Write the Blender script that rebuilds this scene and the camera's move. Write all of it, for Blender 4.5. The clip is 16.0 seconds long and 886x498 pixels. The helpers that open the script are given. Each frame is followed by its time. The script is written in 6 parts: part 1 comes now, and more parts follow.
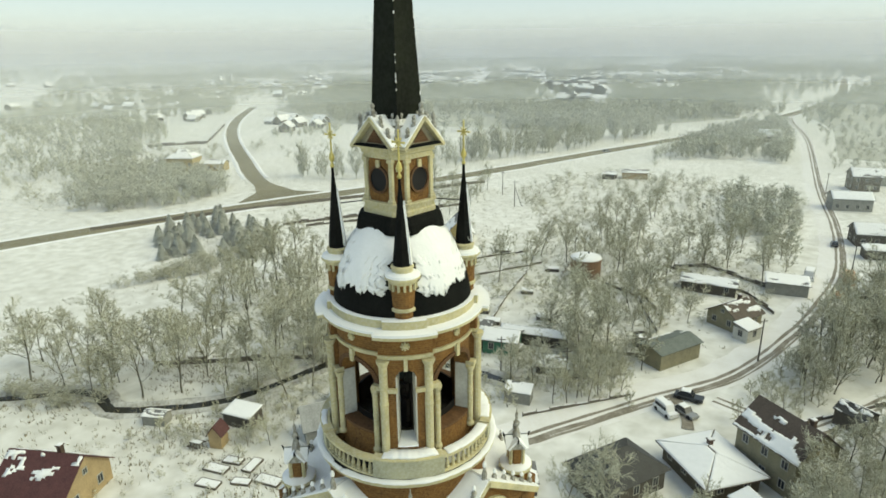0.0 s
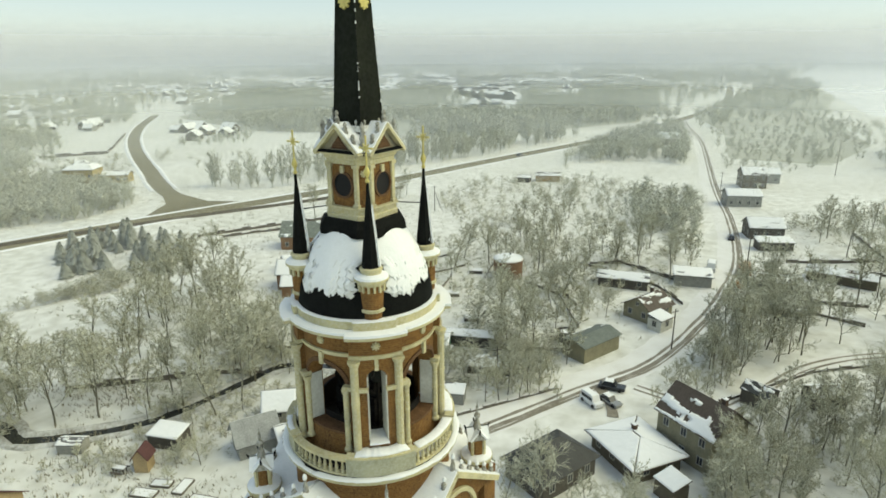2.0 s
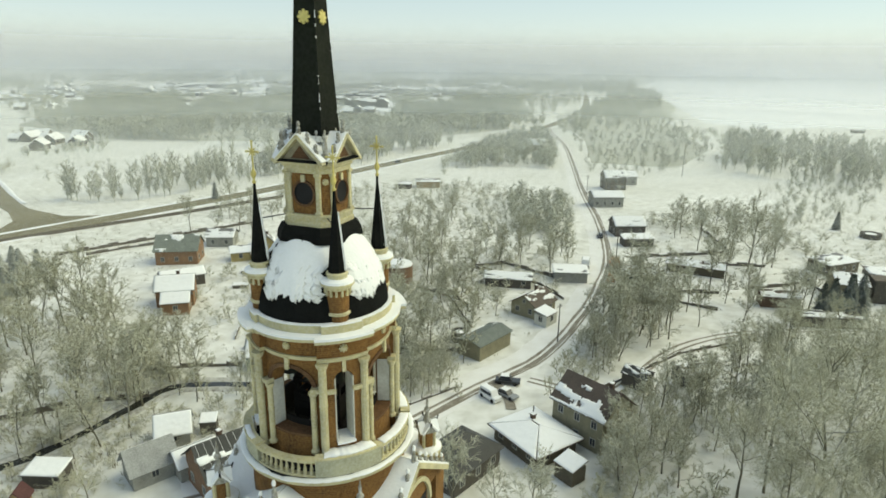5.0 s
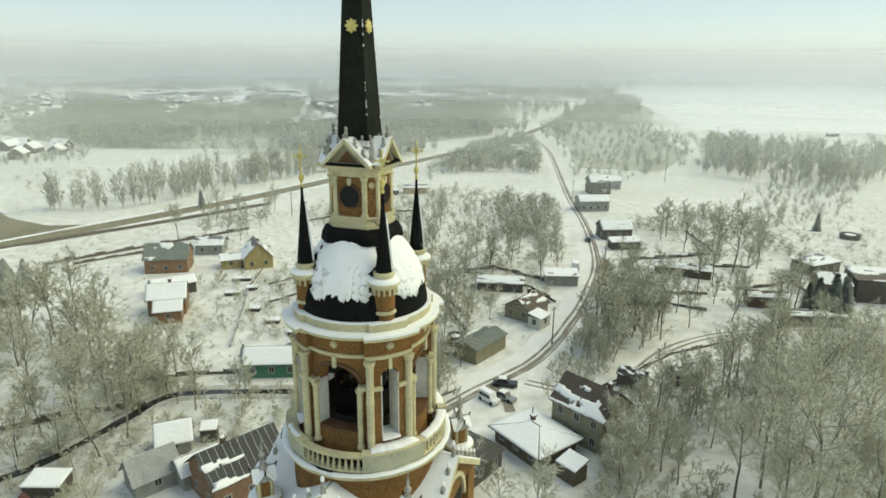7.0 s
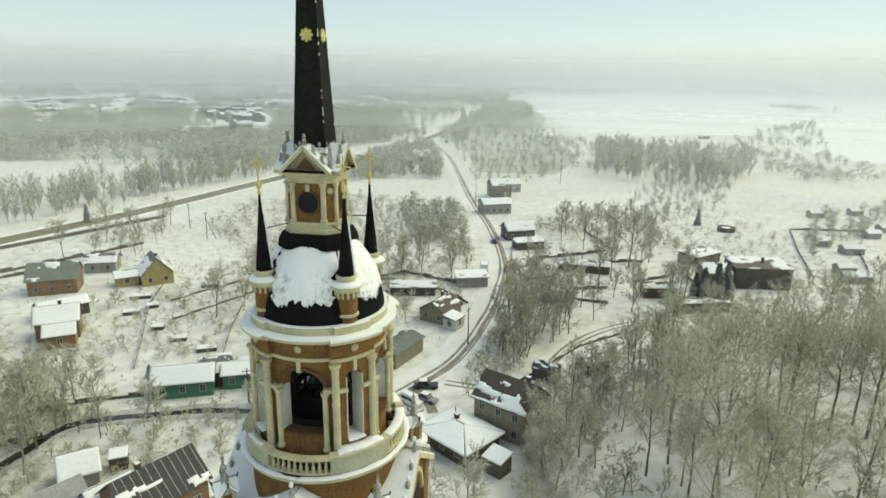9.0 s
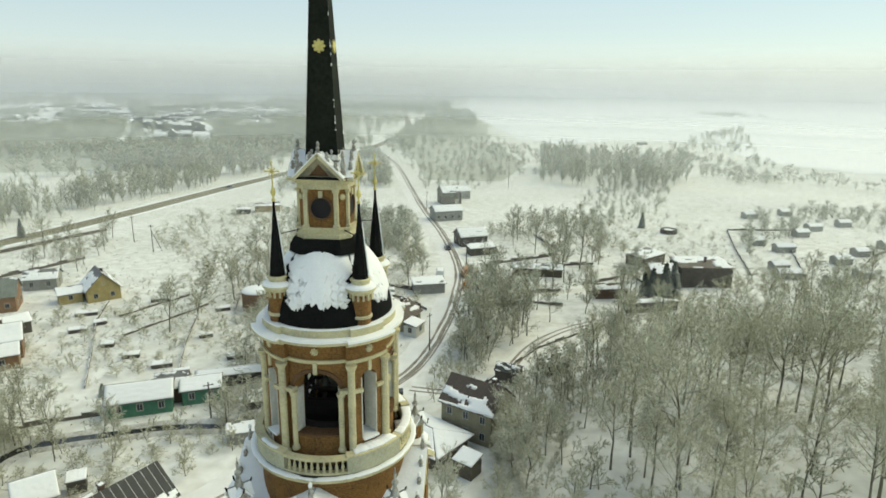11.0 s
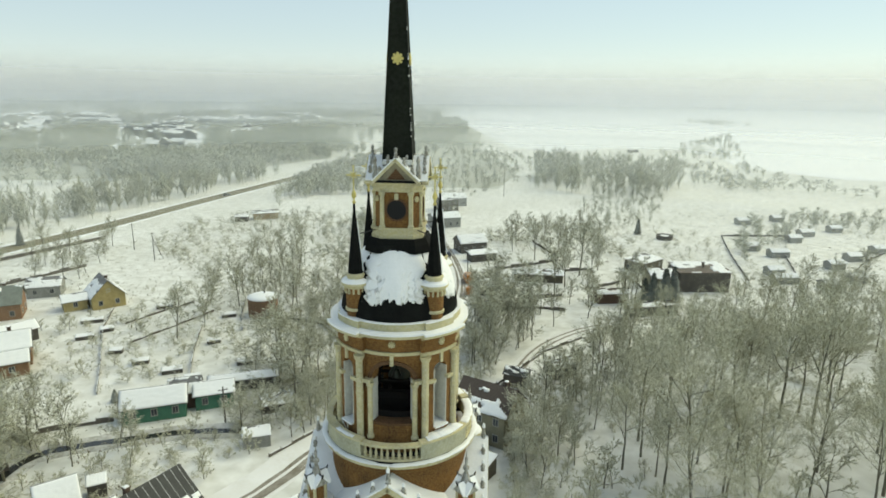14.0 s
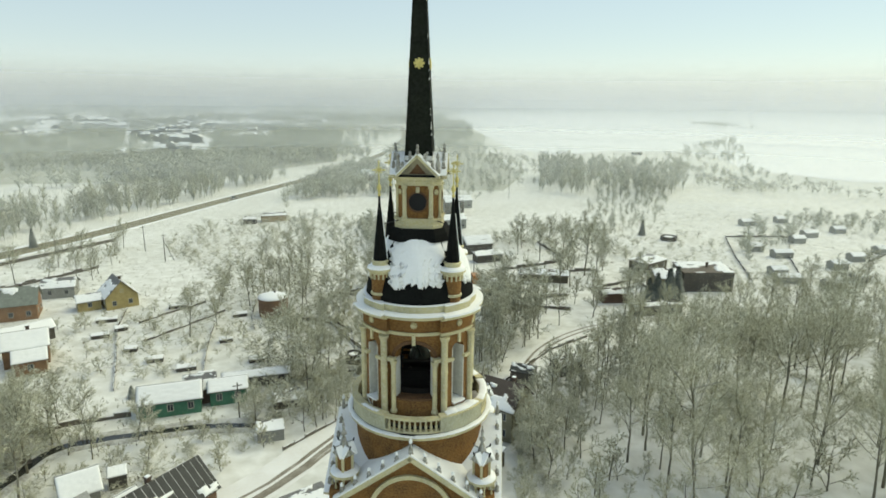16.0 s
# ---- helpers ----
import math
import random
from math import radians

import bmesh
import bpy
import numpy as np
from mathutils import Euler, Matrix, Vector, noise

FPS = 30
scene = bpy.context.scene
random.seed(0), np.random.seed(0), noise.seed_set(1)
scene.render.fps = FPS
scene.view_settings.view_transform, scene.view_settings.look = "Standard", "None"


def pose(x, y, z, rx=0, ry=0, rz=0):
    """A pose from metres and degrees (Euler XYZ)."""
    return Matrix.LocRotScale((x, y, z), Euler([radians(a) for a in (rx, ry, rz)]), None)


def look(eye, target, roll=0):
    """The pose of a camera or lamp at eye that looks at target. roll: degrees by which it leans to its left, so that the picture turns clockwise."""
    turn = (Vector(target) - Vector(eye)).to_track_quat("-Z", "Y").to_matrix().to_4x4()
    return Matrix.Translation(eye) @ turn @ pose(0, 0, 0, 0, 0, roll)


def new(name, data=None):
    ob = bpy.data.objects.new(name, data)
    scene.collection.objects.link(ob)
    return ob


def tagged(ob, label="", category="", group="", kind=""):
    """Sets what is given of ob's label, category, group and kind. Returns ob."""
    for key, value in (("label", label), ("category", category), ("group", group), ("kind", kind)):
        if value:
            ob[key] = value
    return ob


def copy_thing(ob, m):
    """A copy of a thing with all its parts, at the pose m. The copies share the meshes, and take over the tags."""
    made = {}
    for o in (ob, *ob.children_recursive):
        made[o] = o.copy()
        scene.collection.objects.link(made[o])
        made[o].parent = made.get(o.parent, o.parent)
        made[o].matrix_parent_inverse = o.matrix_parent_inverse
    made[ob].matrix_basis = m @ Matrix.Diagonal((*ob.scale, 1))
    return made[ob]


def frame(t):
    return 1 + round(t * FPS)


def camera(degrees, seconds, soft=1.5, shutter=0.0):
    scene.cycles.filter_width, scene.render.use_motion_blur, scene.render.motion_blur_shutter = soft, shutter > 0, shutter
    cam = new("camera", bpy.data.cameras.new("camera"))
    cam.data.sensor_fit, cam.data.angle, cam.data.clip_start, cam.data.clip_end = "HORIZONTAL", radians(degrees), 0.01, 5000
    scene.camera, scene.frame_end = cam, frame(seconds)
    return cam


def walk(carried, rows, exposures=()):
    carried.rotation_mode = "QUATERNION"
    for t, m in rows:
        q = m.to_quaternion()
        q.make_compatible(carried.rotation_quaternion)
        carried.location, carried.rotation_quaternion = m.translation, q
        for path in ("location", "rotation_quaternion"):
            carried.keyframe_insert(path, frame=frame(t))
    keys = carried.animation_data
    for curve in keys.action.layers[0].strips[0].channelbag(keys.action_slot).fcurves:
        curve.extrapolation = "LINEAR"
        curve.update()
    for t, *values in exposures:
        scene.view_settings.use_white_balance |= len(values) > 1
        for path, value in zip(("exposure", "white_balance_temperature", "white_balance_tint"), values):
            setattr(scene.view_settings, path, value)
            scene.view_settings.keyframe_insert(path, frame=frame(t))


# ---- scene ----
cam = camera(71.0, 16.0, soft=1.7)
PATH = [
    (0, (16.537, -17.427, 51.309), (4.432, -2.722, 45.208), -0.67),
    (0.5, (16.481, -17.888, 51.218), (4.985, -2.645, 45.259), -0.94),
    (1, (16.232, -18.368, 51.282), (5.315, -2.703, 45.330), -0.78),
    (1.5, (15.901, -18.804, 51.410), (5.429, -2.856, 45.412), -0.50),
    (2, (15.607, -19.274, 51.420), (5.648, -2.980, 45.478), -0.35),
    (2.5, (15.313, -19.749, 51.488), (5.978, -3.080, 45.572), -0.16),
    (3, (14.999, -20.307, 51.599), (6.339, -3.270, 45.704), 0.16),
    (3.5, (14.620, -20.773, 51.652), (6.547, -3.447, 45.768), 0.40),
    (4, (14.255, -21.263, 51.668), (6.806, -3.639, 45.844), 0.64),
    (4.5, (13.851, -21.678, 51.686), (7.024, -3.789, 45.908), 0.86),
    (4.7, (13.648, -21.845, 51.685), (7.006, -3.881, 45.927), 0.84),
    (6.8, (11.517, -23.607, 51.671), (5.731, -5.281, 46.131), 0.62),
    (7, (11.313, -23.775, 51.670), (5.431, -5.474, 46.150), 0.60),
    (7.5, (10.856, -24.157, 51.711), (5.502, -5.681, 46.237), 0.68),
    (8, (10.332, -24.558, 51.723), (5.840, -5.837, 46.307), 0.74),
    (8.5, (9.833, -24.955, 51.745), (6.209, -6.032, 46.381), 0.80),
    (9, (9.276, -25.374, 51.721), (6.446, -6.296, 46.426), 0.79),
    (9.5, (8.726, -25.767, 51.726), (6.536, -6.589, 46.491), 0.80),
    (10, (8.089, -26.126, 51.732), (6.541, -6.866, 46.568), 0.84),
    (12.5, (4.586, -27.795, 51.709), (3.609, -8.422, 46.834), 0.74),
    (13, (3.957, -28.104, 51.720), (3.024, -8.720, 46.883), 0.76),
    (13.5, (3.536, -28.431, 51.737), (2.697, -9.034, 46.937), 0.78),
    (14, (3.241, -28.845, 51.739), (2.460, -9.441, 46.956), 0.79),
    (14.5, (3.069, -29.356, 51.719), (2.238, -9.945, 46.971), 0.76),
    (15, (2.903, -29.969, 51.735), (2.008, -10.567, 46.965), 0.75),
    (15.5, (2.774, -30.676, 51.711), (1.870, -11.265, 46.977), 0.70),
    (16, (2.698, -31.464, 51.632), (1.776, -12.042, 46.950), 0.56),
]
walk(cam, [(t, look(eye, target, roll)) for t, eye, target, roll in PATH], [(0, 0.74, 9900, -11), (16, 0.74, 9700, -11)])

# ---------------------------------------------------------------- light: bright overcast winter day
SUN_AZ, SUN_EL = 60.0, 45.0
world = bpy.data.worlds.new("winter_sky")
scene.world = world
world.use_nodes = True
wn, wl = world.node_tree.nodes, world.node_tree.links
sky = wn.new("ShaderNodeTexSky")
sky.sky_type = "NISHITA"
sky.sun_disc = False
sky.sun_elevation, sky.sun_rotation = radians(SUN_EL), radians(SUN_AZ)
sky.air_density, sky.dust_density, sky.ozone_density = 1.0, 0.0, 1.0
cloud = wn.new("ShaderNodeHueSaturation")
cloud.inputs["Saturation"].default_value = 0.9
wl.new(sky.outputs[0], cloud.inputs["Color"])
veil = wn.new("ShaderNodeMix")
veil.data_type = "RGBA"
veil.inputs[0].default_value = 0.75
veil.inputs[7].default_value = (2.15, 2.8, 5.0, 1)
wl.new(cloud.outputs[0], veil.inputs[6])
wl.new(veil.outputs[2], wn["Background"].inputs["Color"])
wn["Background"].inputs["Strength"].default_value = 0.125
sun = new("sun", bpy.data.lights.new("sun", "SUN"))
sun.data.energy, sun.data.angle, sun.data.color = 1.5, radians(70), (1.0, .97, .92)
sun.matrix_world = look((0, 0, 90), (-math.sin(radians(SUN_AZ)) * 50, -math.cos(radians(SUN_AZ)) * 50, 90 - 50 * math.tan(radians(SUN_EL))))

# ---------------------------------------------------------------- materials
M = {}


def material(name, base, rough=0.8, metal=0.0, var=None, scale=3.0, amount=0.5, fine=None, fine_scale=30.0, fine_amount=0.35, bump=0.0, bump_scale=20.0, spec=0.3, coords="Object", rand=0.0):
    """A surface with a broad and a fine variation of its colour, and a fine relief."""
    m = bpy.data.materials.new(name)
    m.use_nodes = True
    N, L = m.node_tree.nodes, m.node_tree.links
    b = N["Principled BSDF"]
    b.inputs["Roughness"].default_value = rough
    b.inputs["Metallic"].default_value = metal
    b.inputs["Specular IOR Level"].default_value = spec
    tc = N.new("ShaderNodeTexCoord")
    out = None
    def mix(a, colour, fac):
        x = N.new("ShaderNodeMix")
        x.data_type = "RGBA"
        L.new(fac, x.inputs[0])
        if a is None:
            x.inputs[6].default_value = (*base, 1)
        else:
            L.new(a, x.inputs[6])
        x.inputs[7].default_value = (*colour, 1)
        return x.outputs[2]
    for colour, sc, am, detail in ((var, scale, amount, 4.0), (fine, fine_scale, fine_amount, 2.0)):
        if colour is None:
            continue
        n = N.new("ShaderNodeTexNoise")
        n.inputs["Scale"].default_value, n.inputs["Detail"].default_value = sc, detail
        L.new(tc.outputs[coords], n.inputs["Vector"])
        r = N.new("ShaderNodeMapRange")
        r.inputs[1].default_value, r.inputs[2].default_value, r.inputs[4].default_value = 0.5 - 0.18, 0.5 + 0.18, am
        L.new(n.outputs["Fac"], r.inputs[0])
        out = mix(out, colour, r.outputs[0])
    if rand > 0:
        oi = N.new("ShaderNodeObjectInfo")
        h = N.new("ShaderNodeHueSaturation")
        r = N.new("ShaderNodeMapRange")
        r.inputs[3].default_value, r.inputs[4].default_value = 1 - rand, 1 + rand
        L.new(oi.outputs["Random"], r.inputs[0])
        L.new(r.outputs[0], h.inputs["Value"])
        if out is None:
            h.inputs["Color"].default_value = (*base, 1)
        else:
            L.new(out, h.inputs["Color"])
        out = h.outputs[0]
    if out is None:
        b.inputs["Base Color"].default_value = (*base, 1)
    else:
        L.new(out, b.inputs["Base Color"])
    if bump > 0:
        n = N.new("ShaderNodeTexNoise")
        n.inputs["Scale"].default_value, n.inputs["Detail"].default_value = bump_scale, 4
        L.new(tc.outputs[coords], n.inputs["Vector"])
        bp = N.new("ShaderNodeBump")
        bp.inputs["Strength"].default_value = bump
        bp.inputs["Distance"].default_value = 0.05
        L.new(n.outputs["Fac"], bp.inputs["Height"])
        L.new(bp.outputs["Normal"], b.inputs["Normal"])
    M[name] = m
    return m


material("brick", (.175, .078, .019), .92, var=(.06, .027, .009), scale=1.3, amount=.85, fine=(.33, .18, .06), fine_scale=11, fine_amount=.5, bump=.5, bump_scale=14)
material("brick_dark", (.11, .055, .022), .92, var=(.05, .025, .012), scale=3, amount=.7, fine=(.2, .11, .06), fine_scale=14, fine_amount=.4, bump=.3)
material("plank", (.30, .27, .18), .9, var=(.13, .11, .075), scale=3, amount=.75, fine=(.45, .42, .32), fine_scale=12, fine_amount=.4)
material("parapet", (.40, .39, .26), .9, var=(.24, .24, .165), scale=1.2, amount=.8, fine=(.5, .49, .4), fine_scale=9, fine_amount=.5, bump=.3, bump_scale=10)
material("stone", (.57, .505, .27), .88, var=(.24, .21, .12), scale=1.1, amount=.65, fine=(.60, .575, .45), fine_scale=10, fine_amount=.5, bump=.3, bump_scale=12)
material("stone_dark", (.26, .245, .19), .9, var=(.10, .09, .07), scale=5, amount=.8, fine=(.62, .63, .6), fine_scale=8, fine_amount=.5, bump=.3)
material("snowy_stone", (.62, .61, .54), .9, var=(.80, .82, .82), scale=3, amount=.9, fine=(.35, .33, .27), fine_scale=11, fine_amount=.4)
material("plaster", (.62, .62, .56), .9, var=(.42, .41, .35), scale=2, amount=.6, fine=(.3, .28, .22), fine_scale=9, fine_amount=.3)
material("roof", (.0045, .005, .0045), .8, var=(.010, .011, .0095), scale=2, amount=.8, fine=(.03, .03, .028), fine_scale=16, fine_amount=.22, bump=.15, bump_scale=6, spec=.05)
material("spire", (.007, .0085, .005), .7, var=(.015, .018, .010), scale=1.2, amount=.8, fine=(.035, .037, .035), fine_scale=7, fine_amount=.3, bump=.15, bump_scale=4, spec=.06)
material("snow", (.80, .815, .80), .75, var=(.72, .74, .72), scale=1.5, amount=.5, fine=(.85, .86, .86), fine_scale=12, fine_amount=.5, bump=.3, bump_scale=6)
material("gold", (.62, .53, .19), .45, metal=.2, var=(.45, .37, .12), scale=7, amount=.6)
material("bronze", (.045, .04, .03), .5, metal=.7, var=(.03, .05, .04), scale=6, amount=.6)
# timber taken near black: the belfry's inside shade is in this colour
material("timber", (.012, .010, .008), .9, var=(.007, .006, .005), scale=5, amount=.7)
material("iron", (.04, .04, .04), .6, metal=.5)
# near-black for plates that paint the shade of openings
material("dark", (.012, .012, .012), .8)
material("sheet_roof", (.08, .08, .076), .6, var=(.025, .025, .023), scale=.9, amount=.9, fine=(.74, .75, .73), fine_scale=2.2, fine_amount=.7, bump=.3, bump_scale=5)
# floor colour holds the shadow behind the balustrade, with a little snow
material("shaded_floor", (.022, .02, .016), .9, var=(.012, .011, .009), scale=2, amount=.8, fine=(.4, .4, .36), fine_scale=3.1, fine_amount=.08, spec=.1)
for nm, mortar in (("brick", (.27, .17, .085, 1)), ("brick_dark", (.2, .13, .08, 1))):
    # thin mortar beds between the courses
    N, L = M[nm].node_tree.nodes, M[nm].node_tree.links
    tc, sp, sc, fr, lt, am, mx = (N.new("ShaderNode" + q) for q in ("TexCoord", "SeparateXYZ", "Math", "Math", "Math", "Math", "Mix"))
    sc.operation, fr.operation, lt.operation, am.operation = "MULTIPLY", "FRACT", "LESS_THAN", "MULTIPLY"
    sc.inputs[1].default_value, lt.inputs[1].default_value, am.inputs[1].default_value = 11.5, .2, .42
    mx.data_type = "RGBA"
    mx.inputs[7].default_value = mortar
    bs = N["Principled BSDF"]
    L.new(tc.outputs["Object"], sp.inputs[0])
    L.new(sp.outputs["Z"], sc.inputs[0])
    L.new(sc.outputs[0], fr.inputs[0])
    L.new(fr.outputs[0], lt.inputs[0])
    L.new(lt.outputs[0], am.inputs[0])
    L.new(am.outputs[0], mx.inputs[0])
    L.new(bs.inputs["Base Color"].links[0].from_socket, mx.inputs[6])
    L.new(mx.outputs[2], bs.inputs["Base Color"])
material("ground", (.80, .805, .77), .85, var=(.56, .56, .49), scale=.03, amount=.4, fine=(.34, .33, .26), fine_scale=.33, fine_amount=.42, coords="Object", bump=.5, bump_scale=.4)
material("undergrowth", (.42, .43, .36), .9, var=(.31, .315, .25), scale=.018, amount=.9, fine=(.60, .61, .56), fine_scale=.1, fine_amount=.5, bump=.5, bump_scale=.4)
material("field_snow", (.80, .82, .83), .8, var=(.74, .76, .77), scale=.01, amount=.6, fine=(.76, .77, .76), fine_scale=.3, fine_amount=.5)
material("packed_snow", (.76, .76, .73), .8, var=(.60, .585, .53), scale=.25, amount=.6, fine=(.75, .76, .76), fine_scale=1.7, fine_amount=.4, bump=.4, bump_scale=3)
material("rut", (.20, .175, .13), .7, var=(.42, .40, .35), scale=.35, amount=.7, fine=(.12, .10, .075), fine_scale=2.5, fine_amount=.5, bump=.4, bump_scale=5)
material("asphalt", (.17, .152, .09), .85, spec=.12, var=(.25, .225, .14), scale=.06, amount=.7, fine=(.30, .29, .25), fine_scale=.5, fine_amount=.35)
material("water", (.02, .022, .02), .15, spec=.5, var=(.06, .06, .05), scale=.3, amount=.5)
material("bank", (.5, .5, .46), .9, var=(.14, .13, .09), scale=.5, amount=.85, fine=(.75, .76, .76), fine_scale=2.5, fine_amount=.5)
for nm, c in (("wall_ochre", (.25, .23, .155)), ("wall_brown", (.12, .105, .075)), ("wall_grey", (.30, .30, .27)), ("wall_dark", (.10, .09, .075)), ("wall_rust", (.13, .085, .06)), ("wall_orange", (.26, .155, .09)),
              ("wall_yellow", (.40, .32, .15)), ("wall_green", (.07, .19, .125)), ("wall_tan", (.40, .30, .17))):
    material(nm, c, .85, var=tuple(v * .6 for v in c), scale=.8, amount=.7, fine=tuple(min(1, v * 1.35) for v in c), fine_scale=5, fine_amount=.4, bump=.3, bump_scale=8)
material("brick_house", (.19, .105, .06), .9, var=(.10, .06, .04), scale=.7, amount=.7, fine=(.38, .27, .19), fine_scale=6, fine_amount=.4, bump=.3)
for nm, c in (("roof_slate", (.16, .16, .155)), ("roof_brown", (.085, .065, .05)), ("roof_black", (.04, .042, .04)), ("roof_green", (.13, .15, .13)), ("roof_greygreen", (.17, .19, .16)), ("roof_grey", (.28, .29, .28)), ("roof_red", (.085, .032, .03))):
    material(nm, c, .6, var=tuple(v * .55 for v in c), scale=.9, amount=.7, fine=tuple(min(1, v * 1.6 + .02) for v in c), fine_scale=6, fine_amount=.4, bump=.2, bump_scale=5)
material("chimney", (.12, .08, .06), .9, var=(.05, .04, .035), scale=4, amount=.7)
material("trim_white", (.36, .36, .32), .6, var=(.44, .44, .40), scale=4, amount=.5)
material("glass", (.03, .035, .04), .08, spec=.6)
material("fence_wood", (.13, .115, .095), .9, var=(.07, .06, .05), scale=1.5, amount=.7, fine=(.22, .2, .17), fine_scale=9, fine_amount=.4)
material("weeds", (.30, .27, .19), .95, var=(.17, .15, .10), scale=.4, amount=.7)
material("rubber", (.02, .02, .02), .8)
material("paint_white", (.70, .71, .70), .3, spec=.5)
material("paint_dark", (.035, .04, .045), .3, spec=.5)
material("paint_grey", (.25, .26, .26), .35, spec=.5)
material("paint_orange", (.45, .19, .05), .4, spec=.5)


def frosted(name, wood_col, frost_col, lo, hi, rough=.9, scale=1.2, rand=.12):
    """Bark or twigs with snow lying on what faces upwards."""
    material(name, wood_col, rough, var=tuple(v * .6 for v in wood_col), scale=scale, amount=.6, rand=rand)
    m = M[name]
    N, L = m.node_tree.nodes, m.node_tree.links
    b = N["Principled BSDF"]
    old = b.inputs["Base Color"].links[0].from_socket
    g = N.new("ShaderNodeNewGeometry")
    s = N.new("ShaderNodeSeparateXYZ")
    L.new(g.outputs["True Normal"], s.inputs[0])
    r = N.new("ShaderNodeMapRange")
    r.inputs[1].default_value, r.inputs[2].default_value = lo, hi
    L.new(s.outputs["Z"], r.inputs[0])
    x = N.new("ShaderNodeMix")
    x.data_type = "RGBA"
    L.new(r.outputs[0], x.inputs[0])
    L.new(old, x.inputs[6])
    x.inputs[7].default_value = (*frost_col, 1)
    L.new(x.outputs[2], b.inputs["Base Color"])


frosted("bark", (.16, .15, .11), (.66, .67, .62), .15, .7)
frosted("twig", (.42, .41, .285), (.60, .595, .47), -.5, .9)
frosted("mid_twig", (.37, .365, .265), (.58, .58, .47), -.4, .9, rand=.12, scale=.3)
# far twigs: frost, with distance haze mixed into the paler colour
frosted("hazed_twig", (.42, .43, .34), (.57, .58, .49), -.4, .9, rand=.0, scale=.05)
frosted("needles", (.035, .045, .03), (.30, .32, .28), .55, 1.0)

frosted("laden_needles", (.06, .07, .05), (.52, .54, .48), .5, 1.0)


def haze_shell_material(name, top, density, pale):
    """A see-through white surface that imitates haze, thinning out upwards."""
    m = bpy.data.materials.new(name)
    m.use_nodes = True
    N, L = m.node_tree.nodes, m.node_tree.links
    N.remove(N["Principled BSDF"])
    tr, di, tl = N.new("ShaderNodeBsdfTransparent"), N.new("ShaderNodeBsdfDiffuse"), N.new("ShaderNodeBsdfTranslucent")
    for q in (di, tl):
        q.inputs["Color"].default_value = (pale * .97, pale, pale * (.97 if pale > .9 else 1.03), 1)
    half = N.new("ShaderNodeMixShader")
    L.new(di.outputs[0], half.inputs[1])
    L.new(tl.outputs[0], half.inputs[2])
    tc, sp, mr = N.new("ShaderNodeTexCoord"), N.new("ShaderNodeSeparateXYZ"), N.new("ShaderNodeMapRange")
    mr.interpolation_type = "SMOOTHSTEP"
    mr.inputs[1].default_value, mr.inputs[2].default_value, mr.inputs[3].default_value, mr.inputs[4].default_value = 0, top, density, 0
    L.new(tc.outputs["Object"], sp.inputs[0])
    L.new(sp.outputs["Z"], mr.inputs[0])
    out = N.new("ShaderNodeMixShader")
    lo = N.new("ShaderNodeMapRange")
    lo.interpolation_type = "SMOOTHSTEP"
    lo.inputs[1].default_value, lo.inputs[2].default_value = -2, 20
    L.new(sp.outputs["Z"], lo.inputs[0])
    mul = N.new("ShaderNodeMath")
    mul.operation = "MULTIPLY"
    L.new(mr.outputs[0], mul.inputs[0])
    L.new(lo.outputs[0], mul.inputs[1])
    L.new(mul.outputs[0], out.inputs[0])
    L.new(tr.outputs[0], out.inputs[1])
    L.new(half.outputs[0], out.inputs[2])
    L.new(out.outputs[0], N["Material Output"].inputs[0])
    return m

# ---------------------------------------------------------------- small mesh kit
def mesh_object(name, verts, faces, mat, parent=None, label="", smooth=False, mats=None, fmat=None):
    me = bpy.data.meshes.new(name)
    me.from_pydata([tuple(v) for v in verts], [], faces)
    for m in (mats or [mat]):
        me.materials.append(m)
    if fmat:
        me.polygons.foreach_set("material_index", fmat)
    if smooth:
        me.polygons.foreach_set("use_smooth", [True] * len(me.polygons))
    me.update()
    ob = new(name, me)
    if parent:
        ob.parent = parent
    if label:
        ob["label"] = label
    return ob


WELDED = {"belfry_bay", "stringcourse", "main_cornice", "frieze", "cornice_snow", "blocking_course", "blocking_snow", "arch_band", "roundel_ring"}


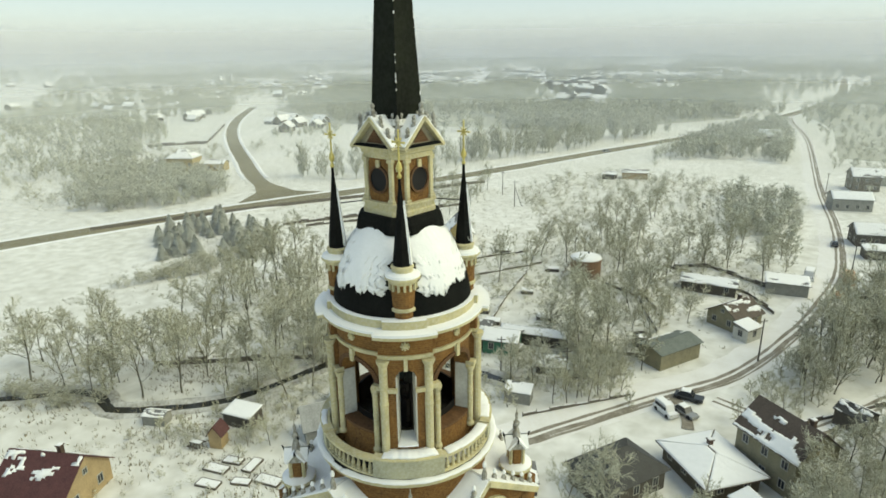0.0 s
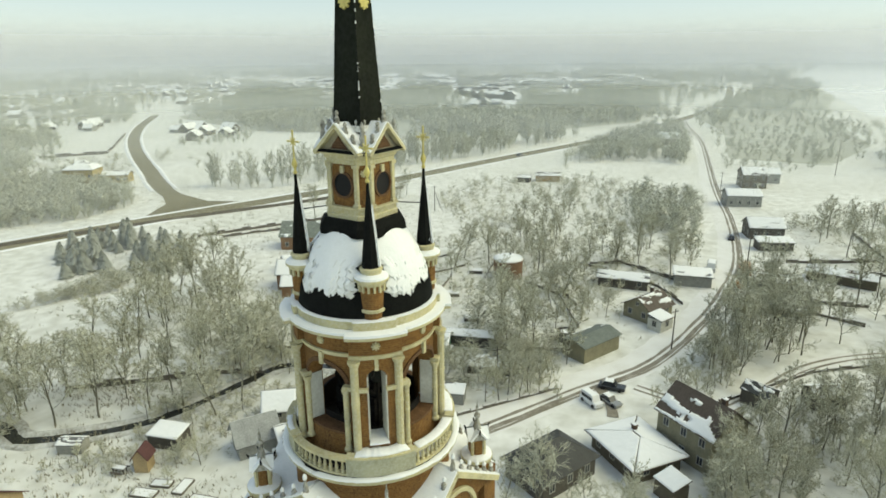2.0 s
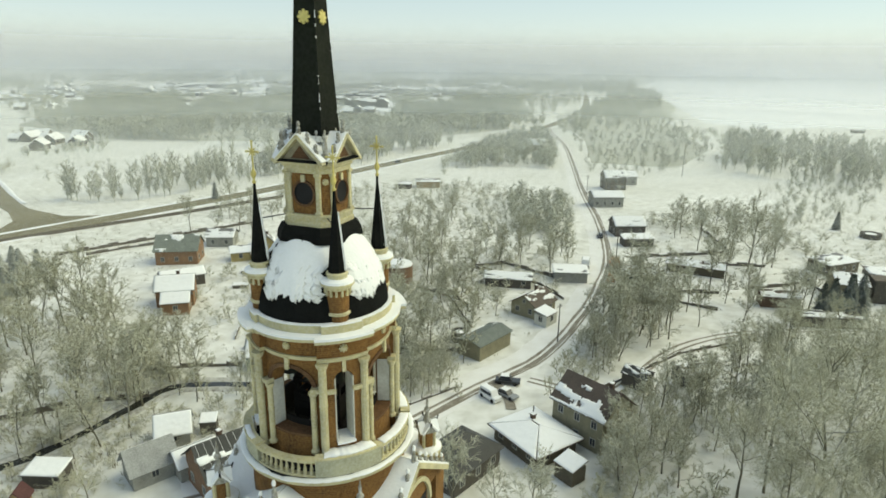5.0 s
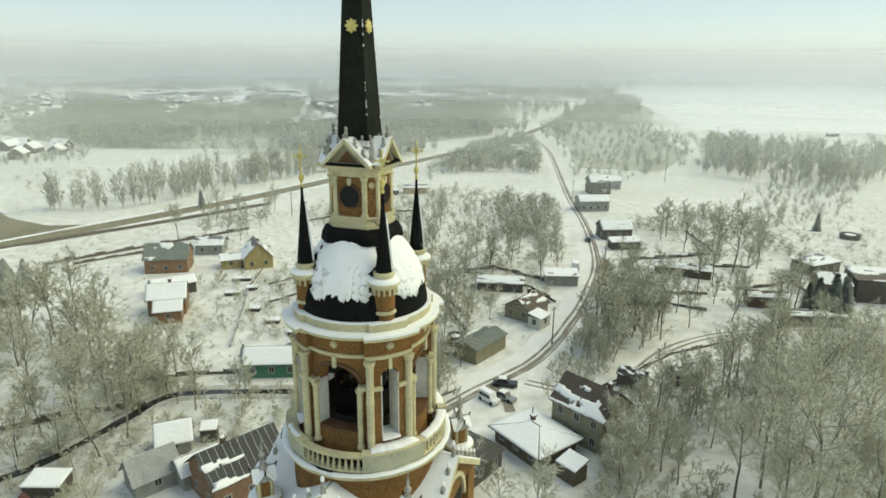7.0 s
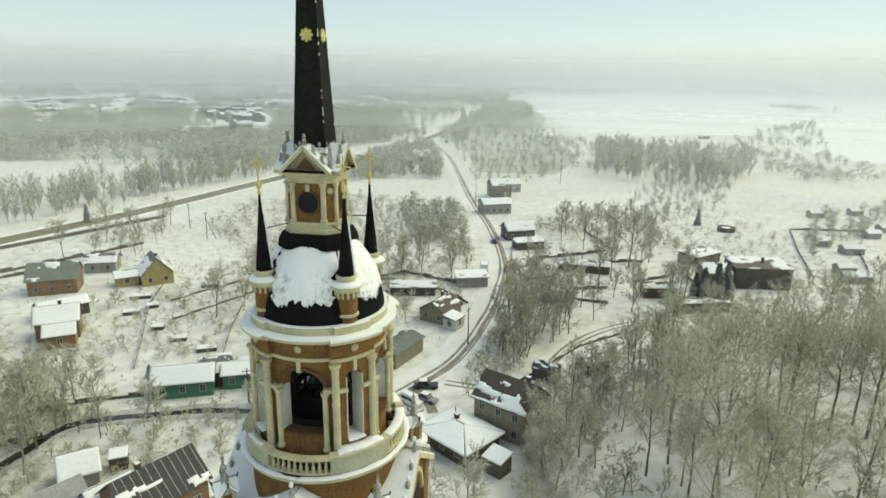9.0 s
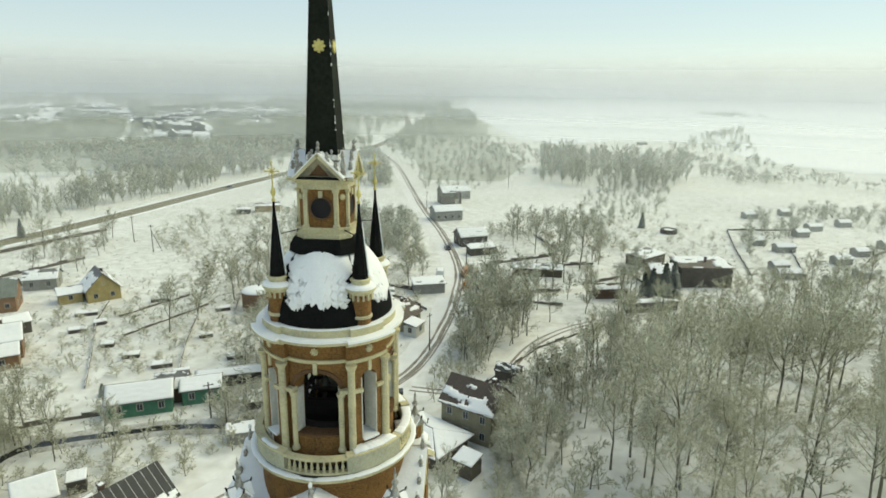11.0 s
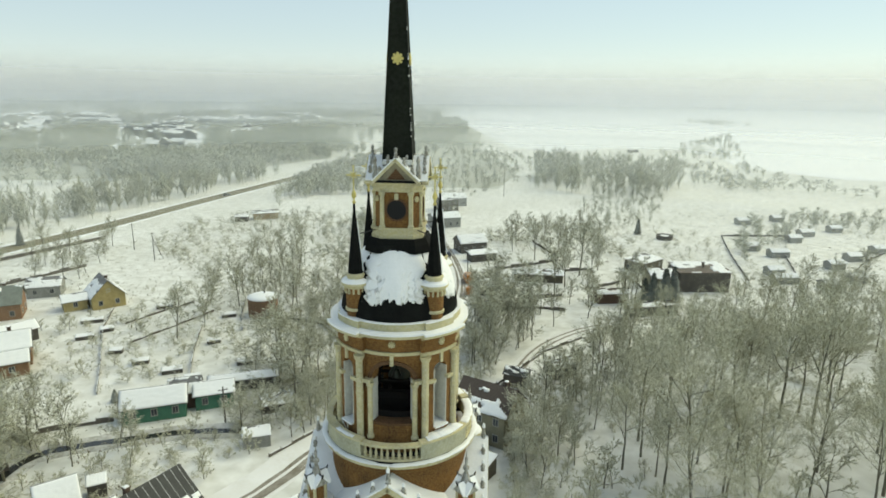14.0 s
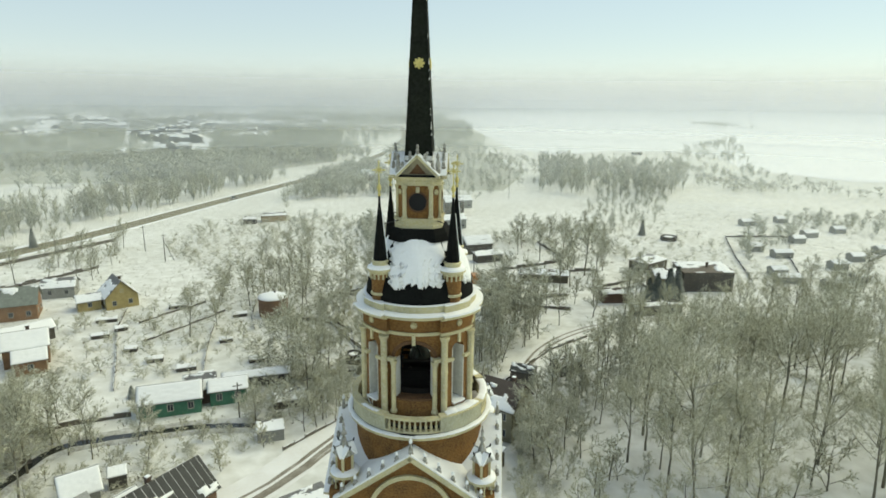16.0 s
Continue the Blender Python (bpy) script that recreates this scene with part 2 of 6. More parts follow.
class Kit:
    """Collects solids of one part."""

    def __init__(self):
        self.v, self.f, self.m = [], [], []

    def add(self, verts, faces, at=None, mi=0):
        n = len(self.v)
        self.v += [at @ Vector(v) if at else Vector(v) for v in verts]
        self.f += [tuple(n + i for i in f) for f in faces]
        self.m += [mi] * len(faces)
        return self

    def box(self, x0, x1, y0, y1, z0, z1, at=None, b=0.0, mi=0):
        """A box; b chamfers its upright edges and its top rim."""
        if b <= 0:
            v = [(x, y, z) for z in (z0, z1) for x, y in ((x0, y0), (x1, y0), (x1, y1), (x0, y1))]
            f = [(3, 2, 1, 0), (4, 5, 6, 7), (0, 1, 5, 4), (1, 2, 6, 5), (2, 3, 7, 6), (3, 0, 4, 7)]
            return self.add(v, f, at, mi)
        ring = lambda e: [(x0 + b + e, y0 + e), (x1 - b - e, y0 + e), (x1 - e, y0 + b + e), (x1 - e, y1 - b - e),
                          (x1 - b - e, y1 - e), (x0 + b + e, y1 - e), (x0 + e, y1 - b - e), (x0 + e, y0 + b + e)]
        return self.loft([[(x, y, z0) for x, y in ring(0)], [(x, y, z1 - b) for x, y in ring(0)], [(x, y, z1) for x, y in ring(b)]], at, mi=mi)

    def loft(self, rings, at=None, cap=True, mi=0):
        """Skins rings of equal count (anticlockwise from above), from the bottom up."""
        n = len(rings[0])
        v = [p for r in rings for p in r]
        f = []
        for k in range(len(rings) - 1):
            for i in range(n):
                j = (i + 1) % n
                f.append((k * n + i, k * n + j, (k + 1) * n + j, (k + 1) * n + i))
        if cap:
            f.append(tuple(range(n - 1, -1, -1)))
            f.append(tuple(range((len(rings) - 1) * n, len(rings) * n)))
        return self.add(v, f, at, mi)

    def lathe(self, profile, n=16, at=None, turn=0.0, mi=0):
        """Turns a profile of (radius, height) about the upright axis."""
        rings = [[(r * math.cos(turn + 2 * math.pi * i / n), r * math.sin(turn + 2 * math.pi * i / n), z) for i in range(n)] for r, z in profile]
        return self.loft(rings, at, mi=mi)

    def arc(self, r0, r1, z0, z1, a0, a1, n=10, mi=0):
        """A curved block between two radii, heights and angles in degrees from -y, anticlockwise."""
        rings = []
        for i in range(n + 1):
            a = radians(a0 + (a1 - a0) * i / n)
            s, c = math.sin(a), -math.cos(a)
            rings.append([(r0 * s, r0 * c, z0), (r1 * s, r1 * c, z0), (r1 * s, r1 * c, z1), (r0 * s, r0 * c, z1)])
        return self.loft([r[::-1] for r in rings] if a1 < a0 else rings, None, mi=mi)

    def tube(self, pts, radii, n=5, mi=0):
        """A tapering rod along points."""
        rings = []
        for i, p in enumerate(pts):
            p = Vector(p)
            d = (Vector(pts[min(i + 1, len(pts) - 1)]) - Vector(pts[max(i - 1, 0)])).normalized()
            a = d.orthogonal().normalized()
            b = d.cross(a)
            rings.append([p + radii[i] * (a * math.cos(2 * math.pi * k / n) + b * math.sin(2 * math.pi * k / n)) for k in range(n)])
        return self.loft(rings, None, mi=mi)

    def make(self, name, mat, parent=None, label="", smooth=False, mats=None):
        if name in WELDED:
            self.weld()
        return mesh_object(name, self.v, self.f, mat, parent, label, smooth, mats, self.m if mats else None)

    def weld(self):
        """Joins the corners that meet, and drops faces shut inside."""
        seen, new_v, idx = {}, [], []
        for p in self.v:
            key = tuple(round(c * 2000) for c in p)
            if key not in seen:
                seen[key] = len(new_v)
                new_v.append(p)
            idx.append(seen[key])
        faces = []
        for q in self.f:
            g = tuple(dict.fromkeys(idx[i] for i in q))
            if len(g) > 2:
                faces.append(g)
        count = {}
        for g in faces:
            count[frozenset(g)] = count.get(frozenset(g), 0) + 1
        self.v, self.f = new_v, [g for g in faces if count[frozenset(g)] == 1]
        self.m = [0] * len(self.f)


def thing(name, label, category, group="", kind="", at=None):
    ob = new(name)
    ob.empty_display_size = 0.5
    if at:
        ob.matrix_world = at
    return tagged(ob, label, category, group, kind)


def polar(r, a, z=0.0):
    """A point at radius r, at a degrees anticlockwise from the -y side."""
    return Vector((r * math.sin(radians(a)), -r * math.cos(radians(a)), z))


# ---------------------------------------------------------------- the bell tower
CARD, DIAG = (0, 90, 180, 270), (45, 135, 225, 315)
tower = thing("bell_tower", "red brick church bell tower with cream trim and black spire", "bell tower", at=pose(0, 0, 1.96, 0, 0, -1.1) @ Matrix.Scale(1.018, 4))


def star(kit, centre, out, up, r, depth, n=8, inner=0.45):
    """A flat rosette of n petals on a face."""
    out, up = out.normalized(), up.normalized()
    side = up.cross(out)
    v, f = [], []
    for d in (0.0, depth):
        v.append(centre + out * d * 1.4)
        for i in range(4 * n):
            q = 2 * math.pi * i / (4 * n)
            k = (1.0, 0.93, inner, 0.93)[i % 4]
            v.append(centre + out * d + (side * math.sin(q) + up * math.cos(q)) * r * k)
    m = 4 * n + 1
    for i in range(4 * n):
        j = (i + 1) % (4 * n)
        f.append((m, m + 1 + i, m + 1 + j))
        f.append((1 + j, 1 + i, m + 1 + i, m + 1 + j)[::-1])
    kit.add(v, f)
    return kit


def arch_wall(kit, r0, r1, a0, a1, z0, z1, half, sill, spring, n=9):
    """A curved wall between angles a0 and a1 with one arched opening through it, `half` metres wide each side of its middle."""
    am = 0.5 * (a0 + a1)
    ah = math.degrees(half / (0.5 * (r0 + r1)))
    kit.arc(r0, r1, z0, z1, a0, am - ah, 4)
    kit.arc(r0, r1, z0, z1, am + ah, a1, 4)
    if sill > z0:
        kit.arc(r0, r1, z0, sill, am - ah, am + ah, 6)
    for i in range(2 * n):
        u0, u1 = -1 + i / n, -1 + (i + 1) / n
        h = lambda u: spring + half * math.sqrt(max(0.0, 1 - u * u))
        A = []
        for u in (u0, u1):
            for r in (r0, r1):
                for z in (h(u), z1):
                    A.append(polar(r, am + ah * u, z))
        # A: (u0 r0 low) (u0 r0 top) (u0 r1 low) (u0 r1 top) (u1 ...)
        kit.add(A, [(0, 4, 6, 2), (2, 6, 7, 3), (3, 7, 5, 1), (1, 5, 4, 0)])
    return kit


def column(name, r, a, z0, z1, rad, parent, mat):
    """A slim engaged column with base, ring and capital."""
    p = polar(r, a)
    h = z1 - z0
    k = Kit().lathe([(rad * 1.5, z0), (rad * 1.5, z0 + 0.1), (rad * 1.15, z0 + 0.16), (rad, z0 + 0.2), (rad, z0 + h * 0.55), (rad * 1.12, z0 + h * 0.56), (rad * 1.12, z0 + h * 0.58),
                     (rad, z0 + h * 0.59), (rad, z1 - 0.26), (rad * 1.2, z1 - 0.2), (rad * 1.5, z1 - 0.1), (rad * 1.6, z1)], 10, Matrix.Translation(p))
    return k.make(name, mat, parent, smooth=False)


def baluster_profile(z0, h, r):
    return [(r, z0), (r, z0 + 0.1 * h), (r * 0.6, z0 + 0.16 * h), (r * 0.95, z0 + 0.32 * h), (r * 0.8, z0 + 0.45 * h), (r * 0.5, z0 + 0.65 * h), (r * 0.55, z0 + 0.84 * h), (r, z0 + 0.9 * h), (r, z0 + h)]


def snow_ledge(r0, r1, z, t, a0, a1, seed, n=40):
    """A lumpy, rounded strip of snow on a curved ledge."""
    rings = []
    for i in range(n + 1):
        u = i / n
        a = a0 + (a1 - a0) * u
        k = noise.noise(Vector((a * .09, seed, 0)))
        m = noise.noise(Vector((a * .3, seed, 7)))
        e = min(1.0, 6 * min(u, 1 - u) + .25)
        w, h = (.5 + .5 * k + .25 * m), t * (.75 + .5 * k + .3 * m) * e
        ri, ro = r0 - .05 * w, r1 + .05 * m
        rings.append([polar(ri, a, z - .01), polar(ro, a, z - .01), polar(ro + .01, a, z + h * .5), polar(ro - .06, a, z + h), polar(ri + .08, a, z + h * 1.05), polar(ri, a, z + h * .4)])
    return Kit().loft(rings)


def build_tower():
    T = tower
    # --- square shaft with a gable on each side
    W = 4.05
    shaft = Kit().box(-W + .25, W - .25, -W + .25, W - .25, -3.3, 29.6)
    for s in (-1, 1):
        for q in (-1, 1):
            shaft.box(s * (W - .5) - .55, s * (W - .5) + .55, q * (W - .5) - .55, q * (W - .5) + .55, -3.3, 29.9)
    shaft.make("shaft", M["brick"], T)
    gable_apex, gable_eave, gw = 32.15, 29.75, 3.5
    for a in CARD:
        R = pose(0, 0, 0, 0, 0, a)
        yf = -W - 0.05
        g = Kit()
        # brick gable face with an arched recess
        g.add([(-gw, yf, 29.4), (gw, yf, 29.4), (gw, yf, gable_eave), (0, yf, gable_apex - .15), (-gw, yf, gable_eave),
               (-gw, -2.6, 29.4), (gw, -2.6, 29.4), (gw, -2.6, gable_eave), (0, -2.6, gable_apex - .15), (-gw, -2.6, gable_eave)],
              [(0, 1, 2, 3, 4), (5, 9, 8, 7, 6), (0, 4, 9, 5), (1, 6, 7, 2), (0, 5, 6, 1), (4, 3, 8, 9), (3, 2, 7, 8)], R)
        wall = g.make("gable_wall", M["brick"], T)
        arch = Kit()
        n = 20
        for i in range(n):
            t0, t1 = math.pi * i / n, math.pi * (i + 1) / n
            pts = []
            for t in (t0, t1):
                for rr in (1.9, 2.12):
                    for y in (yf - .14, yf + .02):
                        pts.append((rr * math.cos(t), y, 28.85 + rr * math.sin(t)))
            arch.add(pts, [(0, 2, 6, 4), (2, 3, 7, 6), (0, 4, 5, 1), (1, 5, 7, 3)], R)
        arch.make("arch_band", M["stone"], wall)
        # black plate on the wall paints the dark of an opening
        Kit().box(-1.7, 1.7, yf - .03, yf + .05, 28.2, 29.5, R).make("gable_opening", M["dark"], wall)
        # raking cornices, roof slopes, and snow on them
        rake, roofk, snow = Kit(), Kit(), Kit()
        L = math.hypot(gw + .35, gable_apex - gable_eave + .2)
        for s in (-1, 1):
            sl = Vector((s * (gw + .35), 0, gable_eave - .25 - gable_apex)).normalized()
            nn = Vector((-sl.z * s, 0, sl.x * s)) if s > 0 else Vector((sl.z, 0, -sl.x))
            nn = Vector((abs(sl.z) * s, 0, abs(sl.x)))
            for kit, y0, y1, h0, h1 in ((rake, yf - .38, yf + .05, -.22, .03), (roofk, yf + .02, -1.2, -.12, .02), (snow, yf - .36, -1.1, .03, .1)):
                p0, p1 = Vector((0, 0, gable_apex)), Vector((0, 0, gable_apex)) + sl * L
                v = [Vector((p.x, y, p.z)) + nn * h for p in (p0, p1) for y in (y0, y1) for h in (h0, h1)]
                f = [(0, 1, 5, 4), (2, 6, 7, 3), (0, 4, 6, 2), (1, 3, 7, 5), (4, 5, 7, 6), (0, 2, 3, 1)]
                kit.add(v, f if s > 0 else [q[::-1] for q in f], R)
        rake.make("raking_cornice", M["stone"], wall)
        roofk.make("gable_roof", M["sheet_roof"], T, "dark metal roof under snow")
        snow.make("roof_snow", M["snow"], T)
        # stone finials along the rakes
        for i in range(-5, 6):
            u = i / 5.4
            z = gable_apex - abs(u) * (gable_apex - gable_eave + .1)
            h = .8 if i == 0 else .54
            k = Kit().lathe([(.14, 0), (.14, .07), (.09, .12), (.12, .22), (.06, h * .62), (.06, h * .7), (.075, h * .82), (.05, h * .95), (.01, h)], 8,
                            R @ pose(u * (gw + .2), yf - .12, z - .02))
            fin = k.make("finial", M["stone_dark"], wall)
            Kit().lathe([(.085, h * .78), (.09, h * .9), (.05, h + .04), (.01, h + .06)], 7, R @ pose(u * (gw + .2), yf - .12, z - .02)).make("snow_tip", M["snow"], fin)
    # --- corner pinnacles of the square stage
    for a in DIAG:
        R = Matrix.Translation(polar(4.85, a)) @ pose(0, 0, 0, 0, 0, a)
        U = R @ Matrix.Translation((0, 0, .42))
        body = Kit().lathe([(.5, 28.6), (.5, 29.5), (.56, 29.55), (.56, 29.62), (.4, 29.66)], 8, R, radians(22.5)).make("pinnacle", M["brick"], T, "brick corner pinnacle with stone posts and a snowy top")
        Kit().lathe([(.36, 29.6), (.36, 31.64)], 8, R, radians(22.5)).make("pinnacle_core", M["brick"], body)
        Kit().lathe([(.45, 29.98), (.74, 30.06), (.76, 30.2), (.34, 30.24)], 16, U).make("pinnacle_ledge", M["stone"], body)
        Kit().lathe([(.74, 30.19), (.72, 30.27), (.34, 30.33)], 16, U).make("snow_cap", M["snow"], body, smooth=True)
        for i in range(4):
            q = R @ pose(0, 0, 0, 0, 0, 90 * i + 45)
            Kit().box(.31, .45, -.06, .06, 29.62, 31.62, q).make("pinnacle_post", M["stone"], body)
            g = Kit()
            g.add([(-.33, -.48, 31.18), (.33, -.48, 31.18), (0, -.48, 31.58), (-.33, 0, 31.18), (.33, 0, 31.18), (0, 0, 31.58)],
                  [(0, 1, 2), (3, 5, 4), (0, 2, 5, 3), (1, 4, 5, 2), (0, 3, 4, 1)], U @ pose(0, 0, 0, 0, 0, 90 * i))
            gb = g.make("pinnacle_gable", M["stone_dark"], body)
            s = Kit()
            for sd in (-1, 1):
                p = [(0, -.51, 31.6), (sd * .38, -.51, 31.14), (sd * .38, -.02, 31.14), (0, -.02, 31.6)]
                v = [Vector(c_) for c_ in p] + [Vector(c_) + Vector((sd * .05, 0, .07)) for c_ in p]
                f = [(4, 5, 6, 7), (3, 2, 1, 0), (0, 1, 5, 4), (1, 2, 6, 5), (2, 3, 7, 6)]
                s.add(v, f if sd < 0 else [t_[::-1] for t_ in f], U @ pose(0, 0, 0, 0, 0, 90 * i))
            s.make("gable_snow", M["snow"], gb)
            Kit().tube([(U @ pose(0, 0, 0, 0, 0, 90 * i)) @ Vector((0, -.5, 31.54)), (U @ pose(0, 0, 0, 0, 0, 90 * i)) @ Vector((0, -.6, 31.78))], [.05, .03], 6).make("crocket", M["roof"], gb)
        Kit().lathe([(.24, 31.5), (.12, 31.95), (.07, 32.1), (.15, 32.2), (.15, 32.3), (.06, 32.4), (.07, 32.7), (.03, 32.8), (.025, 32.9), (.012, 33.0)], 8, U).make("pinnacle_cap", M["stone_dark"], body)
        for i in range(9):
            q = R @ pose(0, 0, 0, 0, 0, 40 * i)
            Kit().lathe(baluster_profile(29.64, .78, .07), 6, q @ Matrix.Translation((.63, 0, 0))).make("baluster", M["stone"], body)
        Kit().lathe([(.66, 29.5), (.7, 29.6), (.7, 29.66), (.5, 29.68)], 16, R).make("pinnacle_base", M["stone"], body)
    # --- round stage below the balcony
    Kit().lathe([(3.42, 28.5), (3.42, 32.2), (3.5, 32.25), (3.5, 32.45)], 64).make("lower_drum", M["brick"], T)
    Kit().lathe([(3.4, 32.43), (3.62, 32.5), (3.82, 32.62), (3.86, 32.8), (3.3, 32.83)], 64).make("balcony_cornice", M["stone"], T)
    snow_ledge(3.6, 3.87, 32.8, .07, 0, 360, 2.5, 120).make("ledge_snow", M["snow"], T, smooth=True)
    Kit().lathe([(3.7, 32.76), (3.7, 32.82), (2.2, 32.86)], 48).make("balcony_floor", M["shaded_floor"], T)
    # --- balustrade: open in front of the wide arches, solid at the diagonals
    BR, B0, B1 = 3.52, 32.86, 33.66
    for a in DIAG:
        p = Kit().arc(BR - .2, BR + .1, B0, B1, a - 22.5, a + 22.5, 14)
        panel = p.make("parapet_panel", M["parapet"], T, "weathered cream stone parapet panel with snow on top")
        Kit().arc(BR - .26, BR + .16, B1, B1 + .07, a - 23, a + 23, 14).make("parapet_coping", M["stone"], panel)
        if a in (45, 135):
            snow_ledge(BR - .5, BR + .06, B1 + .07, .13, a - 17, a + 19, a).make("parapet_snow", M["snow"], panel, smooth=True)
            snow_ledge(2.95, BR - .3, B0 - .04, .5, a - 15, a + 17, a + 3).make("balcony_drift", M["snow"], T, smooth=True)
        else:
            snow_ledge(BR - .1, BR + .1, B1 + .07, .04, a - 4, a + 15, a).make("parapet_snow", M["snow"], panel, smooth=True)
    for a in CARD:
        rail = Kit().arc(BR - .2, BR + .12, B1 - .12, B1, a - 22.8, a + 22.8, 12).make("handrail", M["stone"], T)
        Kit().arc(BR - .18, BR + .08, B0, B0 + .1, a - 22.4, a + 22.4, 12).make("plinth", M["stone"], rail)
        if a in (90, 180):
            snow_ledge(BR - .3, BR + .1, B1, .1, a - 20, a + 21, a + 1).make("rail_snow", M["snow"], rail, smooth=True)
            snow_ledge(2.9, BR - .24, B0 - .04, .3, a - 24, a + 24, a + 5).make("balcony_drift", M["snow"], T, smooth=True)
        for i in range(10):
            q = polar(BR - .04, a - 19.5 + 39 * i / 9)
            Kit().lathe(baluster_profile(B0 + .1, B1 - B0 - .22, .085), 8, Matrix.Translation(q)).make("baluster", M["stone"], rail)
    # --- belfry drum
    Z0, Z1 = 32.85, 38.75
    rin = 2.2
    split = 27.0
    for a in CARD:
        k = arch_wall(Kit(), rin, 2.78, a - split, a + split, Z0, Z1, .89, 34.25, 36.36)
        w = k.make("belfry_bay", M["brick"], T)
        sillk = Kit().arc(rin - .05, 2.84, 34.22, 34.32, a - 20.2, a + 20.2, 6)
        sillk.make("sill", M["brick_dark"], w)
        for s in (-1, 1):
            column("small_column", 2.88, a + s * 20.8, 33.55, 36.3, .12, T, M["stone"])
            Kit().arc(2.7, 3.06, 36.3, 36.48, a + s * 19.4, a + s * 26.5, 4).make("impost", M["stone"], w)
            Kit().arc(2.25, 2.8, 34.3, 36.34, a + s * 19.7, a + s * 20.8, 2).make("reveal", M["plaster"], w)
        band = Kit()
        for i in range(16):
            t0, t1 = math.pi * i / 16, math.pi * (i + 1) / 16
            pts = []
            for t in (t0, t1):
                for rr in (.89, 1.05):
                    for r in (2.76, 2.84):
                        pts.append(polar(r, a + math.degrees(rr * math.cos(t) / 2.49), 36.36 + rr * math.sin(t)))
            band.add(pts, [(1, 3, 7, 5), (3, 2, 6, 7), (0, 1, 5, 4)])
        band.make("arch_band", M["brick_dark"], w)
        key = Kit().arc(2.76, 2.92, 37.2, 37.72, a - 1.6, a + 1.6, 1)
        key.make("keystone", M["stone"], w)
        star(Kit(), polar(2.8, a, 38.2), polar(1, a), Vector((0, 0, 1)), .17, .08).make("medallion", M["stone"], w)
    for a in DIAG:
        k = arch_wall(Kit(), rin, 3.02, a - 18, a + 18, Z0, Z1, .34, 34.05, 36.85)
        w = k.make("belfry_bay", M["brick"], T)
        for s in (-1, 1):
            column("tall_column", 3.08, a + s * 16.0, 33.35, 37.62, .16, T, M["stone"])
            Kit().arc(2.95, 3.16, 36.3, 36.46, a + s * 6.4, a + s * 14, 3).make("impost", M["stone"], w)
            Kit().arc(2.25, 3.03, 34.1, 36.9, a + s * 6.5, a + s * 7.4, 2).make("reveal", M["plaster"], w)
        Kit().arc(rin, 3.2, 34.0, 34.08, a - 7, a + 7, 3).make("sill", M["snow"], w)
        if a == 315:
            for s in (-1, 1):
                Kit().tube([polar(3.14, a + .5, 33.5), polar(3.3, a + .5 + s * 4.5, 34.12)], [.03, .025], 5).make("loose_lath", M["plaster"], w)
        key = Kit().arc(3.0, 3.12, 37.2, 37.72, a - 1.3, a + 1.3, 1)
        key.make("keystone", M["stone"], w)
        star(Kit(), polar(3.03, a, 38.2), polar(1, a), Vector((0, 0, 1)), .18, .08).make("medallion", M["stone"], w)
    # stringcourse, frieze and main cornice, breaking forward at the diagonals
    def stepped(name, prof, mat, parent, dr=.24, wide=19.5):
        """A moulding round the drum: profile of (r0, r1, z0, z1), pushed out at the diagonals."""
        k = Kit()
        for r0, r1, z0, z1 in prof:
            for a in CARD:
                k.arc(r0, r1, z0, z1, a - 45 + wide, a + 45 - wide, 12)
            for a in DIAG:
                k.arc(r0, r1 + dr, z0, z1, a - wide, a + wide, 10)
        return k.make(name, mat, parent)
    stepped("stringcourse", [(2.6, 2.86, 37.66, 37.76), (2.6, 2.9, 37.76, 37.82)], M["stone"], T)
    stepped("frieze", [(2.3, 2.81, 37.82, 38.5)], M["brick"], T)
    corn = stepped("main_cornice", [(2.4, 2.88, 38.44, 38.52), (2.4, 3.05, 38.52, 38.62), (2.4, 3.28, 38.62, 38.74)], M["stone"], T)
    lip = stepped("cornice_snow", [(2.6, 3.3, 38.74, 38.84)], M["snow"], corn)
    stepped("blocking_course", [(2.5, 2.92, 38.78, 39.16)], M["stone"], T, .14, 15.5)
    stepped("blocking_snow", [(2.5, 2.94, 39.16, 39.2)], M["snow"], T, .14, 15.5)
    # floor and ceiling of the belfry, near-black to carry the inside shade
    Kit().lathe([(2.25, 33.5), (2.25, 33.62), (1.6, 33.66)], 32).make("belfry_floor", M["shaded_floor"], T)
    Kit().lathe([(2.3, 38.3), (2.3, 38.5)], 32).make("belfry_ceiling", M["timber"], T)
    # --- bell frame and bells
    fr = Kit()
    for y in (-.9, .9):
        fr.box(-2.15, 2.15, y - .1, y + .1, 36.5, 36.72)
    for x in (-.9, .9):
        fr.box(x - .1, x + .1, -2.15, 2.15, 36.72, 36.92)
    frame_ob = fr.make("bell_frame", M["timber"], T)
    for i, (x, y, r) in enumerate(((0, 0, .62), (-1.25, -.9, .32), (1.2, -.9, .3), (-.9, 1.2, .28), (.95, 1.15, .34), (0, -1.35, .24), (1.4, .4, .22))):
        z = 36.4
        prof = [(r, z - 1.5 * r), (r * .98, z - 1.46 * r), (r * .78, z - 1.1 * r), (r * .62, z - .6 * r), (r * .52, z - .25 * r), (r * .3, z - .08 * r), (r * .12, z), (r * .12, z + .2)]
        Kit().lathe(prof, 16, Matrix.Translation((x, y, 0))).make("bell", M["bronze"], T, "dark bronze church bell hanging on a beam", smooth=True)
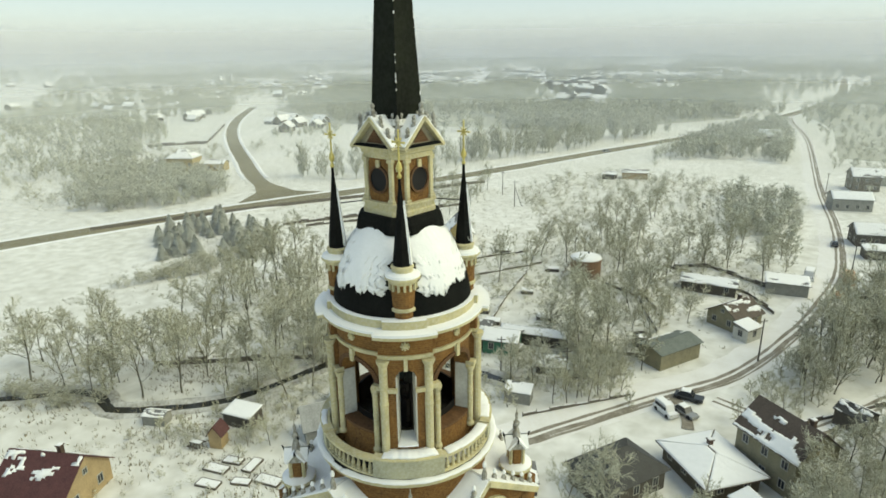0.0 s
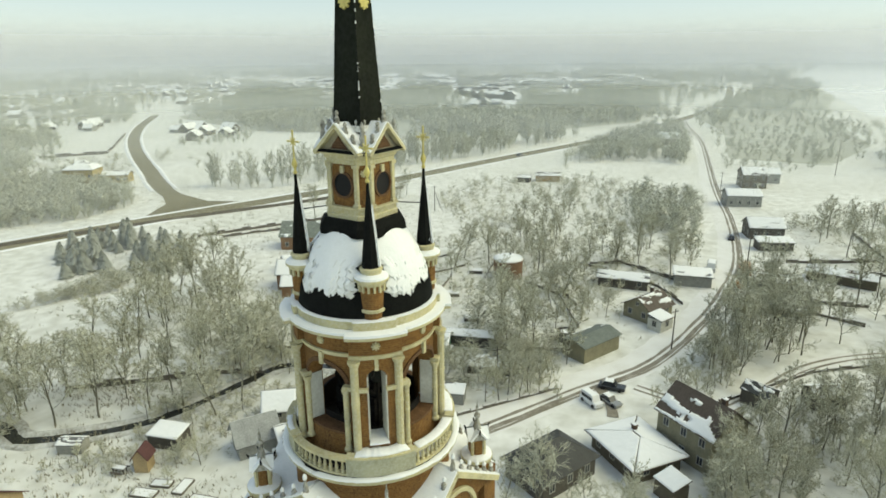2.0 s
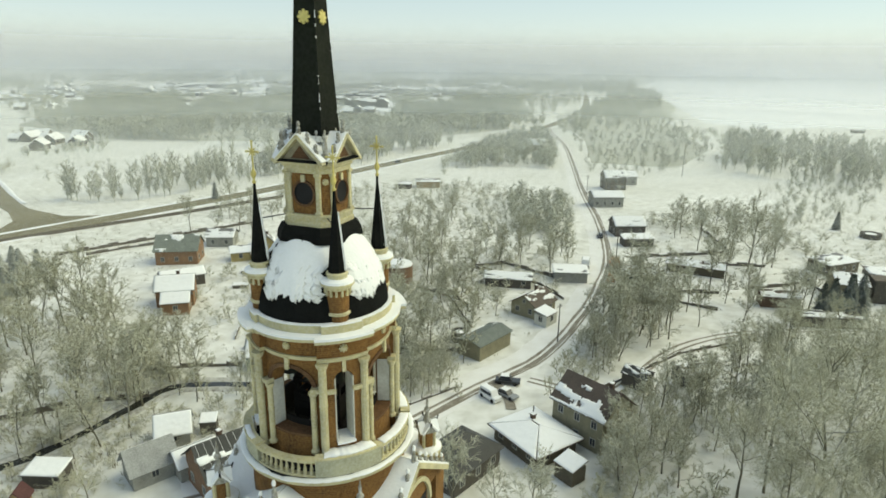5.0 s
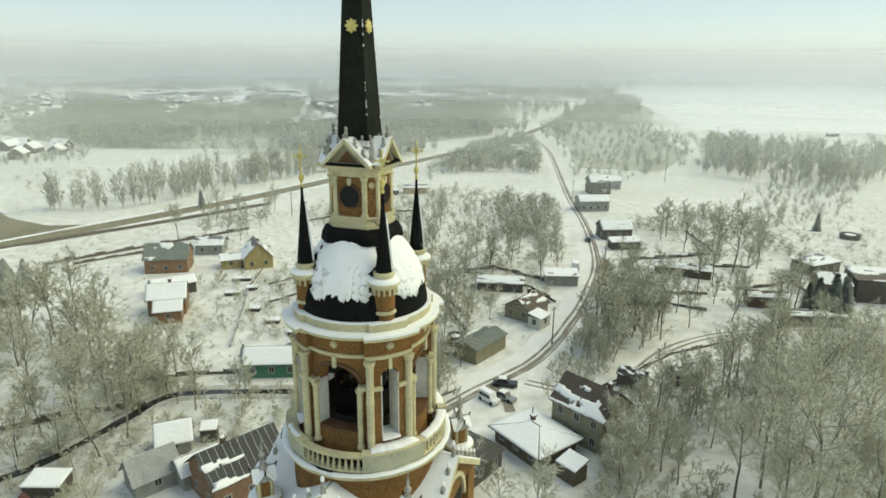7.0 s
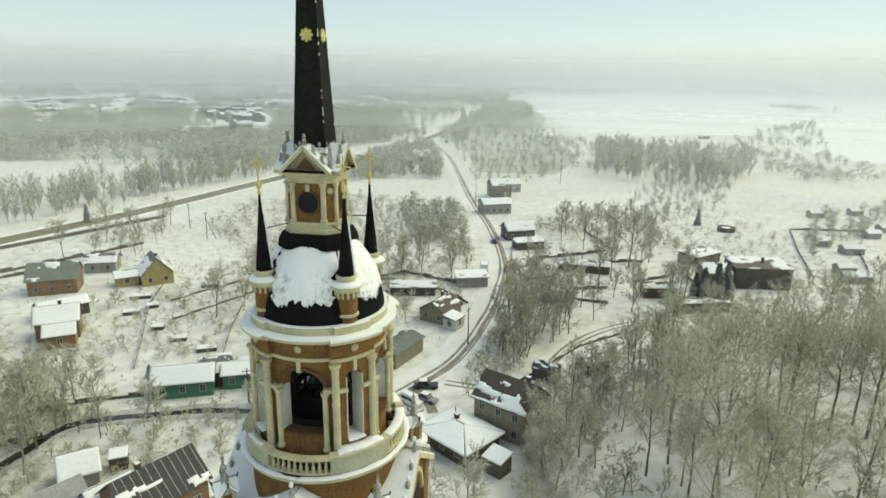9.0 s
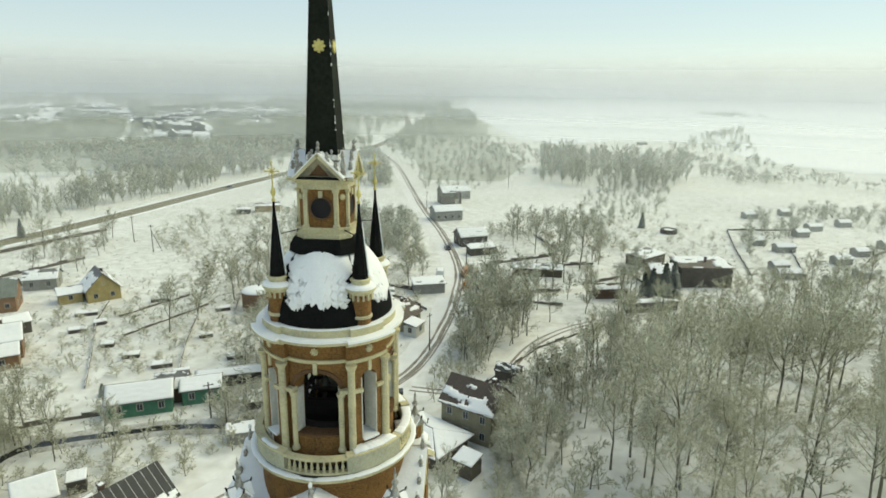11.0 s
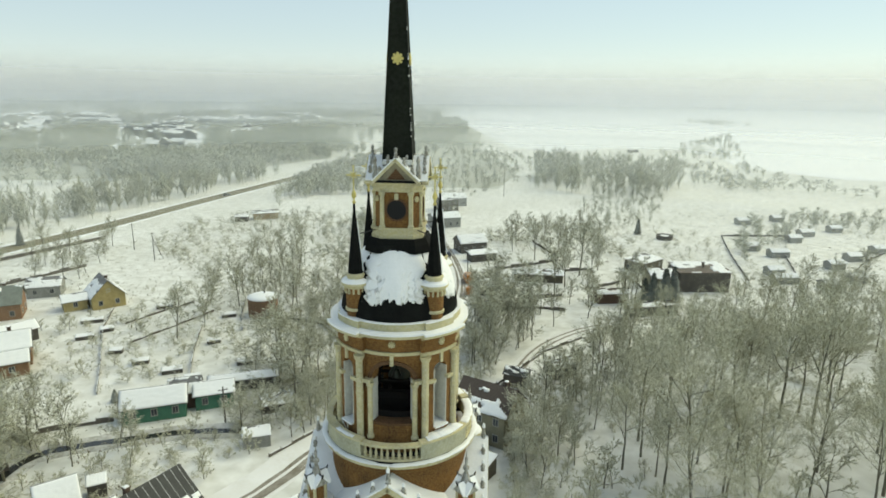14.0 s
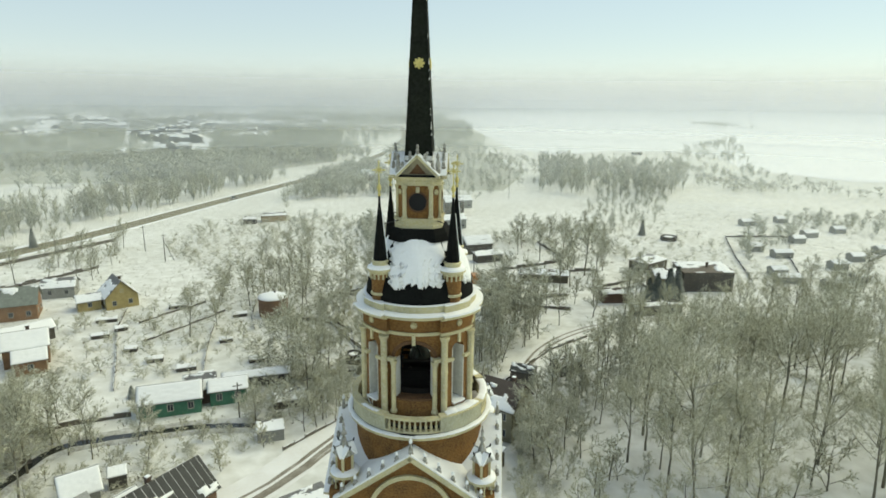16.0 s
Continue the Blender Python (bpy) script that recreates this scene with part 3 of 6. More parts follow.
    # dark boarded core, added to block the view through the arches
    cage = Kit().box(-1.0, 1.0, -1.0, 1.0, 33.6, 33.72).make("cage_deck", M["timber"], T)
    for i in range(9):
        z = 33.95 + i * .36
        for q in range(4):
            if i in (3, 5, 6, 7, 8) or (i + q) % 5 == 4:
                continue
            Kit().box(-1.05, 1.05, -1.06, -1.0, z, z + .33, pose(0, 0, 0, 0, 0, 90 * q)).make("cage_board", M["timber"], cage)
    # dark lining added behind the sills to cover lit brick
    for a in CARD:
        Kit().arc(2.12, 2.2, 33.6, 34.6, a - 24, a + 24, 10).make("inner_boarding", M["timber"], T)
    # dark deck added overhead to keep the arch heads black
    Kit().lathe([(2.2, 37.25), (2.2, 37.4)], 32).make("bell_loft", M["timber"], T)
    deck_beams = []
    for x in (-.62, .62):
        deck_beams.append((x - .07, x + .07, -.9, .9, 34.3, 34.44))
    for y in (-.8, .2):
        for z in (34.9, 35.45):
            deck_beams.append((-1.1, 1.1, y - .06, y + .06, z, z + .12))
    for x in (-1.05, 1.05):
        for y in (-.8, .2):
            deck_beams.append((x - .07, x + .07, y - .07, y + .07, 33.6, 36.5))
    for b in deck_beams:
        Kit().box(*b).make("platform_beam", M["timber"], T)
    # --- dome
    dome = [(2.78, 38.85), (2.78, 39.12), (2.74, 39.5), (2.62, 40.1), (2.4, 40.75), (2.12, 41.3), (1.8, 41.75), (1.5, 42.1), (1.32, 42.3), (1.3, 42.42), (1.22, 42.5)]
    Kit().lathe(dome, 64).make("dome", M["roof"], T, "dark sheet metal dome half covered in snow", smooth=True)
    def dome_r(z):
        return float(np.interp(z, [p[1] for p in dome], [p[0] for p in dome]))
    # snow sheets between the turrets, with torn lower edges
    rnd = random.Random(4)
    for a in CARD:
        k = Kit()
        cols, rows = 64, 30
        low = []
        ph = rnd.uniform(0, 6)
        for i in range(cols + 1):
            u = i / cols * 2 - 1
            low.append(39.98 + .16 * math.sin(2.6 * u + ph) + .08 * math.sin(8 * u + 2 * ph) + .16 * noise.noise(Vector((u * 7, a, 0))) + .15 * noise.noise(Vector((u * 19, a, 5))) + .10 * noise.noise(Vector((u * 41, a, 8))) + .3 * abs(u) ** 6)
        vid = {}
        for s in (0, 1):
            for i in range(cols + 1):
                for j in range(rows + 1):
                    u, v = i / cols * 2 - 1, j / rows
                    top = 42.3 - .22 * abs(noise.noise(Vector((u * 5, a, 12)))) - .1 * abs(math.sin(5 * u + ph))
                    z = low[i] + (top - low[i]) * v
                    half = 33 - 2.0 * math.sin(6 * v + ph) + 10 * max(0, min(1, (v - .5) * 5)) + 5.0 * noise.noise(Vector((v * 6, a, 2 if u > 0 else 9))) + 5.0 * noise.noise(Vector((v * 17, a, 4 if u > 0 else 6))) + 3.0 * noise.noise(Vector((v * 37, a, 3 if u > 0 else 8)))
                    edge = min(1.0, 4 * min(v, 1 - v) + .15) * min(1.0, 5 * (1 - abs(u)) + .1)
                    bump = .5 + .5 * noise.noise(Vector((u * 2.5 + a, v * 2.5, 0)))
                    r = dome_r(z) + (-.03 if s == 0 else .012 + (.03 + .05 * bump) * edge)
                    vid[s, i, j] = len(k.v)
                    k.v.append(polar(r, a + u * half, z))
        for i in range(cols):
            for j in range(rows):
                q = [vid[1, i, j], vid[1, i + 1, j], vid[1, i + 1, j + 1], vid[1, i, j + 1]]
                k.f.append(tuple(q)); k.m.append(0)
        for i in range(cols):
            k.f.append((vid[0, i, 0], vid[0, i + 1, 0], vid[1, i + 1, 0], vid[1, i, 0])); k.m.append(0)
            k.f.append((vid[1, i, rows], vid[1, i + 1, rows], vid[0, i + 1, rows], vid[0, i, rows])); k.m.append(0)
        for j in range(rows):
            k.f.append((vid[0, 0, j + 1], vid[0, 0, j], vid[1, 0, j], vid[1, 0, j + 1])); k.m.append(0)
            k.f.append((vid[1, cols, j + 1], vid[1, cols, j], vid[0, cols, j], vid[0, cols, j + 1])); k.m.append(0)
        k.make("dome_snow", M["snow"], T, "thick torn sheet of snow", smooth=True)
    # --- four corner turrets
    for a in DIAG:
        c = Matrix.Translation(polar(2.50, a))
        tur = Kit().lathe([(.41, 38.9), (.41, 39.45), (.42, 39.5), (.42, 39.58), (.43, 39.6), (.44, 40.35), (.5, 40.6)], 20, c).make("turret", M["brick"], T, "round brick corner turret with a cream cap")
        Kit().lathe([(.41, 39.44), (.48, 39.47), (.48, 39.56), (.42, 39.6)], 20, c).make("turret_band", M["stone"], tur)
        for i in range(14):
            q = 360 * i / 14
            Kit().box(-.04, .04, .42, .53, 40.28, 40.56, c @ pose(0, 0, 0, 0, 0, q)).make("corbel", M["stone"], tur)
        Kit().lathe([(.47, 40.5), (.54, 40.56), (.58, 40.64), (.66, 40.7), (.66, 40.78), (.46, 40.83), (.39, 40.87), (.39, 41.02), (.43, 41.08), (.43, 41.14), (.34, 41.17)], 20, c).make("turret_cap", M["stone"], tur)
        Kit().lathe([(.65, 40.78), (.62, 40.87), (.47, 40.93), (.38, 40.95)], 20, c).make("turret_snow", M["snow"], tur)
        Kit().lathe([(.34, 41.15), (.315, 41.5), (.06, 43.95), (.05, 44.35)], 8, c).make("spirelet", M["roof"], tur)
        k = Kit()
        rs2 = random.Random(int(a))
        rings = []
        for i in range(15):
            z = 41.25 + 2.1 * i / 14
            r = (.335 - .105 * (z - 41.15)) + .012
            w = max(.05, .55 + .5 * noise.noise(Vector((i * .6, a, 1))) + .15 * rs2.random())
            b0, b1 = radians(35) - w, radians(35) + w
            rings.append([Vector((q_ * math.cos(g_), q_ * math.sin(g_), z)) for q_, g_ in ((r - .05, b0), (r - .01, b0), (r + .03, (b0 + b1) / 2), (r - .01, b1), (r - .05, b1))])
        k.loft(rings, c).make("spirelet_snow", M["snow"], tur, smooth=True)
        Kit().lathe([(.06, 44.3), (.09, 44.36), (.05, 44.42), (.04, 44.5), (.08, 44.57), (.115, 44.68), (.08, 44.79), (.04, 44.88), (.03, 44.92)], 12, c).make("finial_ball", M["gold"], tur, smooth=True)
        cr = Kit()
        q = c @ pose(0, 0, 0, 0, 0, 0)
        cr.box(-.025, .025, -.02, .02, 44.9, 45.92, q)
        cr.box(-.27, .27, -.02, .02, 45.5, 45.56, q)
        for s in (45, -45):
            cr.box(-.2, .2, -.015, .015, -.02, .02, q @ Matrix.Translation((0, 0, 45.53)) @ pose(0, 0, 0, 0, s, 0))
        for x, z in ((-.28, 45.53), (.28, 45.53), (0, 45.93)):
            cr.lathe([(.01, z - .045), (.045, z), (.01, z + .045)], 6, q @ Matrix.Translation((x, 0, 0)))
        cr.make("turret_cross", M["gold"], tur)
        # stay from the turret to the lantern
        Kit().tube([polar(2.5 - .12, a, 42.9), polar(1.22, a, 43.0)], [.025, .025], 5).make("stay_rod", M["iron"], tur)
        # snow frozen to the weather side of the spirelet
        s = Kit()
        for z0, z1, a0, a1 in ((41.2, 42.2, 105, 150), (42.15, 42.9, 112, 148), (42.8, 43.5, 118, 142)):
            rr = [.335 - (z - 41.15) * .0985 + .02 for z in (z0, z1)]
            v = []
            for z, r in zip((z0, z1), rr):
                for q in range(5):
                    t = radians(a0 + (a1 - a0) * q / 4)
                    for d in (-.03, .035):
                        v.append(c @ Vector(((r + d) * math.sin(t), -(r + d) * math.cos(t), z)))
            f = []
            for q in range(4):
                f += [(2 * q + 1, 2 * q + 3, 10 + 2 * q + 3, 10 + 2 * q + 1), (2 * q, 2 * q + 1, 10 + 2 * q + 1, 10 + 2 * q), (10 + 2 * q + 1, 10 + 2 * q + 3, 10 + 2 * q + 2, 10 + 2 * q), (2 * q, 2 * q + 2, 2 * q + 3, 2 * q + 1)]
            f.append((8, 18, 19, 9))
            s.add(v, f)
        s.make("spirelet_snow", M["snow"], tur)
        Kit().tube([c @ Vector((.28, .2, 41.3)), c @ Vector((.17, .12, 42.6))], [.02, .02], 5).make("ladder_rod", M["iron"], tur)
    # --- lantern
    def octo(ap, hw, z, grow=0.0):
        """Chamfered square ring."""
        a_, h_ = ap + grow, hw + grow * .45
        return [(-h_, -a_, z), (h_, -a_, z), (a_, -h_, z), (a_, h_, z), (h_, a_, z), (-h_, a_, z), (-a_, h_, z), (-a_, -h_, z)]
    AP, HW = 1.08, .72
    Kit().loft([octo(AP, HW, 42.0, .42), octo(AP, HW, 42.35, .36), octo(AP, HW, 42.62, .22)]).make("lantern_footing", M["roof"], T)
    Kit().loft([octo(AP, HW, 42.6, .1), octo(AP, HW, 42.78, .1), octo(AP, HW, 42.82, .06), octo(AP, HW, 43.0, .06), octo(AP, HW, 43.02, .14), octo(AP, HW, 43.1, .14)]).make("lantern_plinth", M["stone"], T)
    lan = Kit()
    lan.loft([octo(AP, HW, 43.08, -.05), octo(AP, HW, 44.75, -.05)])
    lantern = lan.make("lantern_wall", M["brick"], T)
    for a in CARD:
        R = pose(0, 0, 0, 0, 0, a)
        ringk = Kit()
        n = 24
        for i in range(n):
            t0, t1 = 2 * math.pi * i / n, 2 * math.pi * (i + 1) / n
            pts = [(rr * math.cos(t), y, 43.92 + rr * math.sin(t)) for t in (t0, t1) for rr in (.44, .52) for y in (-AP - .03, -AP + .05)]
            ringk.add(pts, [(0, 2, 6, 4)[::-1], (2, 3, 7, 6)[::-1], (0, 4, 5, 1)[::-1]], R)
        ringk.make("roundel_ring", M["brick_dark"], lantern)
        # black disc inside the ring, painting a shaded hole on solid wall
        d = Kit()
        d.add([(.45 * math.cos(2 * math.pi * i / 24), -AP + .035, 43.92 + .45 * math.sin(2 * math.pi * i / 24)) for i in range(24)] +
              [(.45 * math.cos(2 * math.pi * i / 24), -AP + .06, 43.92 + .45 * math.sin(2 * math.pi * i / 24)) for i in range(24)],
              [tuple(range(24))] + [(i, 24 + i, 24 + (i + 1) % 24, (i + 1) % 24) for i in range(24)], R)
        d.make("roundel_opening", M["dark"], lantern)
        Kit().box(-.09, .09, -AP - .05, -AP + .06, 44.38, 44.66, R, .02).make("keystone", M["stone"], lantern)
        for s in (-1, 1):
            x = s * (HW - .07)
            Kit().box(x - .1, x + .1, -AP - .04, -AP + .1, 43.08, 44.72, R, .03).make("pilaster", M["stone"], lantern)
            Kit().box(x - .14, x + .14, -AP - .08, -AP + .1, 43.08, 43.22, R, .02).make("pilaster_base", M["stone"], lantern)
            Kit().box(x - .14, x + .14, -AP - .08, -AP + .1, 44.6, 44.74, R, .02).make("pilaster_capital", M["stone"], lantern)
    for a in DIAG:
        apd = (AP + HW) / math.sqrt(2) - .05 * .75
        star(Kit(), polar(apd, a, 44.4), polar(1, a), Vector((0, 0, 1)), .14, .05).make("medallion", M["stone"], lantern)
    Kit().loft([octo(AP, HW, 44.72, .02), octo(AP, HW, 44.9, .02), octo(AP, HW, 44.95, .1), octo(AP, HW, 45.05, .1), octo(AP, HW, 45.08, .22), octo(AP, HW, 45.2, .26)]).make("entablature", M["stone"], T)
    # cross-gabled roof of the lantern
    ez, az, ew, eo = 45.2, 46.22, 1.06, 1.42
    for a in CARD:
        R = pose(0, 0, 0, 0, 0, a)
        g = Kit().add([(-.86, -AP - .1, ez), (.86, -AP - .1, ez), (0, -AP - .1, az - .12), (-.86, 0, ez), (.86, 0, ez), (0, 0, az - .12)],
                      [(0, 1, 2), (3, 5, 4), (0, 2, 5, 3), (1, 4, 5, 2), (0, 3, 4, 1)], R)
        gab = g.make("lantern_gable", M["plank"], T)
        Kit().add([(-.42, -AP - .13, ez + .1), (.42, -AP - .13, ez + .1), (0, -AP - .13, ez + .58), (-.42, -AP, ez + .1), (.42, -AP, ez + .1), (0, -AP, ez + .58)], [(0, 1, 2), (0, 2, 5, 3), (1, 4, 5, 2)], R).make("gable_panel", M["brick_dark"], gab)
        tri = Kit().add([(-.98, -eo + .02, ez - .03), (.98, -eo + .02, ez - .03), (.98, -AP - .05, ez - .03), (-.98, -AP - .05, ez - .03), (-.98, -eo + .02, ez + .05), (.98, -eo + .02, ez + .05), (.98, -AP - .05, ez + .05), (-.98, -AP - .05, ez + .05)],
                        [(0, 3, 2, 1), (4, 5, 6, 7), (0, 1, 5, 4), (1, 2, 6, 5), (3, 0, 4, 7)], R)
        tri.make("gable_ledge", M["roof"], gab)
        rk, rf, sn = Kit(), Kit(), Kit()
        for s in (-1, 1):
            sl = Vector((s * ew, 0, ez - .02 - az)).normalized()
            nn = Vector((abs(sl.z) * s, 0, abs(sl.x)))
            L = math.hypot(ew, az - ez + .02) + .06
            for kit, y0, y1, h0, h1, e in ((rk, -eo, -eo + .3, -.1, .02, 0), (rf, -eo + .28, 0, -.05, .02, 0), (sn, -eo + .03, -.3, .02, .07, .1)):
                p0, p1 = Vector((0, 0, az)), Vector((0, 0, az)) + sl * (L - e)
                v = [Vector((p.x, y, p.z)) + nn * h for p in (p0, p1) for y in (y0, y1) for h in (h0, h1)]
                f = [(0, 1, 5, 4), (2, 6, 7, 3), (0, 4, 6, 2), (1, 3, 7, 5), (4, 5, 7, 6), (0, 2, 3, 1)]
                kit.add(v, f if s > 0 else [q[::-1] for q in f], R)
        rk.make("raking_cornice", M["stone"], gab)
        rf.make("lantern_roof", M["roof"], gab)
        sn.make("roof_snow", M["snow"], gab)
        for x, y, h in ((0, -eo + .2, .5), (-.42, -.62, .55), (.42, -.62, .55), (-.36, -1.2, .42), (.36, -1.2, .42), (-.72, -1.22, .36), (.72, -1.22, .36)):
            z = az - abs(x) * .96 if x else az
            Kit().lathe([(.11, z - .05), (.11, z + .08), (.06, z + .13), (.09, z + .22), (.05, z + h * .6), (.085, z + h * .78), (.06, z + h * .9), (.015, z + h)], 8, R @ Matrix.Translation((x, y, 0))).make("finial", M["stone_dark"], gab)
    for a in DIAG:
        Kit().lathe([(.13, 45.2), (.13, 45.5), (.08, 45.56), (.12, 45.7), (.06, 46.0), (.1, 46.12), (.07, 46.2), (.015, 46.32)], 8, Matrix.Translation(polar(1.36, a))).make("finial", M["stone_dark"], T)
    # --- spire: a four-sided pyramid with gilt rosettes
    S0, S1, h0 = 45.9, 59.6, .66
    def half(z):
        return h0 * (S1 - z) / (S1 - S0) + .012
    Kit().loft([[(-half(z), -half(z), z), (half(z), -half(z), z), (half(z), half(z), z), (-half(z), half(z), z)] for z in (S0, 50, 54, S1)]).make("spire", M["spire"], T, "tall black sheet metal spire with flaking seams")
    for s in ((1, 1), (1, -1), (-1, 1), (-1, -1)):
        Kit().tube([(s[0] * half(z), s[1] * half(z), z) for z in (46.0, 52.0, 59.4)], [.022, .018, .01], 5).make("seam", M["spire"], T)
    for a in CARD:
        z = 50.45
        slope = math.atan(h0 / (S1 - S0))
        out = polar(math.cos(slope), a, math.sin(slope))
        up = Vector((0, 0, 1)) - out * out.z
        star(Kit(), polar(half(z) + .01, a, z), out, up, .27, .06, 8, .62).make("rosette", M["gold"], T, "gilt eight-petalled rosette")
    # snow streaks on the seam between two faces
    rs = random.Random(8)
    for s in ((1, -1), (1, 1)):
        k = Kit()
        for i in range(20):
            z = 46.6 + rs.random() * 7.5
            w = rs.uniform(.012, .028)
            h = rs.uniform(.06, .3)
            k.lathe([(.005, z), (w, z + h * .4), (w * .6, z + h * .8), (.004, z + h)], 6, Matrix.Translation((s[0] * half(z), s[1] * half(z), 0)))
        k.make("seam_snow", M["snow"], T)
    Kit().loft([octo(.72, .66, 45.9), octo(.68, .66, 46.12)]).make("spire_collar", M["snowy_stone"], T)


build_tower()

# ---------------------------------------------------------------- ground, water, roads
def grid_sheet(x0, x1, y0, y1, n, m):
    v = [(x0 + (x1 - x0) * i / n, y0 + (y1 - y0) * j / m, 0.0) for j in range(m + 1) for i in range(n + 1)]
    f = [(j * (n + 1) + i, j * (n + 1) + i + 1, (j + 1) * (n + 1) + i + 1, (j + 1) * (n + 1) + i) for j in range(m) for i in range(n)]
    return v, f


def smooth_path(pts, step=4.0):
    """A Catmull-Rom curve through points of the plan."""
    P = [Vector((p[0], p[1], 0)) for p in pts]
    P = [2 * P[0] - P[1]] + P + [2 * P[-1] - P[-2]]
    out = []
    for i in range(1, len(P) - 2):
        a, b, c, d = P[i - 1:i + 3]
        n = max(2, int((c - b).length / step))
        for k in range(n):
            t = k / n
            out.append(0.5 * ((2 * b) + (c - a) * t + (2 * a - 5 * b + 4 * c - d) * t * t + (3 * b - a - 3 * c + d) * t ** 3))
    return out + [P[-2]]


def ribbon(pts, offset, profile, wob=0.0, seed=0):
    """Sweeps a profile of (side, height) along a path; wob roughens its edges."""
    rnd = random.Random(seed)
    v, f, n = [], [], len(profile)
    for i, p in enumerate(pts):
        d = (pts[min(i + 1, len(pts) - 1)] - pts[max(i - 1, 0)]).normalized()
        s = Vector((-d.y, d.x, 0))
        for x, z in profile:
            w = rnd.uniform(-wob, wob)
            v.append(p + s * (offset + x + w) + Vector((0, 0, z + rnd.uniform(-wob, wob) * .5 if z > .3 else z)))
        if i:
            for k in range(n - 1):
                a = (i - 1) * n + k
                f.append((a + 1, a, a + n, a + n + 1))
    return v, f


def structure(name, vf, mat, label, category, smooth=False):
    return tagged(mesh_object(name, vf[0], vf[1], mat, smooth=smooth), label, category, kind="structure")


gv, gf = grid_sheet(-4200, 4200, -1200, 4800, 60, 60)
structure("ground", (gv, gf), M["ground"], "snow-covered ground with dry weeds poking through", "ground")
field = [(-60, 1700), (-25, 1400), (20, 900), (45, 640), (85, 590), (150, 640), (215, 640), (235, 560), (215, 470), (260, 400), (420, 390), (900, 560), (2600, 900), (2600, 4300), (-60, 4300)]
structure("frozen_lake", ([(x, y, .12) for x, y in field], [tuple(range(len(field)))]), M["field_snow"], "wide flat snow-covered frozen lake", "lake")

forest = [(-340, 298), (-250, 330), (-170, 356), (-140, 430), (-112, 490), (-145, 640), (-215, 1050), (-600, 1180), (-780, 1000), (-700, 630), (-480, 340)]
structure("forest_floor", ([(x, y, .06) for x, y in forest], [tuple(range(len(forest)))]), M["undergrowth"], "snowy woodland floor with grey scrub", "woodland floor")
shore = [(-45, 454), (-84, 558), (-100, 1300), (-30, 1330), (20, 905), (12, 624), (30, 495), (40, 420), (20, 330), (-25, 330)]
structure("bank_floor", ([(x, y, .05) for x, y in shore], [tuple(range(len(shore)))]), M["undergrowth"], "scrubby snow-dusted bank beside the lake", "bank")
CLEARINGS = [[(-703, 1626), (-589, 1692), (-849, 2391), (-959, 2296)],
             [(-393, 654), (-306, 675), (-445, 964), (-533, 935)],
             [(-281, 712), (-230, 725), (-263, 811), (-305, 799)],
             [(-405, 584), (-364, 593), (-413, 668), (-447, 660)],
             [(-611, 792), (-560, 808), (-661, 950), (-705, 934)],
             [(-181, 549), (-141, 557), (-162, 623), (-195, 615)]]
rc = random.Random(31)
for i in range(70):
    x, y = rc.uniform(-1050, -160), rc.uniform(520, 1500)
    u, w, a = rc.uniform(8, 32) * (1 + y / 1500), rc.uniform(26, 60) * (1 + y / 800), rc.uniform(-.25, .25) + math.atan2(-x, y)
    if x > -190 - .1 * y or y < 290 - .25 * (x + 340):
        continue
    CLEARINGS.append([(x + u * p * math.cos(a) - w * q * math.sin(a), y + u * p * math.sin(a) + w * q * math.cos(a)) for p, q in ((-1, -rc.uniform(.6, 1)), (1, -1), (rc.uniform(.5, 1), 1), (-rc.uniform(.4, 1), rc.uniform(.6, 1)))])
for cl in CLEARINGS:
    structure("clearing", ([(x, y, .16) for x, y in cl], [(0, 1, 2, 3)]), M["field_snow"], "open snowy clearing among far woods", "clearing")
HIGH = smooth_path([(-205, -120), (-188, 20), (-175, 84), (-159, 138), (-142, 196), (-126, 275), (-105, 375), (-96, 440), (-86, 560), (-90, 800), (-140, 1200)], 8)
CURVE = smooth_path([(-161, 131), (-172, 122), (-196, 127.5), (-223, 140), (-250, 155), (-296, 180), (-343, 207.5), (-392, 240), (-447, 282), (-520, 345)], 6)
STREET = smooth_path([(-38, 28), (-31, 35.5), (-25, 43), (-19.5, 54), (-13, 68), (-5.5, 83), (-1.5, 105), (0, 125), (-.5, 152), (-8, 195), (-21, 250), (-50, 390), (-84, 520), (-88, 640)], 3)
LANE = smooth_path([(-4.5, 73), (3, 72), (9, 73), (18, 93), (27, 104), (38, 111), (56, 119), (90, 128)], 3)
DRIVE = smooth_path([(-10, 70), (-6.5, 66), (-5, 62.5)], 1.5)
highway = structure("highway", ribbon(HIGH, 0, [(4.5, .05), (3.6, .07), (0, .12), (-3.6, .07), (-4.5, .05)], .12, 1), M["asphalt"], "wet grey-brown asphalt highway between snowbanks", "road")
structure("side_road", ribbon(CURVE, 0, [(3.5, .065), (0, .13), (-3.5, .065)], .2, 2), M["asphalt"], "wet asphalt side road curving uphill", "road")
mouth = [(-200, 125.6), (-187, 117.5), (-178, 104), (-173, 95), (-164, 124), (-150.5, 166), (-156, 150), (-165, 136), (-178, 129), (-198, 132)]
structure("road_junction", ([(x, y, .052) for x, y in mouth], [tuple(range(len(mouth)))]), M["asphalt"], "wet asphalt where two roads meet", "road")
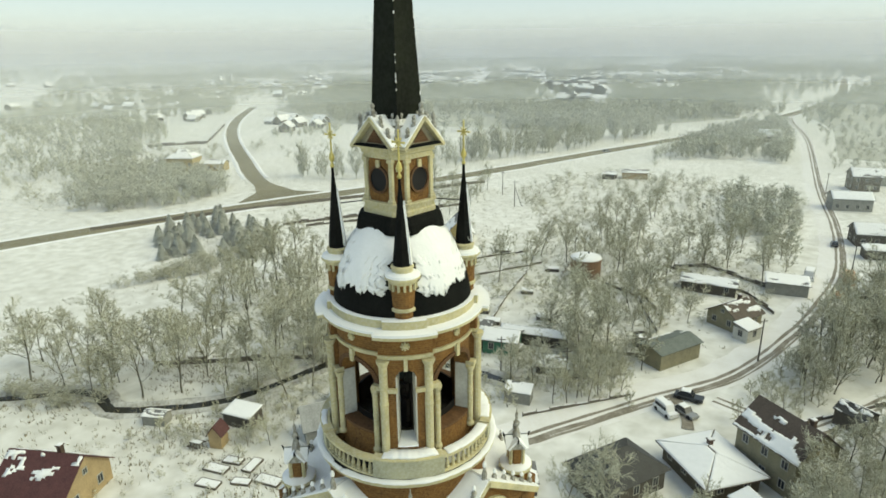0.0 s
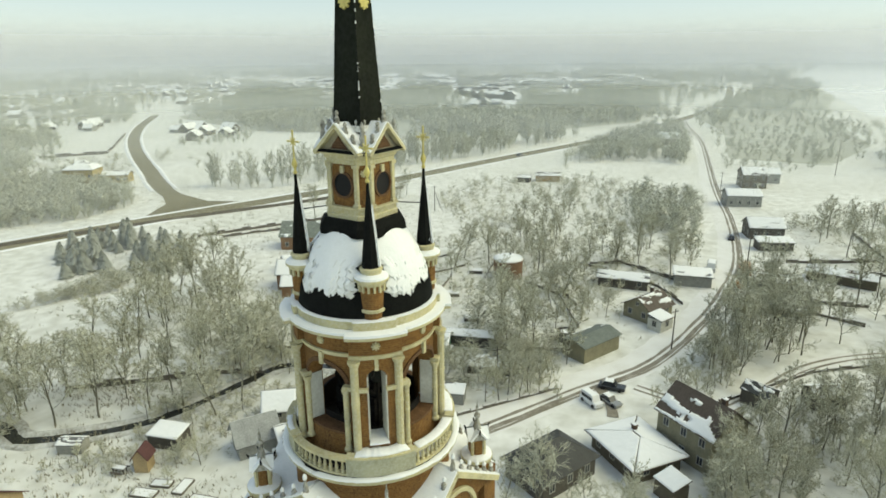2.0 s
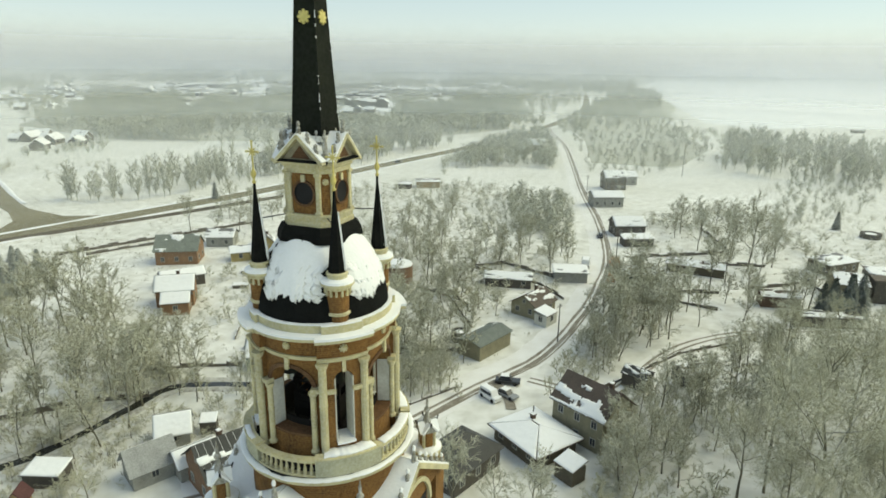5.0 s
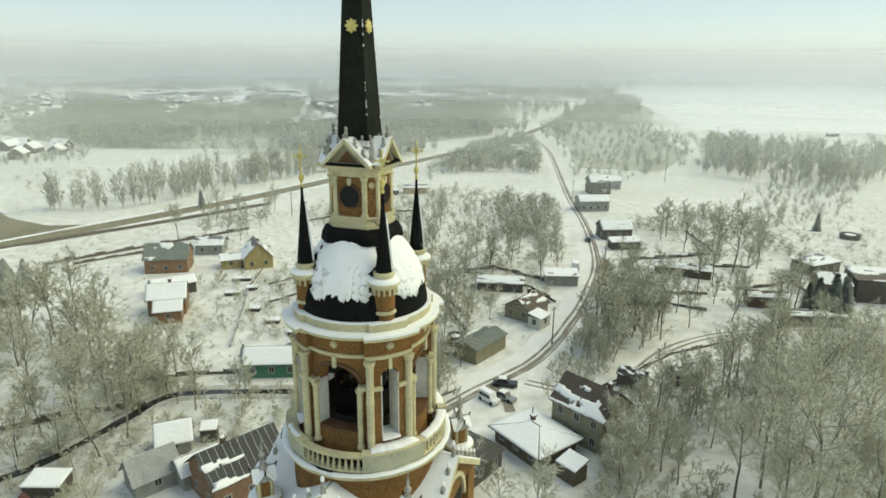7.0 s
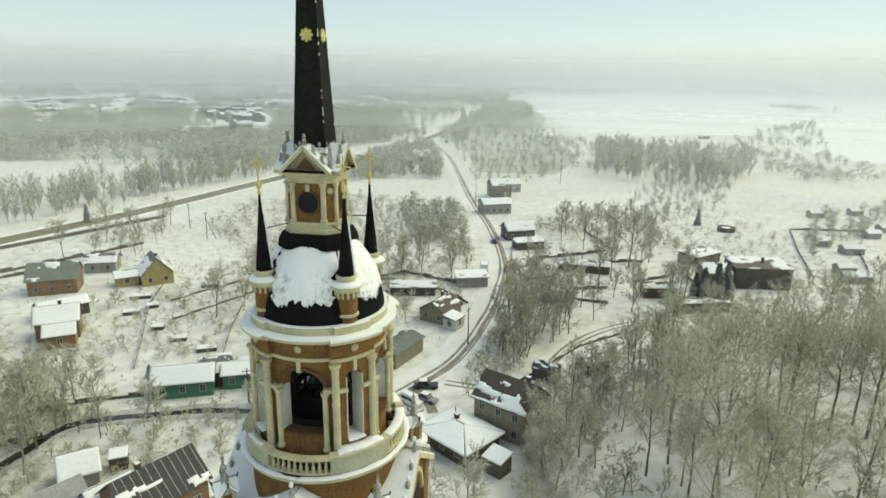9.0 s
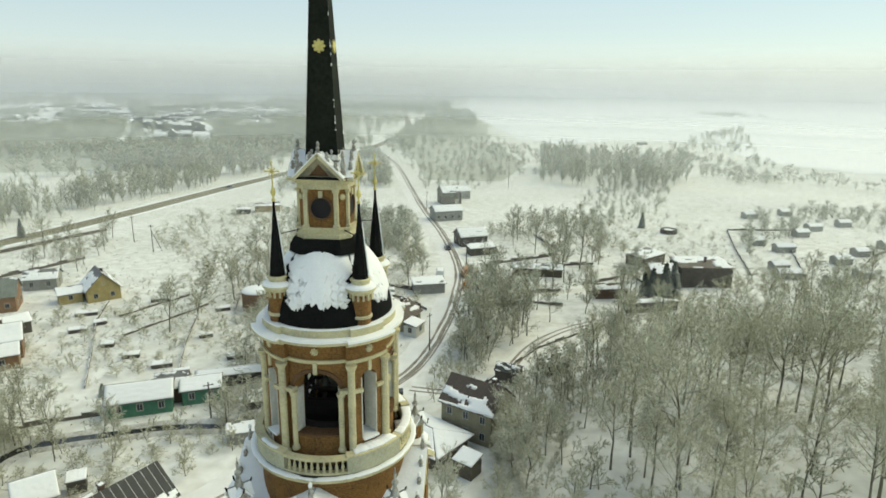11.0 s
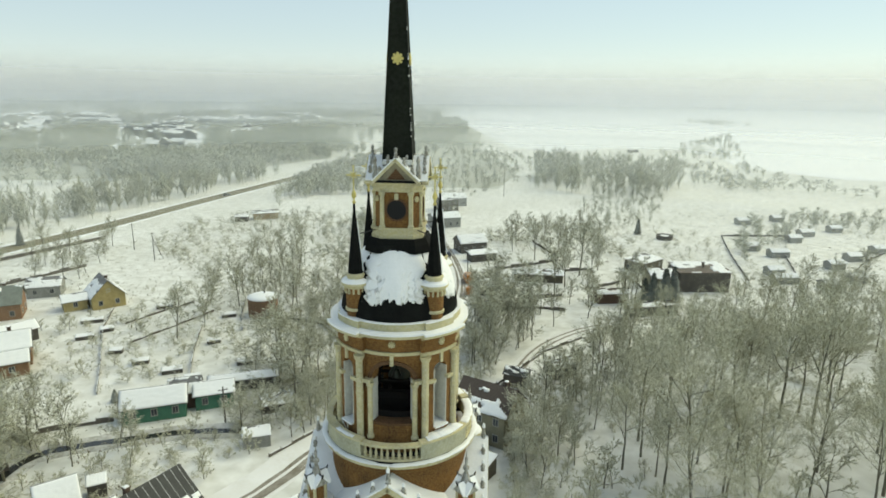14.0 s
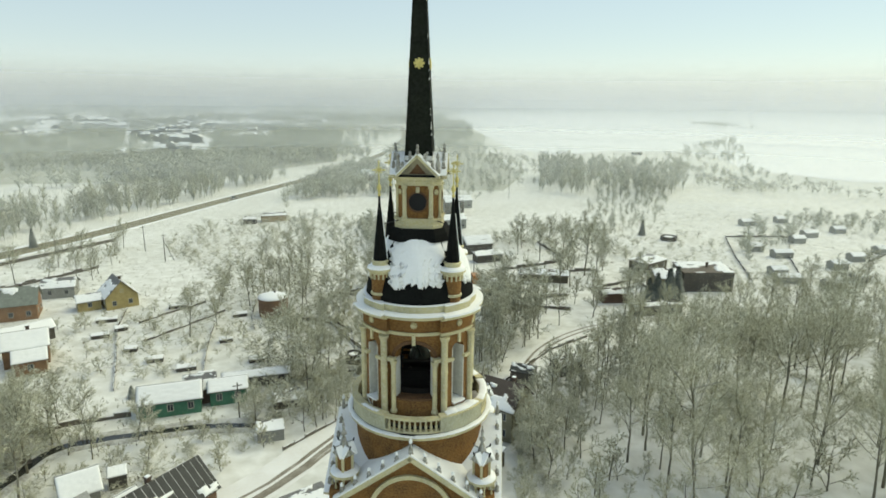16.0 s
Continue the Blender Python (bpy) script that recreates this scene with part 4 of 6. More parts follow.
for pts, offs, seed in ((HIGH, (5.6, -5.6), 3), (CURVE, (4.6, -4.6), 5)):
    for k, o in enumerate(offs):
        structure("snowbank", ribbon(pts[8:] if pts is CURVE else pts, o, [(.9, .03), (.4, .3), (-.3, .34), (-.8, .05)], .2, seed + k), M["field_snow"], "ploughed snowbank along the road", "snowbank", True)
structure("verge_fence", ribbon(smooth_path([(-195, 60), (-175, 112), (-158, 148), (-140, 190)], 6), -13.5, [(.1, .02), (.08, 1.1), (-.08, 1.1), (-.1, .02)], .04, 9), M["fence_wood"], "low dark bank wall beside the highway", "wall")
structure("street", ribbon(STREET, 0, [(3.4, .03), (2.6, .06), (0, .08), (-2.6, .06), (-3.4, .03)], .25, 11), M["packed_snow"], "village street of packed snow", "road")
for k, (o, w) in enumerate(((-.45, .3), (-1.75, .42), (-2.5, .22))):
    structure("wheel_rut", ribbon(STREET, o, [(w, .1), (-w, .1)], .12, 20 + k), M["rut"], "muddy brown wheel rut worn into the snow", "road")
structure("lane", ribbon(LANE, 0, [(1.9, .035), (0, .06), (-1.9, .035)], .2, 31), M["packed_snow"], "narrow lane of packed snow", "road")
for k, o in enumerate((.7, -.7)):
    structure("lane_rut", ribbon(LANE, o, [(.25, .068), (-.25, .068)], .07, 33 + k), M["rut"], "muddy wheel rut in the lane", "road")
structure("drive_rut", ribbon(DRIVE, 0, [(.9, .095), (-.9, .095)], .25, 36), M["rut"], "muddy turning place beside the street", "road")
STREAM = smooth_path([(-110, -12), (-92, 4), (-83, 14), (-75, 14), (-70, 18), (-65, 23.5), (-62, 30), (-60.5, 40), (-59, 49), (-53, 52.5), (-45, 55.5), (-38, 57.5), (-31, 58)], 2)
structure("stream", ribbon(STREAM, 0, [(1.0, .02), (-1.0, .02)], .25, 41), M["water"], "narrow dark open stream", "stream")
for k, o in enumerate((1.6, -1.6)):
    structure("stream_bank", ribbon(STREAM, o, [(.8, .02), (0, .42), (-.75, .02)], .2, 43 + k), M["bank"], "snowy stream bank with dry grass", "bank", True)


# ---------------------------------------------------------------- houses
def quad_panel(kit, p, ux, uz, w, h, d, out):
    """A box w x h standing proud by d on a face at p."""
    v = [p + ux * sx * w / 2 + uz * sz * h / 2 + out * q for q in (-.05, d) for sx, sz in ((-1, -1), (1, -1), (1, 1), (-1, 1))]
    kit.add(v, [(4, 5, 6, 7), (0, 4, 7, 3), (1, 2, 6, 5), (3, 7, 6, 2), (0, 1, 5, 4)])


def window(parent, p, out, w=.8, h=1.1, fm="trim_white"):
    ux, uz = Vector((-out.y, out.x, 0)), Vector((0, 0, 1))
    f = Kit()
    xs = (-w / 2 - .1, -w / 2, -.03, .03, w / 2, w / 2 + .1)
    zs = (-h / 2 - .1, -h / 2, h / 2, h / 2 + .1)
    for q in (.07, -.05):
        for z in zs:
            for x in xs:
                f.v.append(p + ux * x + uz * z + out * q)
    solid = [(i, j) for i in range(5) for j in range(3) if (i, j) not in ((1, 1), (3, 1))]
    at = lambda i, j, k: k * 24 + j * 6 + i
    for i, j in solid:
        f.f.append((at(i, j, 0), at(i + 1, j, 0), at(i + 1, j + 1, 0), at(i, j + 1, 0)))
        for di, dj, a, b in ((0, -1, (0, 0), (1, 0)), (1, 0, (1, 0), (1, 1)), (0, 1, (1, 1), (0, 1)), (-1, 0, (0, 1), (0, 0))):
            if (i + di, j + dj) not in solid:
                f.f.append((at(i + a[0], j + a[1], 1), at(i + b[0], j + b[1], 1), at(i + b[0], j + b[1], 0), at(i + a[0], j + a[1], 0)))
    win = f.make("window", M[fm], parent)
    g = Kit()
    quad_panel(g, p, ux, uz, w, h, .02, out)
    g.make("pane", M["glass"], win)


def house(label, x, y, rot, L, D, H, R, wall="wall_grey", roof="roof_slate", snow=1.0, style="gable", chimney=None, windows=1, over=.45, name="house", group="", cat="house", storeys=1, snow_seed=0, floor=0.0, gable_wall=None, seams=0):
    """A house: ridge along its own x axis, L long, D deep, eaves at H, ridge R above them. snow: share of the roof that is covered."""
    at = pose(x, y, floor, 0, 0, rot)
    T = thing(name, label, cat, group, at=at)
    l, d = L / 2, D / 2
    w = Kit()
    base = [(-l, -d), (l, -d), (l, d), (-l, d)]
    if style == "gable":
        w.add([(a, b, -.2) for a, b in base] + [(a, b, H) for a, b in base] + [(-l, 0, H + R - .06), (l, 0, H + R - .06)],
              [(0, 1, 5, 4), (2, 3, 7, 6), (1, 2, 6, 9, 5), (3, 0, 4, 8, 7), (4, 5, 9, 8), (6, 7, 8, 9), (3, 2, 1, 0)])
    else:
        w.box(-l, l, -d, d, -.2, H)
    wo = w.make("wall", M[wall], T)
    # roof as slabs
    def slab(name, a, b, c, e, t, mat, parent, lift=0.0):
        """A roof slab with corners a, b (eave) and c, e (ridge side)."""
        a, b, c, e = (Vector(q) for q in (a, b, c, e))
        n = (b - a).cross(e - a).normalized()
        k = Kit()
        lo = [q + n * lift for q in (a, b, c, e)]
        hi = [q + n * (lift + t) for q in (a, b, c, e)]
        k.add(lo + hi, [(4, 5, 6, 7), (3, 2, 1, 0), (0, 1, 5, 4), (1, 2, 6, 5), (2, 3, 7, 6), (3, 0, 4, 7)])
        return k.make(name, mat, parent)
    rnd = random.Random(snow_seed + int(abs(x * 7 + y * 3)))
    slabs = []
    s = R / d
    if style == "gable":
        for q in (-1, 1):
            e0 = (-(l + over), q * (d + over), H - over * s)
            e1 = ((l + over), q * (d + over), H - over * s)
            r1, r0 = ((l + over), 0, H + R), (-(l + over), 0, H + R)
            slabs.append((e0, e1, r1, r0) if q < 0 else (e1, e0, r0, r1))
    elif style == "shed":
        e0, e1 = (-(l + over), -(d + over), H), ((l + over), -(d + over), H)
        r1, r0 = ((l + over), d + over, H + R), (-(l + over), d + over, H + R)
        slabs.append((e0, e1, r1, r0))
    elif style == "hip":
        k = max(0.0, l - d)
        E = [(-(l + over), -(d + over), H - over * s), ((l + over), -(d + over), H - over * s), ((l + over), (d + over), H - over * s), (-(l + over), (d + over), H - over * s)]
        P, Q = (-k - .01, 0, H + R), (k + .01, 0, H + R)
        slabs += [(E[0], E[1], Q, P), (E[2], E[3], P, Q), (E[1], E[2], Q, Q), (E[3], E[0], P, P)]
    ro = None
    for i, (a, b, c, e) in enumerate(slabs):
        o = slab("roof", a, b, c, e, .1, M[roof], T)
        for q in range(seams):
            u = (q + .5) / seams
            lift = (Vector(b) - Vector(a)).cross(Vector(e) - Vector(a)).normalized() * .11
            Kit().tube([Vector(a).lerp(Vector(b), u) + lift, Vector(e).lerp(Vector(c), u) + lift], [.016, .022], 4).make("seam_snow", M["snow"], o)
        share = snow if not isinstance(snow, tuple) else snow[i % len(snow)]
        if share > 0.02:
            va, vb, vc, ve = (Vector(q) for q in (a, b, c, e))
            n = (vb - va).cross(ve - va).normalized()
            nx, ny = 22, 16
            k = Kit()
            keep = {}
            if share >= .98:
                cells = [(i2, j2) for i2 in range(nx) for j2 in range(ny)]
            else:
                off = Vector((rnd.uniform(0, 50), rnd.uniform(0, 50), 0))
                lean = rnd.choice((-.5, .7, .7))
                val = {(i2, j2): noise.noise(Vector((i2 * .13, j2 * .2, 0)) + off) + .25 * noise.noise(Vector((i2 * .5, j2 * .6, 7)) + off) + lean * (.5 - j2 / ny) for i2 in range(nx) for j2 in range(ny)}
                lim = sorted(val.values())[int((1 - share) * (len(val) - 1))]
                cells = [c2 for c2 in val if val[c2] >= lim]
            cs = set(cells)
            def P3(i2, j2, h):
                u, t = .01 + .98 * i2 / nx, .02 + .96 * j2 / ny
                return (va * (1 - u) + vb * u) * (1 - t) + (ve * (1 - u) + vc * u) * t + n * h
            vid = {}
            def V(i2, j2, top):
                key = (i2, j2, top)
                if key not in vid:
                    vid[key] = len(k.v)
                    inner = all((i2 - p, j2 - q) in cs for p in (0, 1) for q in (0, 1))
                    h = .1 if not top else (.2 + .05 * noise.noise(Vector((i2 * .7, j2 * .7, x))) if inner else .15)
                    jit = 0 if inner or share >= .98 else 1
                    k.v.append(P3(i2 + jit * rnd.uniform(-.3, .3), j2 + jit * rnd.uniform(-.3, .3), h))
                return vid[key]
            for i2, j2 in cells:
                k.f.append((V(i2, j2, 1), V(i2 + 1, j2, 1), V(i2 + 1, j2 + 1, 1), V(i2, j2 + 1, 1))); k.m.append(0)
                for di, dj, p, q in ((0, -1, (0, 0), (1, 0)), (1, 0, (1, 0), (1, 1)), (0, 1, (1, 1), (0, 1)), (-1, 0, (0, 1), (0, 0))):
                    if (i2 + di, j2 + dj) not in cs:
                        k.f.append((V(i2 + p[0], j2 + p[1], 0), V(i2 + q[0], j2 + q[1], 0), V(i2 + q[0], j2 + q[1], 1), V(i2 + p[0], j2 + p[1], 1))); k.m.append(0)
            k.make("roof_snow", M["snow"], o, smooth=True)
    if chimney:
        cx, cy, ch = chimney
        c = Kit().box(cx - .3, cx + .3, cy - .3, cy + .3, H, H + R + ch, b=.04).make("chimney", M["chimney"], T)
        Kit().box(cx - .38, cx + .38, cy - .38, cy + .38, H + R + ch - .15, H + R + ch).make("chimney_cap", M["chimney"], c)
        Kit().box(cx - .3, cx + .3, cy - .3, cy + .3, H + R + ch, H + R + ch + .1, b=.05).make("chimney_snow", M["snow"], c)
    if windows:
        for st in range(storeys):
            z = (1.55 if storeys == 1 else 1.5) + st * 2.7
            n = max(1, int(L / 2.8)) if windows > 0 else 0
            for i in range(n):
                px = -l + L * (i + .5) / n
                for q in (-1, 1):
                    window(wo, Vector((px, q * d, z)), Vector((0, q, 0)))
            n = max(1, int(D / 3.2))
            for i in range(n):
                py = -d + D * (i + .5) / n
                for q in (-1, 1):
                    window(wo, Vector((q * l, py, z)), Vector((q, 0, 0)))
        if style == "gable" and R > 1.7:
            for q in (-1, 1):
                window(wo, Vector((q * l, 0, H + R * .35)), Vector((q, 0, 0)), .6, .7)
    if style == "gable" and gable_wall:
        for q in (-1, 1):
            k = Kit().add([(q * (l + .03), -d + .1, H), (q * (l + .03), d - .1, H), (q * (l + .03), 0, H + R - .15)], [(0, 1, 2) if q > 0 else (2, 1, 0)])
            k.make("gable_boarding", M[gable_wall], wo)
    return T


# beside the street
house("low yellow-grey garage with a dark green metal roof", -14.9, 81.8, 69, 9.6, 5.0, 3.0, .75, "wall_ochre", "roof_green", (.0, .08), windows=0, over=.35, cat="garage", name="garage")
house("old ochre wooden house with a brown roof half under snow", -10.2, 103.6, 69, 7.5, 6.4, 2.8, 2.1, "wall_ochre", "roof_brown", (.25, .4), chimney=(1.5, .4, .8))
house("white-plastered lean-to annex under deep snow", -6.5, 98.3, 69, 4.0, 3.0, 2.4, .7, "plaster", "roof_brown", 1, "shed", windows=1, over=.2, cat="annex", name="annex")
house("wooden house under a broad unbroken white snow roof", .3, 54.4, -36, 8.8, 7.4, 2.5, 1.1, "wall_brown", "roof_brown", 1, "hip", chimney=(-1.2, .6, .7), over=.8)
house("snow-roofed porch of a wooden house", 6.1, 48.9, -33, 3.0, 2.6, 2.2, .7, "wall_brown", "roof_brown", 1, "shed", windows=0, over=.2, cat="porch", name="porch")
house("dark-roofed house with a bare black hip roof", -8.0, 45.3, 68, 9.4, 6.6, 3.0, 2.1, "wall_dark", "roof_black", 0, "hip")
house("two-storey ochre plastered house with a dark brown tiled roof", 7.3, 60.3, -29, 8.6, 7.0, 5.6, 2.9, "wall_ochre", "roof_brown", (.35, .15), storeys=2, chimney=(2.6, .5, .7))
house("small dark wooden shed near the lane", 13, 77.6, -20, 4.2, 3.4, 2.5, .9, "wall_dark", "roof_black", (.3, .3), windows=0, over=.2, cat="shed", name="shed")
house("snowy roofed shed among trees by the lane", 21.5, 82.5, 35, 5, 3.6, 2.3, .9, "wall_dark", "roof_brown", .8, windows=0, over=.2, cat="shed", name="shed")
# past the bend
house("long low dark store with snow on its roof", -19.5, 118.5, 12, 11, 4.5, 2.4, 1.0, "wall_dark", "roof_slate", (.9, .8), windows=1)
house("snowed-in low shed with a flat roof", -6, 128, 15, 8, 5, 2.6, .5, "wall_grey", "roof_slate", .95, "shed", windows=0, cat="shed", name="shed")
house("grey wooden outbuilding with a snow roof", 11, 133, 10, 9, 5, 2.8, 1.3, "wall_dark", "roof_brown", .95, windows=1)
house("low brown barn with a sagging snowy roof", 24, 146, -5, 14, 4.5, 2.4, .9, "wall_brown", "roof_brown", .9, windows=0, cat="barn", name="barn")
house("flat-roofed brown workshop with a snowy roof", 58.5, 161.5, 42, 11, 6.5, 3.0, .4, "wall_brown", "roof_slate", .75, "shed", windows=1, cat="workshop", name="workshop")
house("large dark brown two-storey house behind fir trees", 68.5, 142.5, 4, 14, 9, 5.6, .7, "wall_dark", "roof_brown", .6, "shed", windows=0, storeys=2, chimney=(1, 0, 1.2))
house("snow-roofed wing of a large brown house", 57, 140.5, 4, 6.5, 8, 4.2, 1.7, "wall_ochre", "roof_brown", .95)
house("low rust-coloured shed behind the lane", 41, 128, 8, 8, 4, 2.8, .8, "wall_rust", "roof_brown", .7, windows=0, cat="shed", name="shed")
house("dark wall-like row of sheds under snow", 49, 118.5, 14, 13, 2.6, 2.4, .5, "wall_dark", "roof_black", .6, "shed", windows=0, over=.2, cat="shed", name="shed")
# up the street
house("grey street house with a snow-covered roof", 4.2, 180, 23, 9.5, 7, 3.6, 2.2, "wall_dark", "roof_slate", .97)
house("low snow-covered shed beside the street", 8, 167.5, 24, 9, 4, 2.4, .6, "wall_dark", "roof_slate", .97, "shed", windows=0, cat="shed", name="shed")
house("long pale street house with a white roof", -6.5, 221, 23, 11.5, 7.5, 4.0, 1.8, "wall_grey", "roof_slate", .98)
house("brown two-storey house up the street", -7, 257.5, 23, 9, 8, 5.6, 2.5, "wall_brown", "roof_slate", .85, storeys=2)
house("small house with a white roof up the street", -2, 272, 20, 7, 7, 4, 2, "wall_grey", "roof_slate", .98)
house("plain wooden hut with a flat snowy roof", -83, 228.5, 24, 10, 5, 2.6, .5, "wall_tan", "roof_slate", .6, "shed", windows=0, cat="hut", name="hut")
house("tiny hut beside a heap of boards", -91, 222, 10, 5, 4, 2, .5, "wall_dark", "roof_slate", .8, "shed", windows=0, cat="hut", name="hut")
# garden quarter beyond the stream
house("orange brick cottage with a grey-green metal roof", -106.5, 104.5, 28, 10.5, 8, 4.0, 3.2, "wall_orange", "roof_greygreen", (.12, .3), chimney=(2, .6, .6), gable_wall="wall_orange")
house("brick house with a stepped snowy roof", -85.5, 80, 34, 7.6, 6.2, 4.0, 2.4, "wall_orange", "roof_slate", 1, chimney=(.6, .4, .8))
house("brick lower wing with a snow roof", -81.5, 75.5, 34, 5.2, 4.4, 3.0, 1.5, "wall_orange", "roof_slate", 1, windows=1, cat="annex", name="annex")
house("long low snow-roofed shed behind a brick house", -92.5, 89.5, 52, 9.5, 4.2, 2.8, 1.2, "wall_dark", "roof_slate", 1, windows=0, cat="shed", name="shed")
house("grey shed with a lightly snowed roof", -106.3, 121.5, 22, 7.6, 6, 3, 1.7, "wall_grey", "roof_slate", .75, windows=1, cat="shed", name="shed")
house("yellow wooden cottage with a steep snow-streaked roof", -87, 115.5, -48, 8.2, 7.4, 3.2, 3.8, "wall_yellow", "roof_slate", (.7, .55), chimney=(.5, .5, .5), gable_wall="wall_yellow")
house("yellow low wing with a snowy roof", -92.5, 111.5, 40, 5, 4.5, 2.6, 1.2, "wall_yellow", "roof_slate", .95, windows=1, cat="annex", name="annex")
house("green-painted timber house with a pale snow roof", -47.6, 62.5, 22, 9.5, 5.2, 2.9, 1.9, "wall_green", "roof_slate", 1, gable_wall="wall_green")
house("brown-gabled shed joined to a green house", -44.2, 66.4, 22, 4.6, 4.2, 3.1, 1.7, "wall_rust", "roof_slate", .6, windows=0, cat="shed", name="shed")
house("green wing with a snow-covered roof", -39.6, 67.2, 22, 6, 5, 2.8, 1.1, "wall_green", "roof_slate", 1)
house("long narrow snow-roofed garden shed", -36.5, 72.8, 20, 12, 2.8, 2.2, .7, "wall_dark", "roof_slate", 1, windows=0, over=.2, cat="shed", name="shed")
house("low pen with boarded sides and snow inside", -27.8, 66.5, 24, 7, 4.2, 1.3, .25, "wall_dark", "roof_slate", .9, "shed", windows=0, over=.05, cat="pen", name="pen")
# close to the church
house("large brick house with a dark sheet roof streaked with snow", -34.3, 33.6, 62, 9.6, 7.2, 4.0, 2.9, "brick_house", "roof_black", (.16, .1), chimney=(-1.5, .5, .6), seams=11)
house("grey shed with a snow roof beside a brick house", -40.4, 33.2, 62, 5.0, 3.4, 2.5, 1.4, "wall_grey", "roof_slate", 1, windows=0, cat="shed", name="shed")
house("small grey summerhouse with a peaked snowy roof", -47.8, 37.6, 40, 4.2, 4, 2.4, 2.0, "wall_grey", "roof_grey", (1, 0), windows=1, cat="summerhouse", name="summerhouse")
house("grey pitched-roof garden house", -45, 30.2, 62, 5.4, 4.2, 2.6, 2.2, "wall_grey", "roof_grey", (0, 1), windows=1, cat="summerhouse", name="summerhouse")
house("yellow plank outhouse with a dark red peaked roof", -54, 19.4, 120, 1.9, 1.8, 2.2, 1.2, "wall_tan", "roof_red", 0, windows=0, over=.25, cat="outhouse", name="outhouse")
house("dark open woodshed with a snow roof", -56, 24.6, 18, 4.6, 3, 1.9, .5, "wall_dark", "roof_slate", 1, "shed", windows=0, over=.2, cat="woodshed", name="woodshed")
house("low grey garden shed by the stream", -66, 16.8, 30, 3.4, 2, 1.4, .5, "wall_grey", "roof_slate", .6, windows=0, over=.1, cat="shed", name="shed")
house("house with a dark red metal roof and yellow gable", -60.3, 1.2, 30, 9.2, 8.2, 3.0, 3.2, "wall_tan", "roof_red", (.12, .2), chimney=(1, 1, .5))
house("red-roofed porch half under snow", -63.8, -2.2, 30, 4, 4, 2.6, 1.6, "wall_yellow", "roof_red", (.6, .4), cat="porch", name="porch")
house("small hut under thick snow", -44.8, 41.2, 30, 2.2, 2, 1.9, .4, "wall_dark", "roof_slate", 1, "shed", windows=0, over=.15, cat="hut", name="hut")
house("dilapidated grey shed with planks and snow", -17.6, 37.0, 40, 5.5, 3.2, 1.8, .6, "wall_dark", "roof_slate", .7, "shed", windows=0, over=.2, cat="shed", name="shed")
house("pale garden hut near the street", -28, 54.5, 20, 4, 2.4, 1.8, .5, "wall_grey", "roof_slate", .95, "shed", windows=0, over=.15, cat="hut", name="hut")
house("yellow two-storey manor with a stepped roof", -251, 124.5, 36, 12, 10, 7, 3.2, "wall_yellow", "roof_slate", .9, "hip", storeys=2)
house("yellow low wing of a manor", -245, 134, 36, 14, 6, 3.4, 1.4, "wall_yellow", "roof_slate", .95)


# small huts in the gardens
for ax, ay, ar, al in ((-82.6, 102.5, 25, 4.5), (-78.4, 92.8, 28, 3.5), (-60.2, 81.4, 20, 3), (-52.2, 77.9, 24, 3.6), (-47.1, 75, 22, 2.8), (-50.2, 92.6, 30, 2.6), (-67.7, 86, 15, 2.4), (-53.1, 108.7, 28, 3.2), (-70.9, 113.6, 24, 4), (-76.3, 97.5, 35, 2.6), (-40, 82.8, 20, 3), (-37.5, 68.2, 22, 2.6)):
    house("low snow-topped garden hut of dark boards", ax, ay, ar, al, 1.4, .7, .25, "wall_dark", "roof_slate", 1, "shed", windows=0, over=.1, cat="hut", name="garden_hut", group="garden huts")
# allotment huts
for ax, ay, ar, al in ((126, 205, 12, 5), (109, 181, 8, 6.5), (97, 158, 10, 5), (136, 216, 15, 6), (96, 149.5, 5, 7), (106, 144.5, 12, 5), (104, 190, 8, 4.5), (121, 238, 12, 6), (139, 246, 10, 5), (120, 167, 14, 5.5), (132, 178, 12, 5), (148, 190, 16, 6), (118, 152, 8, 4.5), (152, 225, 10, 5), (165, 205, 20, 6)):
    house("small dark allotment hut under snow", ax, ay, ar, al, 3.4, 2.0, .9, "wall_grey", "roof_slate", 1, windows=0, over=.25, cat="hut", name="hut", group="allotment huts")


house("small dark hut standing out on the snowy lake", 165, 600, 20, 10, 3.5, 2.2, .6, "wall_dark", "roof_brown", .4, windows=0, over=.2, cat="hut", name="hut")


def kiln(x, y):
    T = thing("round_tank", "round rust-red brick tank with a snow-covered top", "tank", at=pose(x, y, 0) @ Matrix.Scale(1.4, 4))
    Kit().lathe([(2.5, -.1), (2.5, 2.9), (2.6, 3.0), (2.6, 3.15)], 28).make("wall", M["brick_house"], T)
    Kit().lathe([(2.6, 3.1), (2.5, 3.35), (1.7, 3.65), (.7, 3.85), (.05, 3.9)], 28).make("snow_cap", M["snow"], T, smooth=True)
    Kit().lathe([(.12, 3.8), (.12, 4.2)], 8, Matrix.Translation((.3, .2, 0))).make("vent", M["iron"], T)


kiln(-45.5, 111)


def open_tank(x, y, r=1.6, h=2.0):
    T = thing("water_tank", "dark round metal tank with an open snowy top", "tank", at=pose(x, y, 0))
    Kit().lathe([(r, 0), (r, h), (r - .12, h), (r - .12, h - .3)], 22).make("shell", M["wall_dark"], T)
    Kit().lathe([(r + .08, h - .35), (r + .08, h - .22)], 22).make("hoop", M["iron"], T)
    Kit().lathe([(r - .15, h - .4), (r * .4, h - .15)], 22).make("snow", M["snow"], T)


open_tank(-20.6, 84.0)
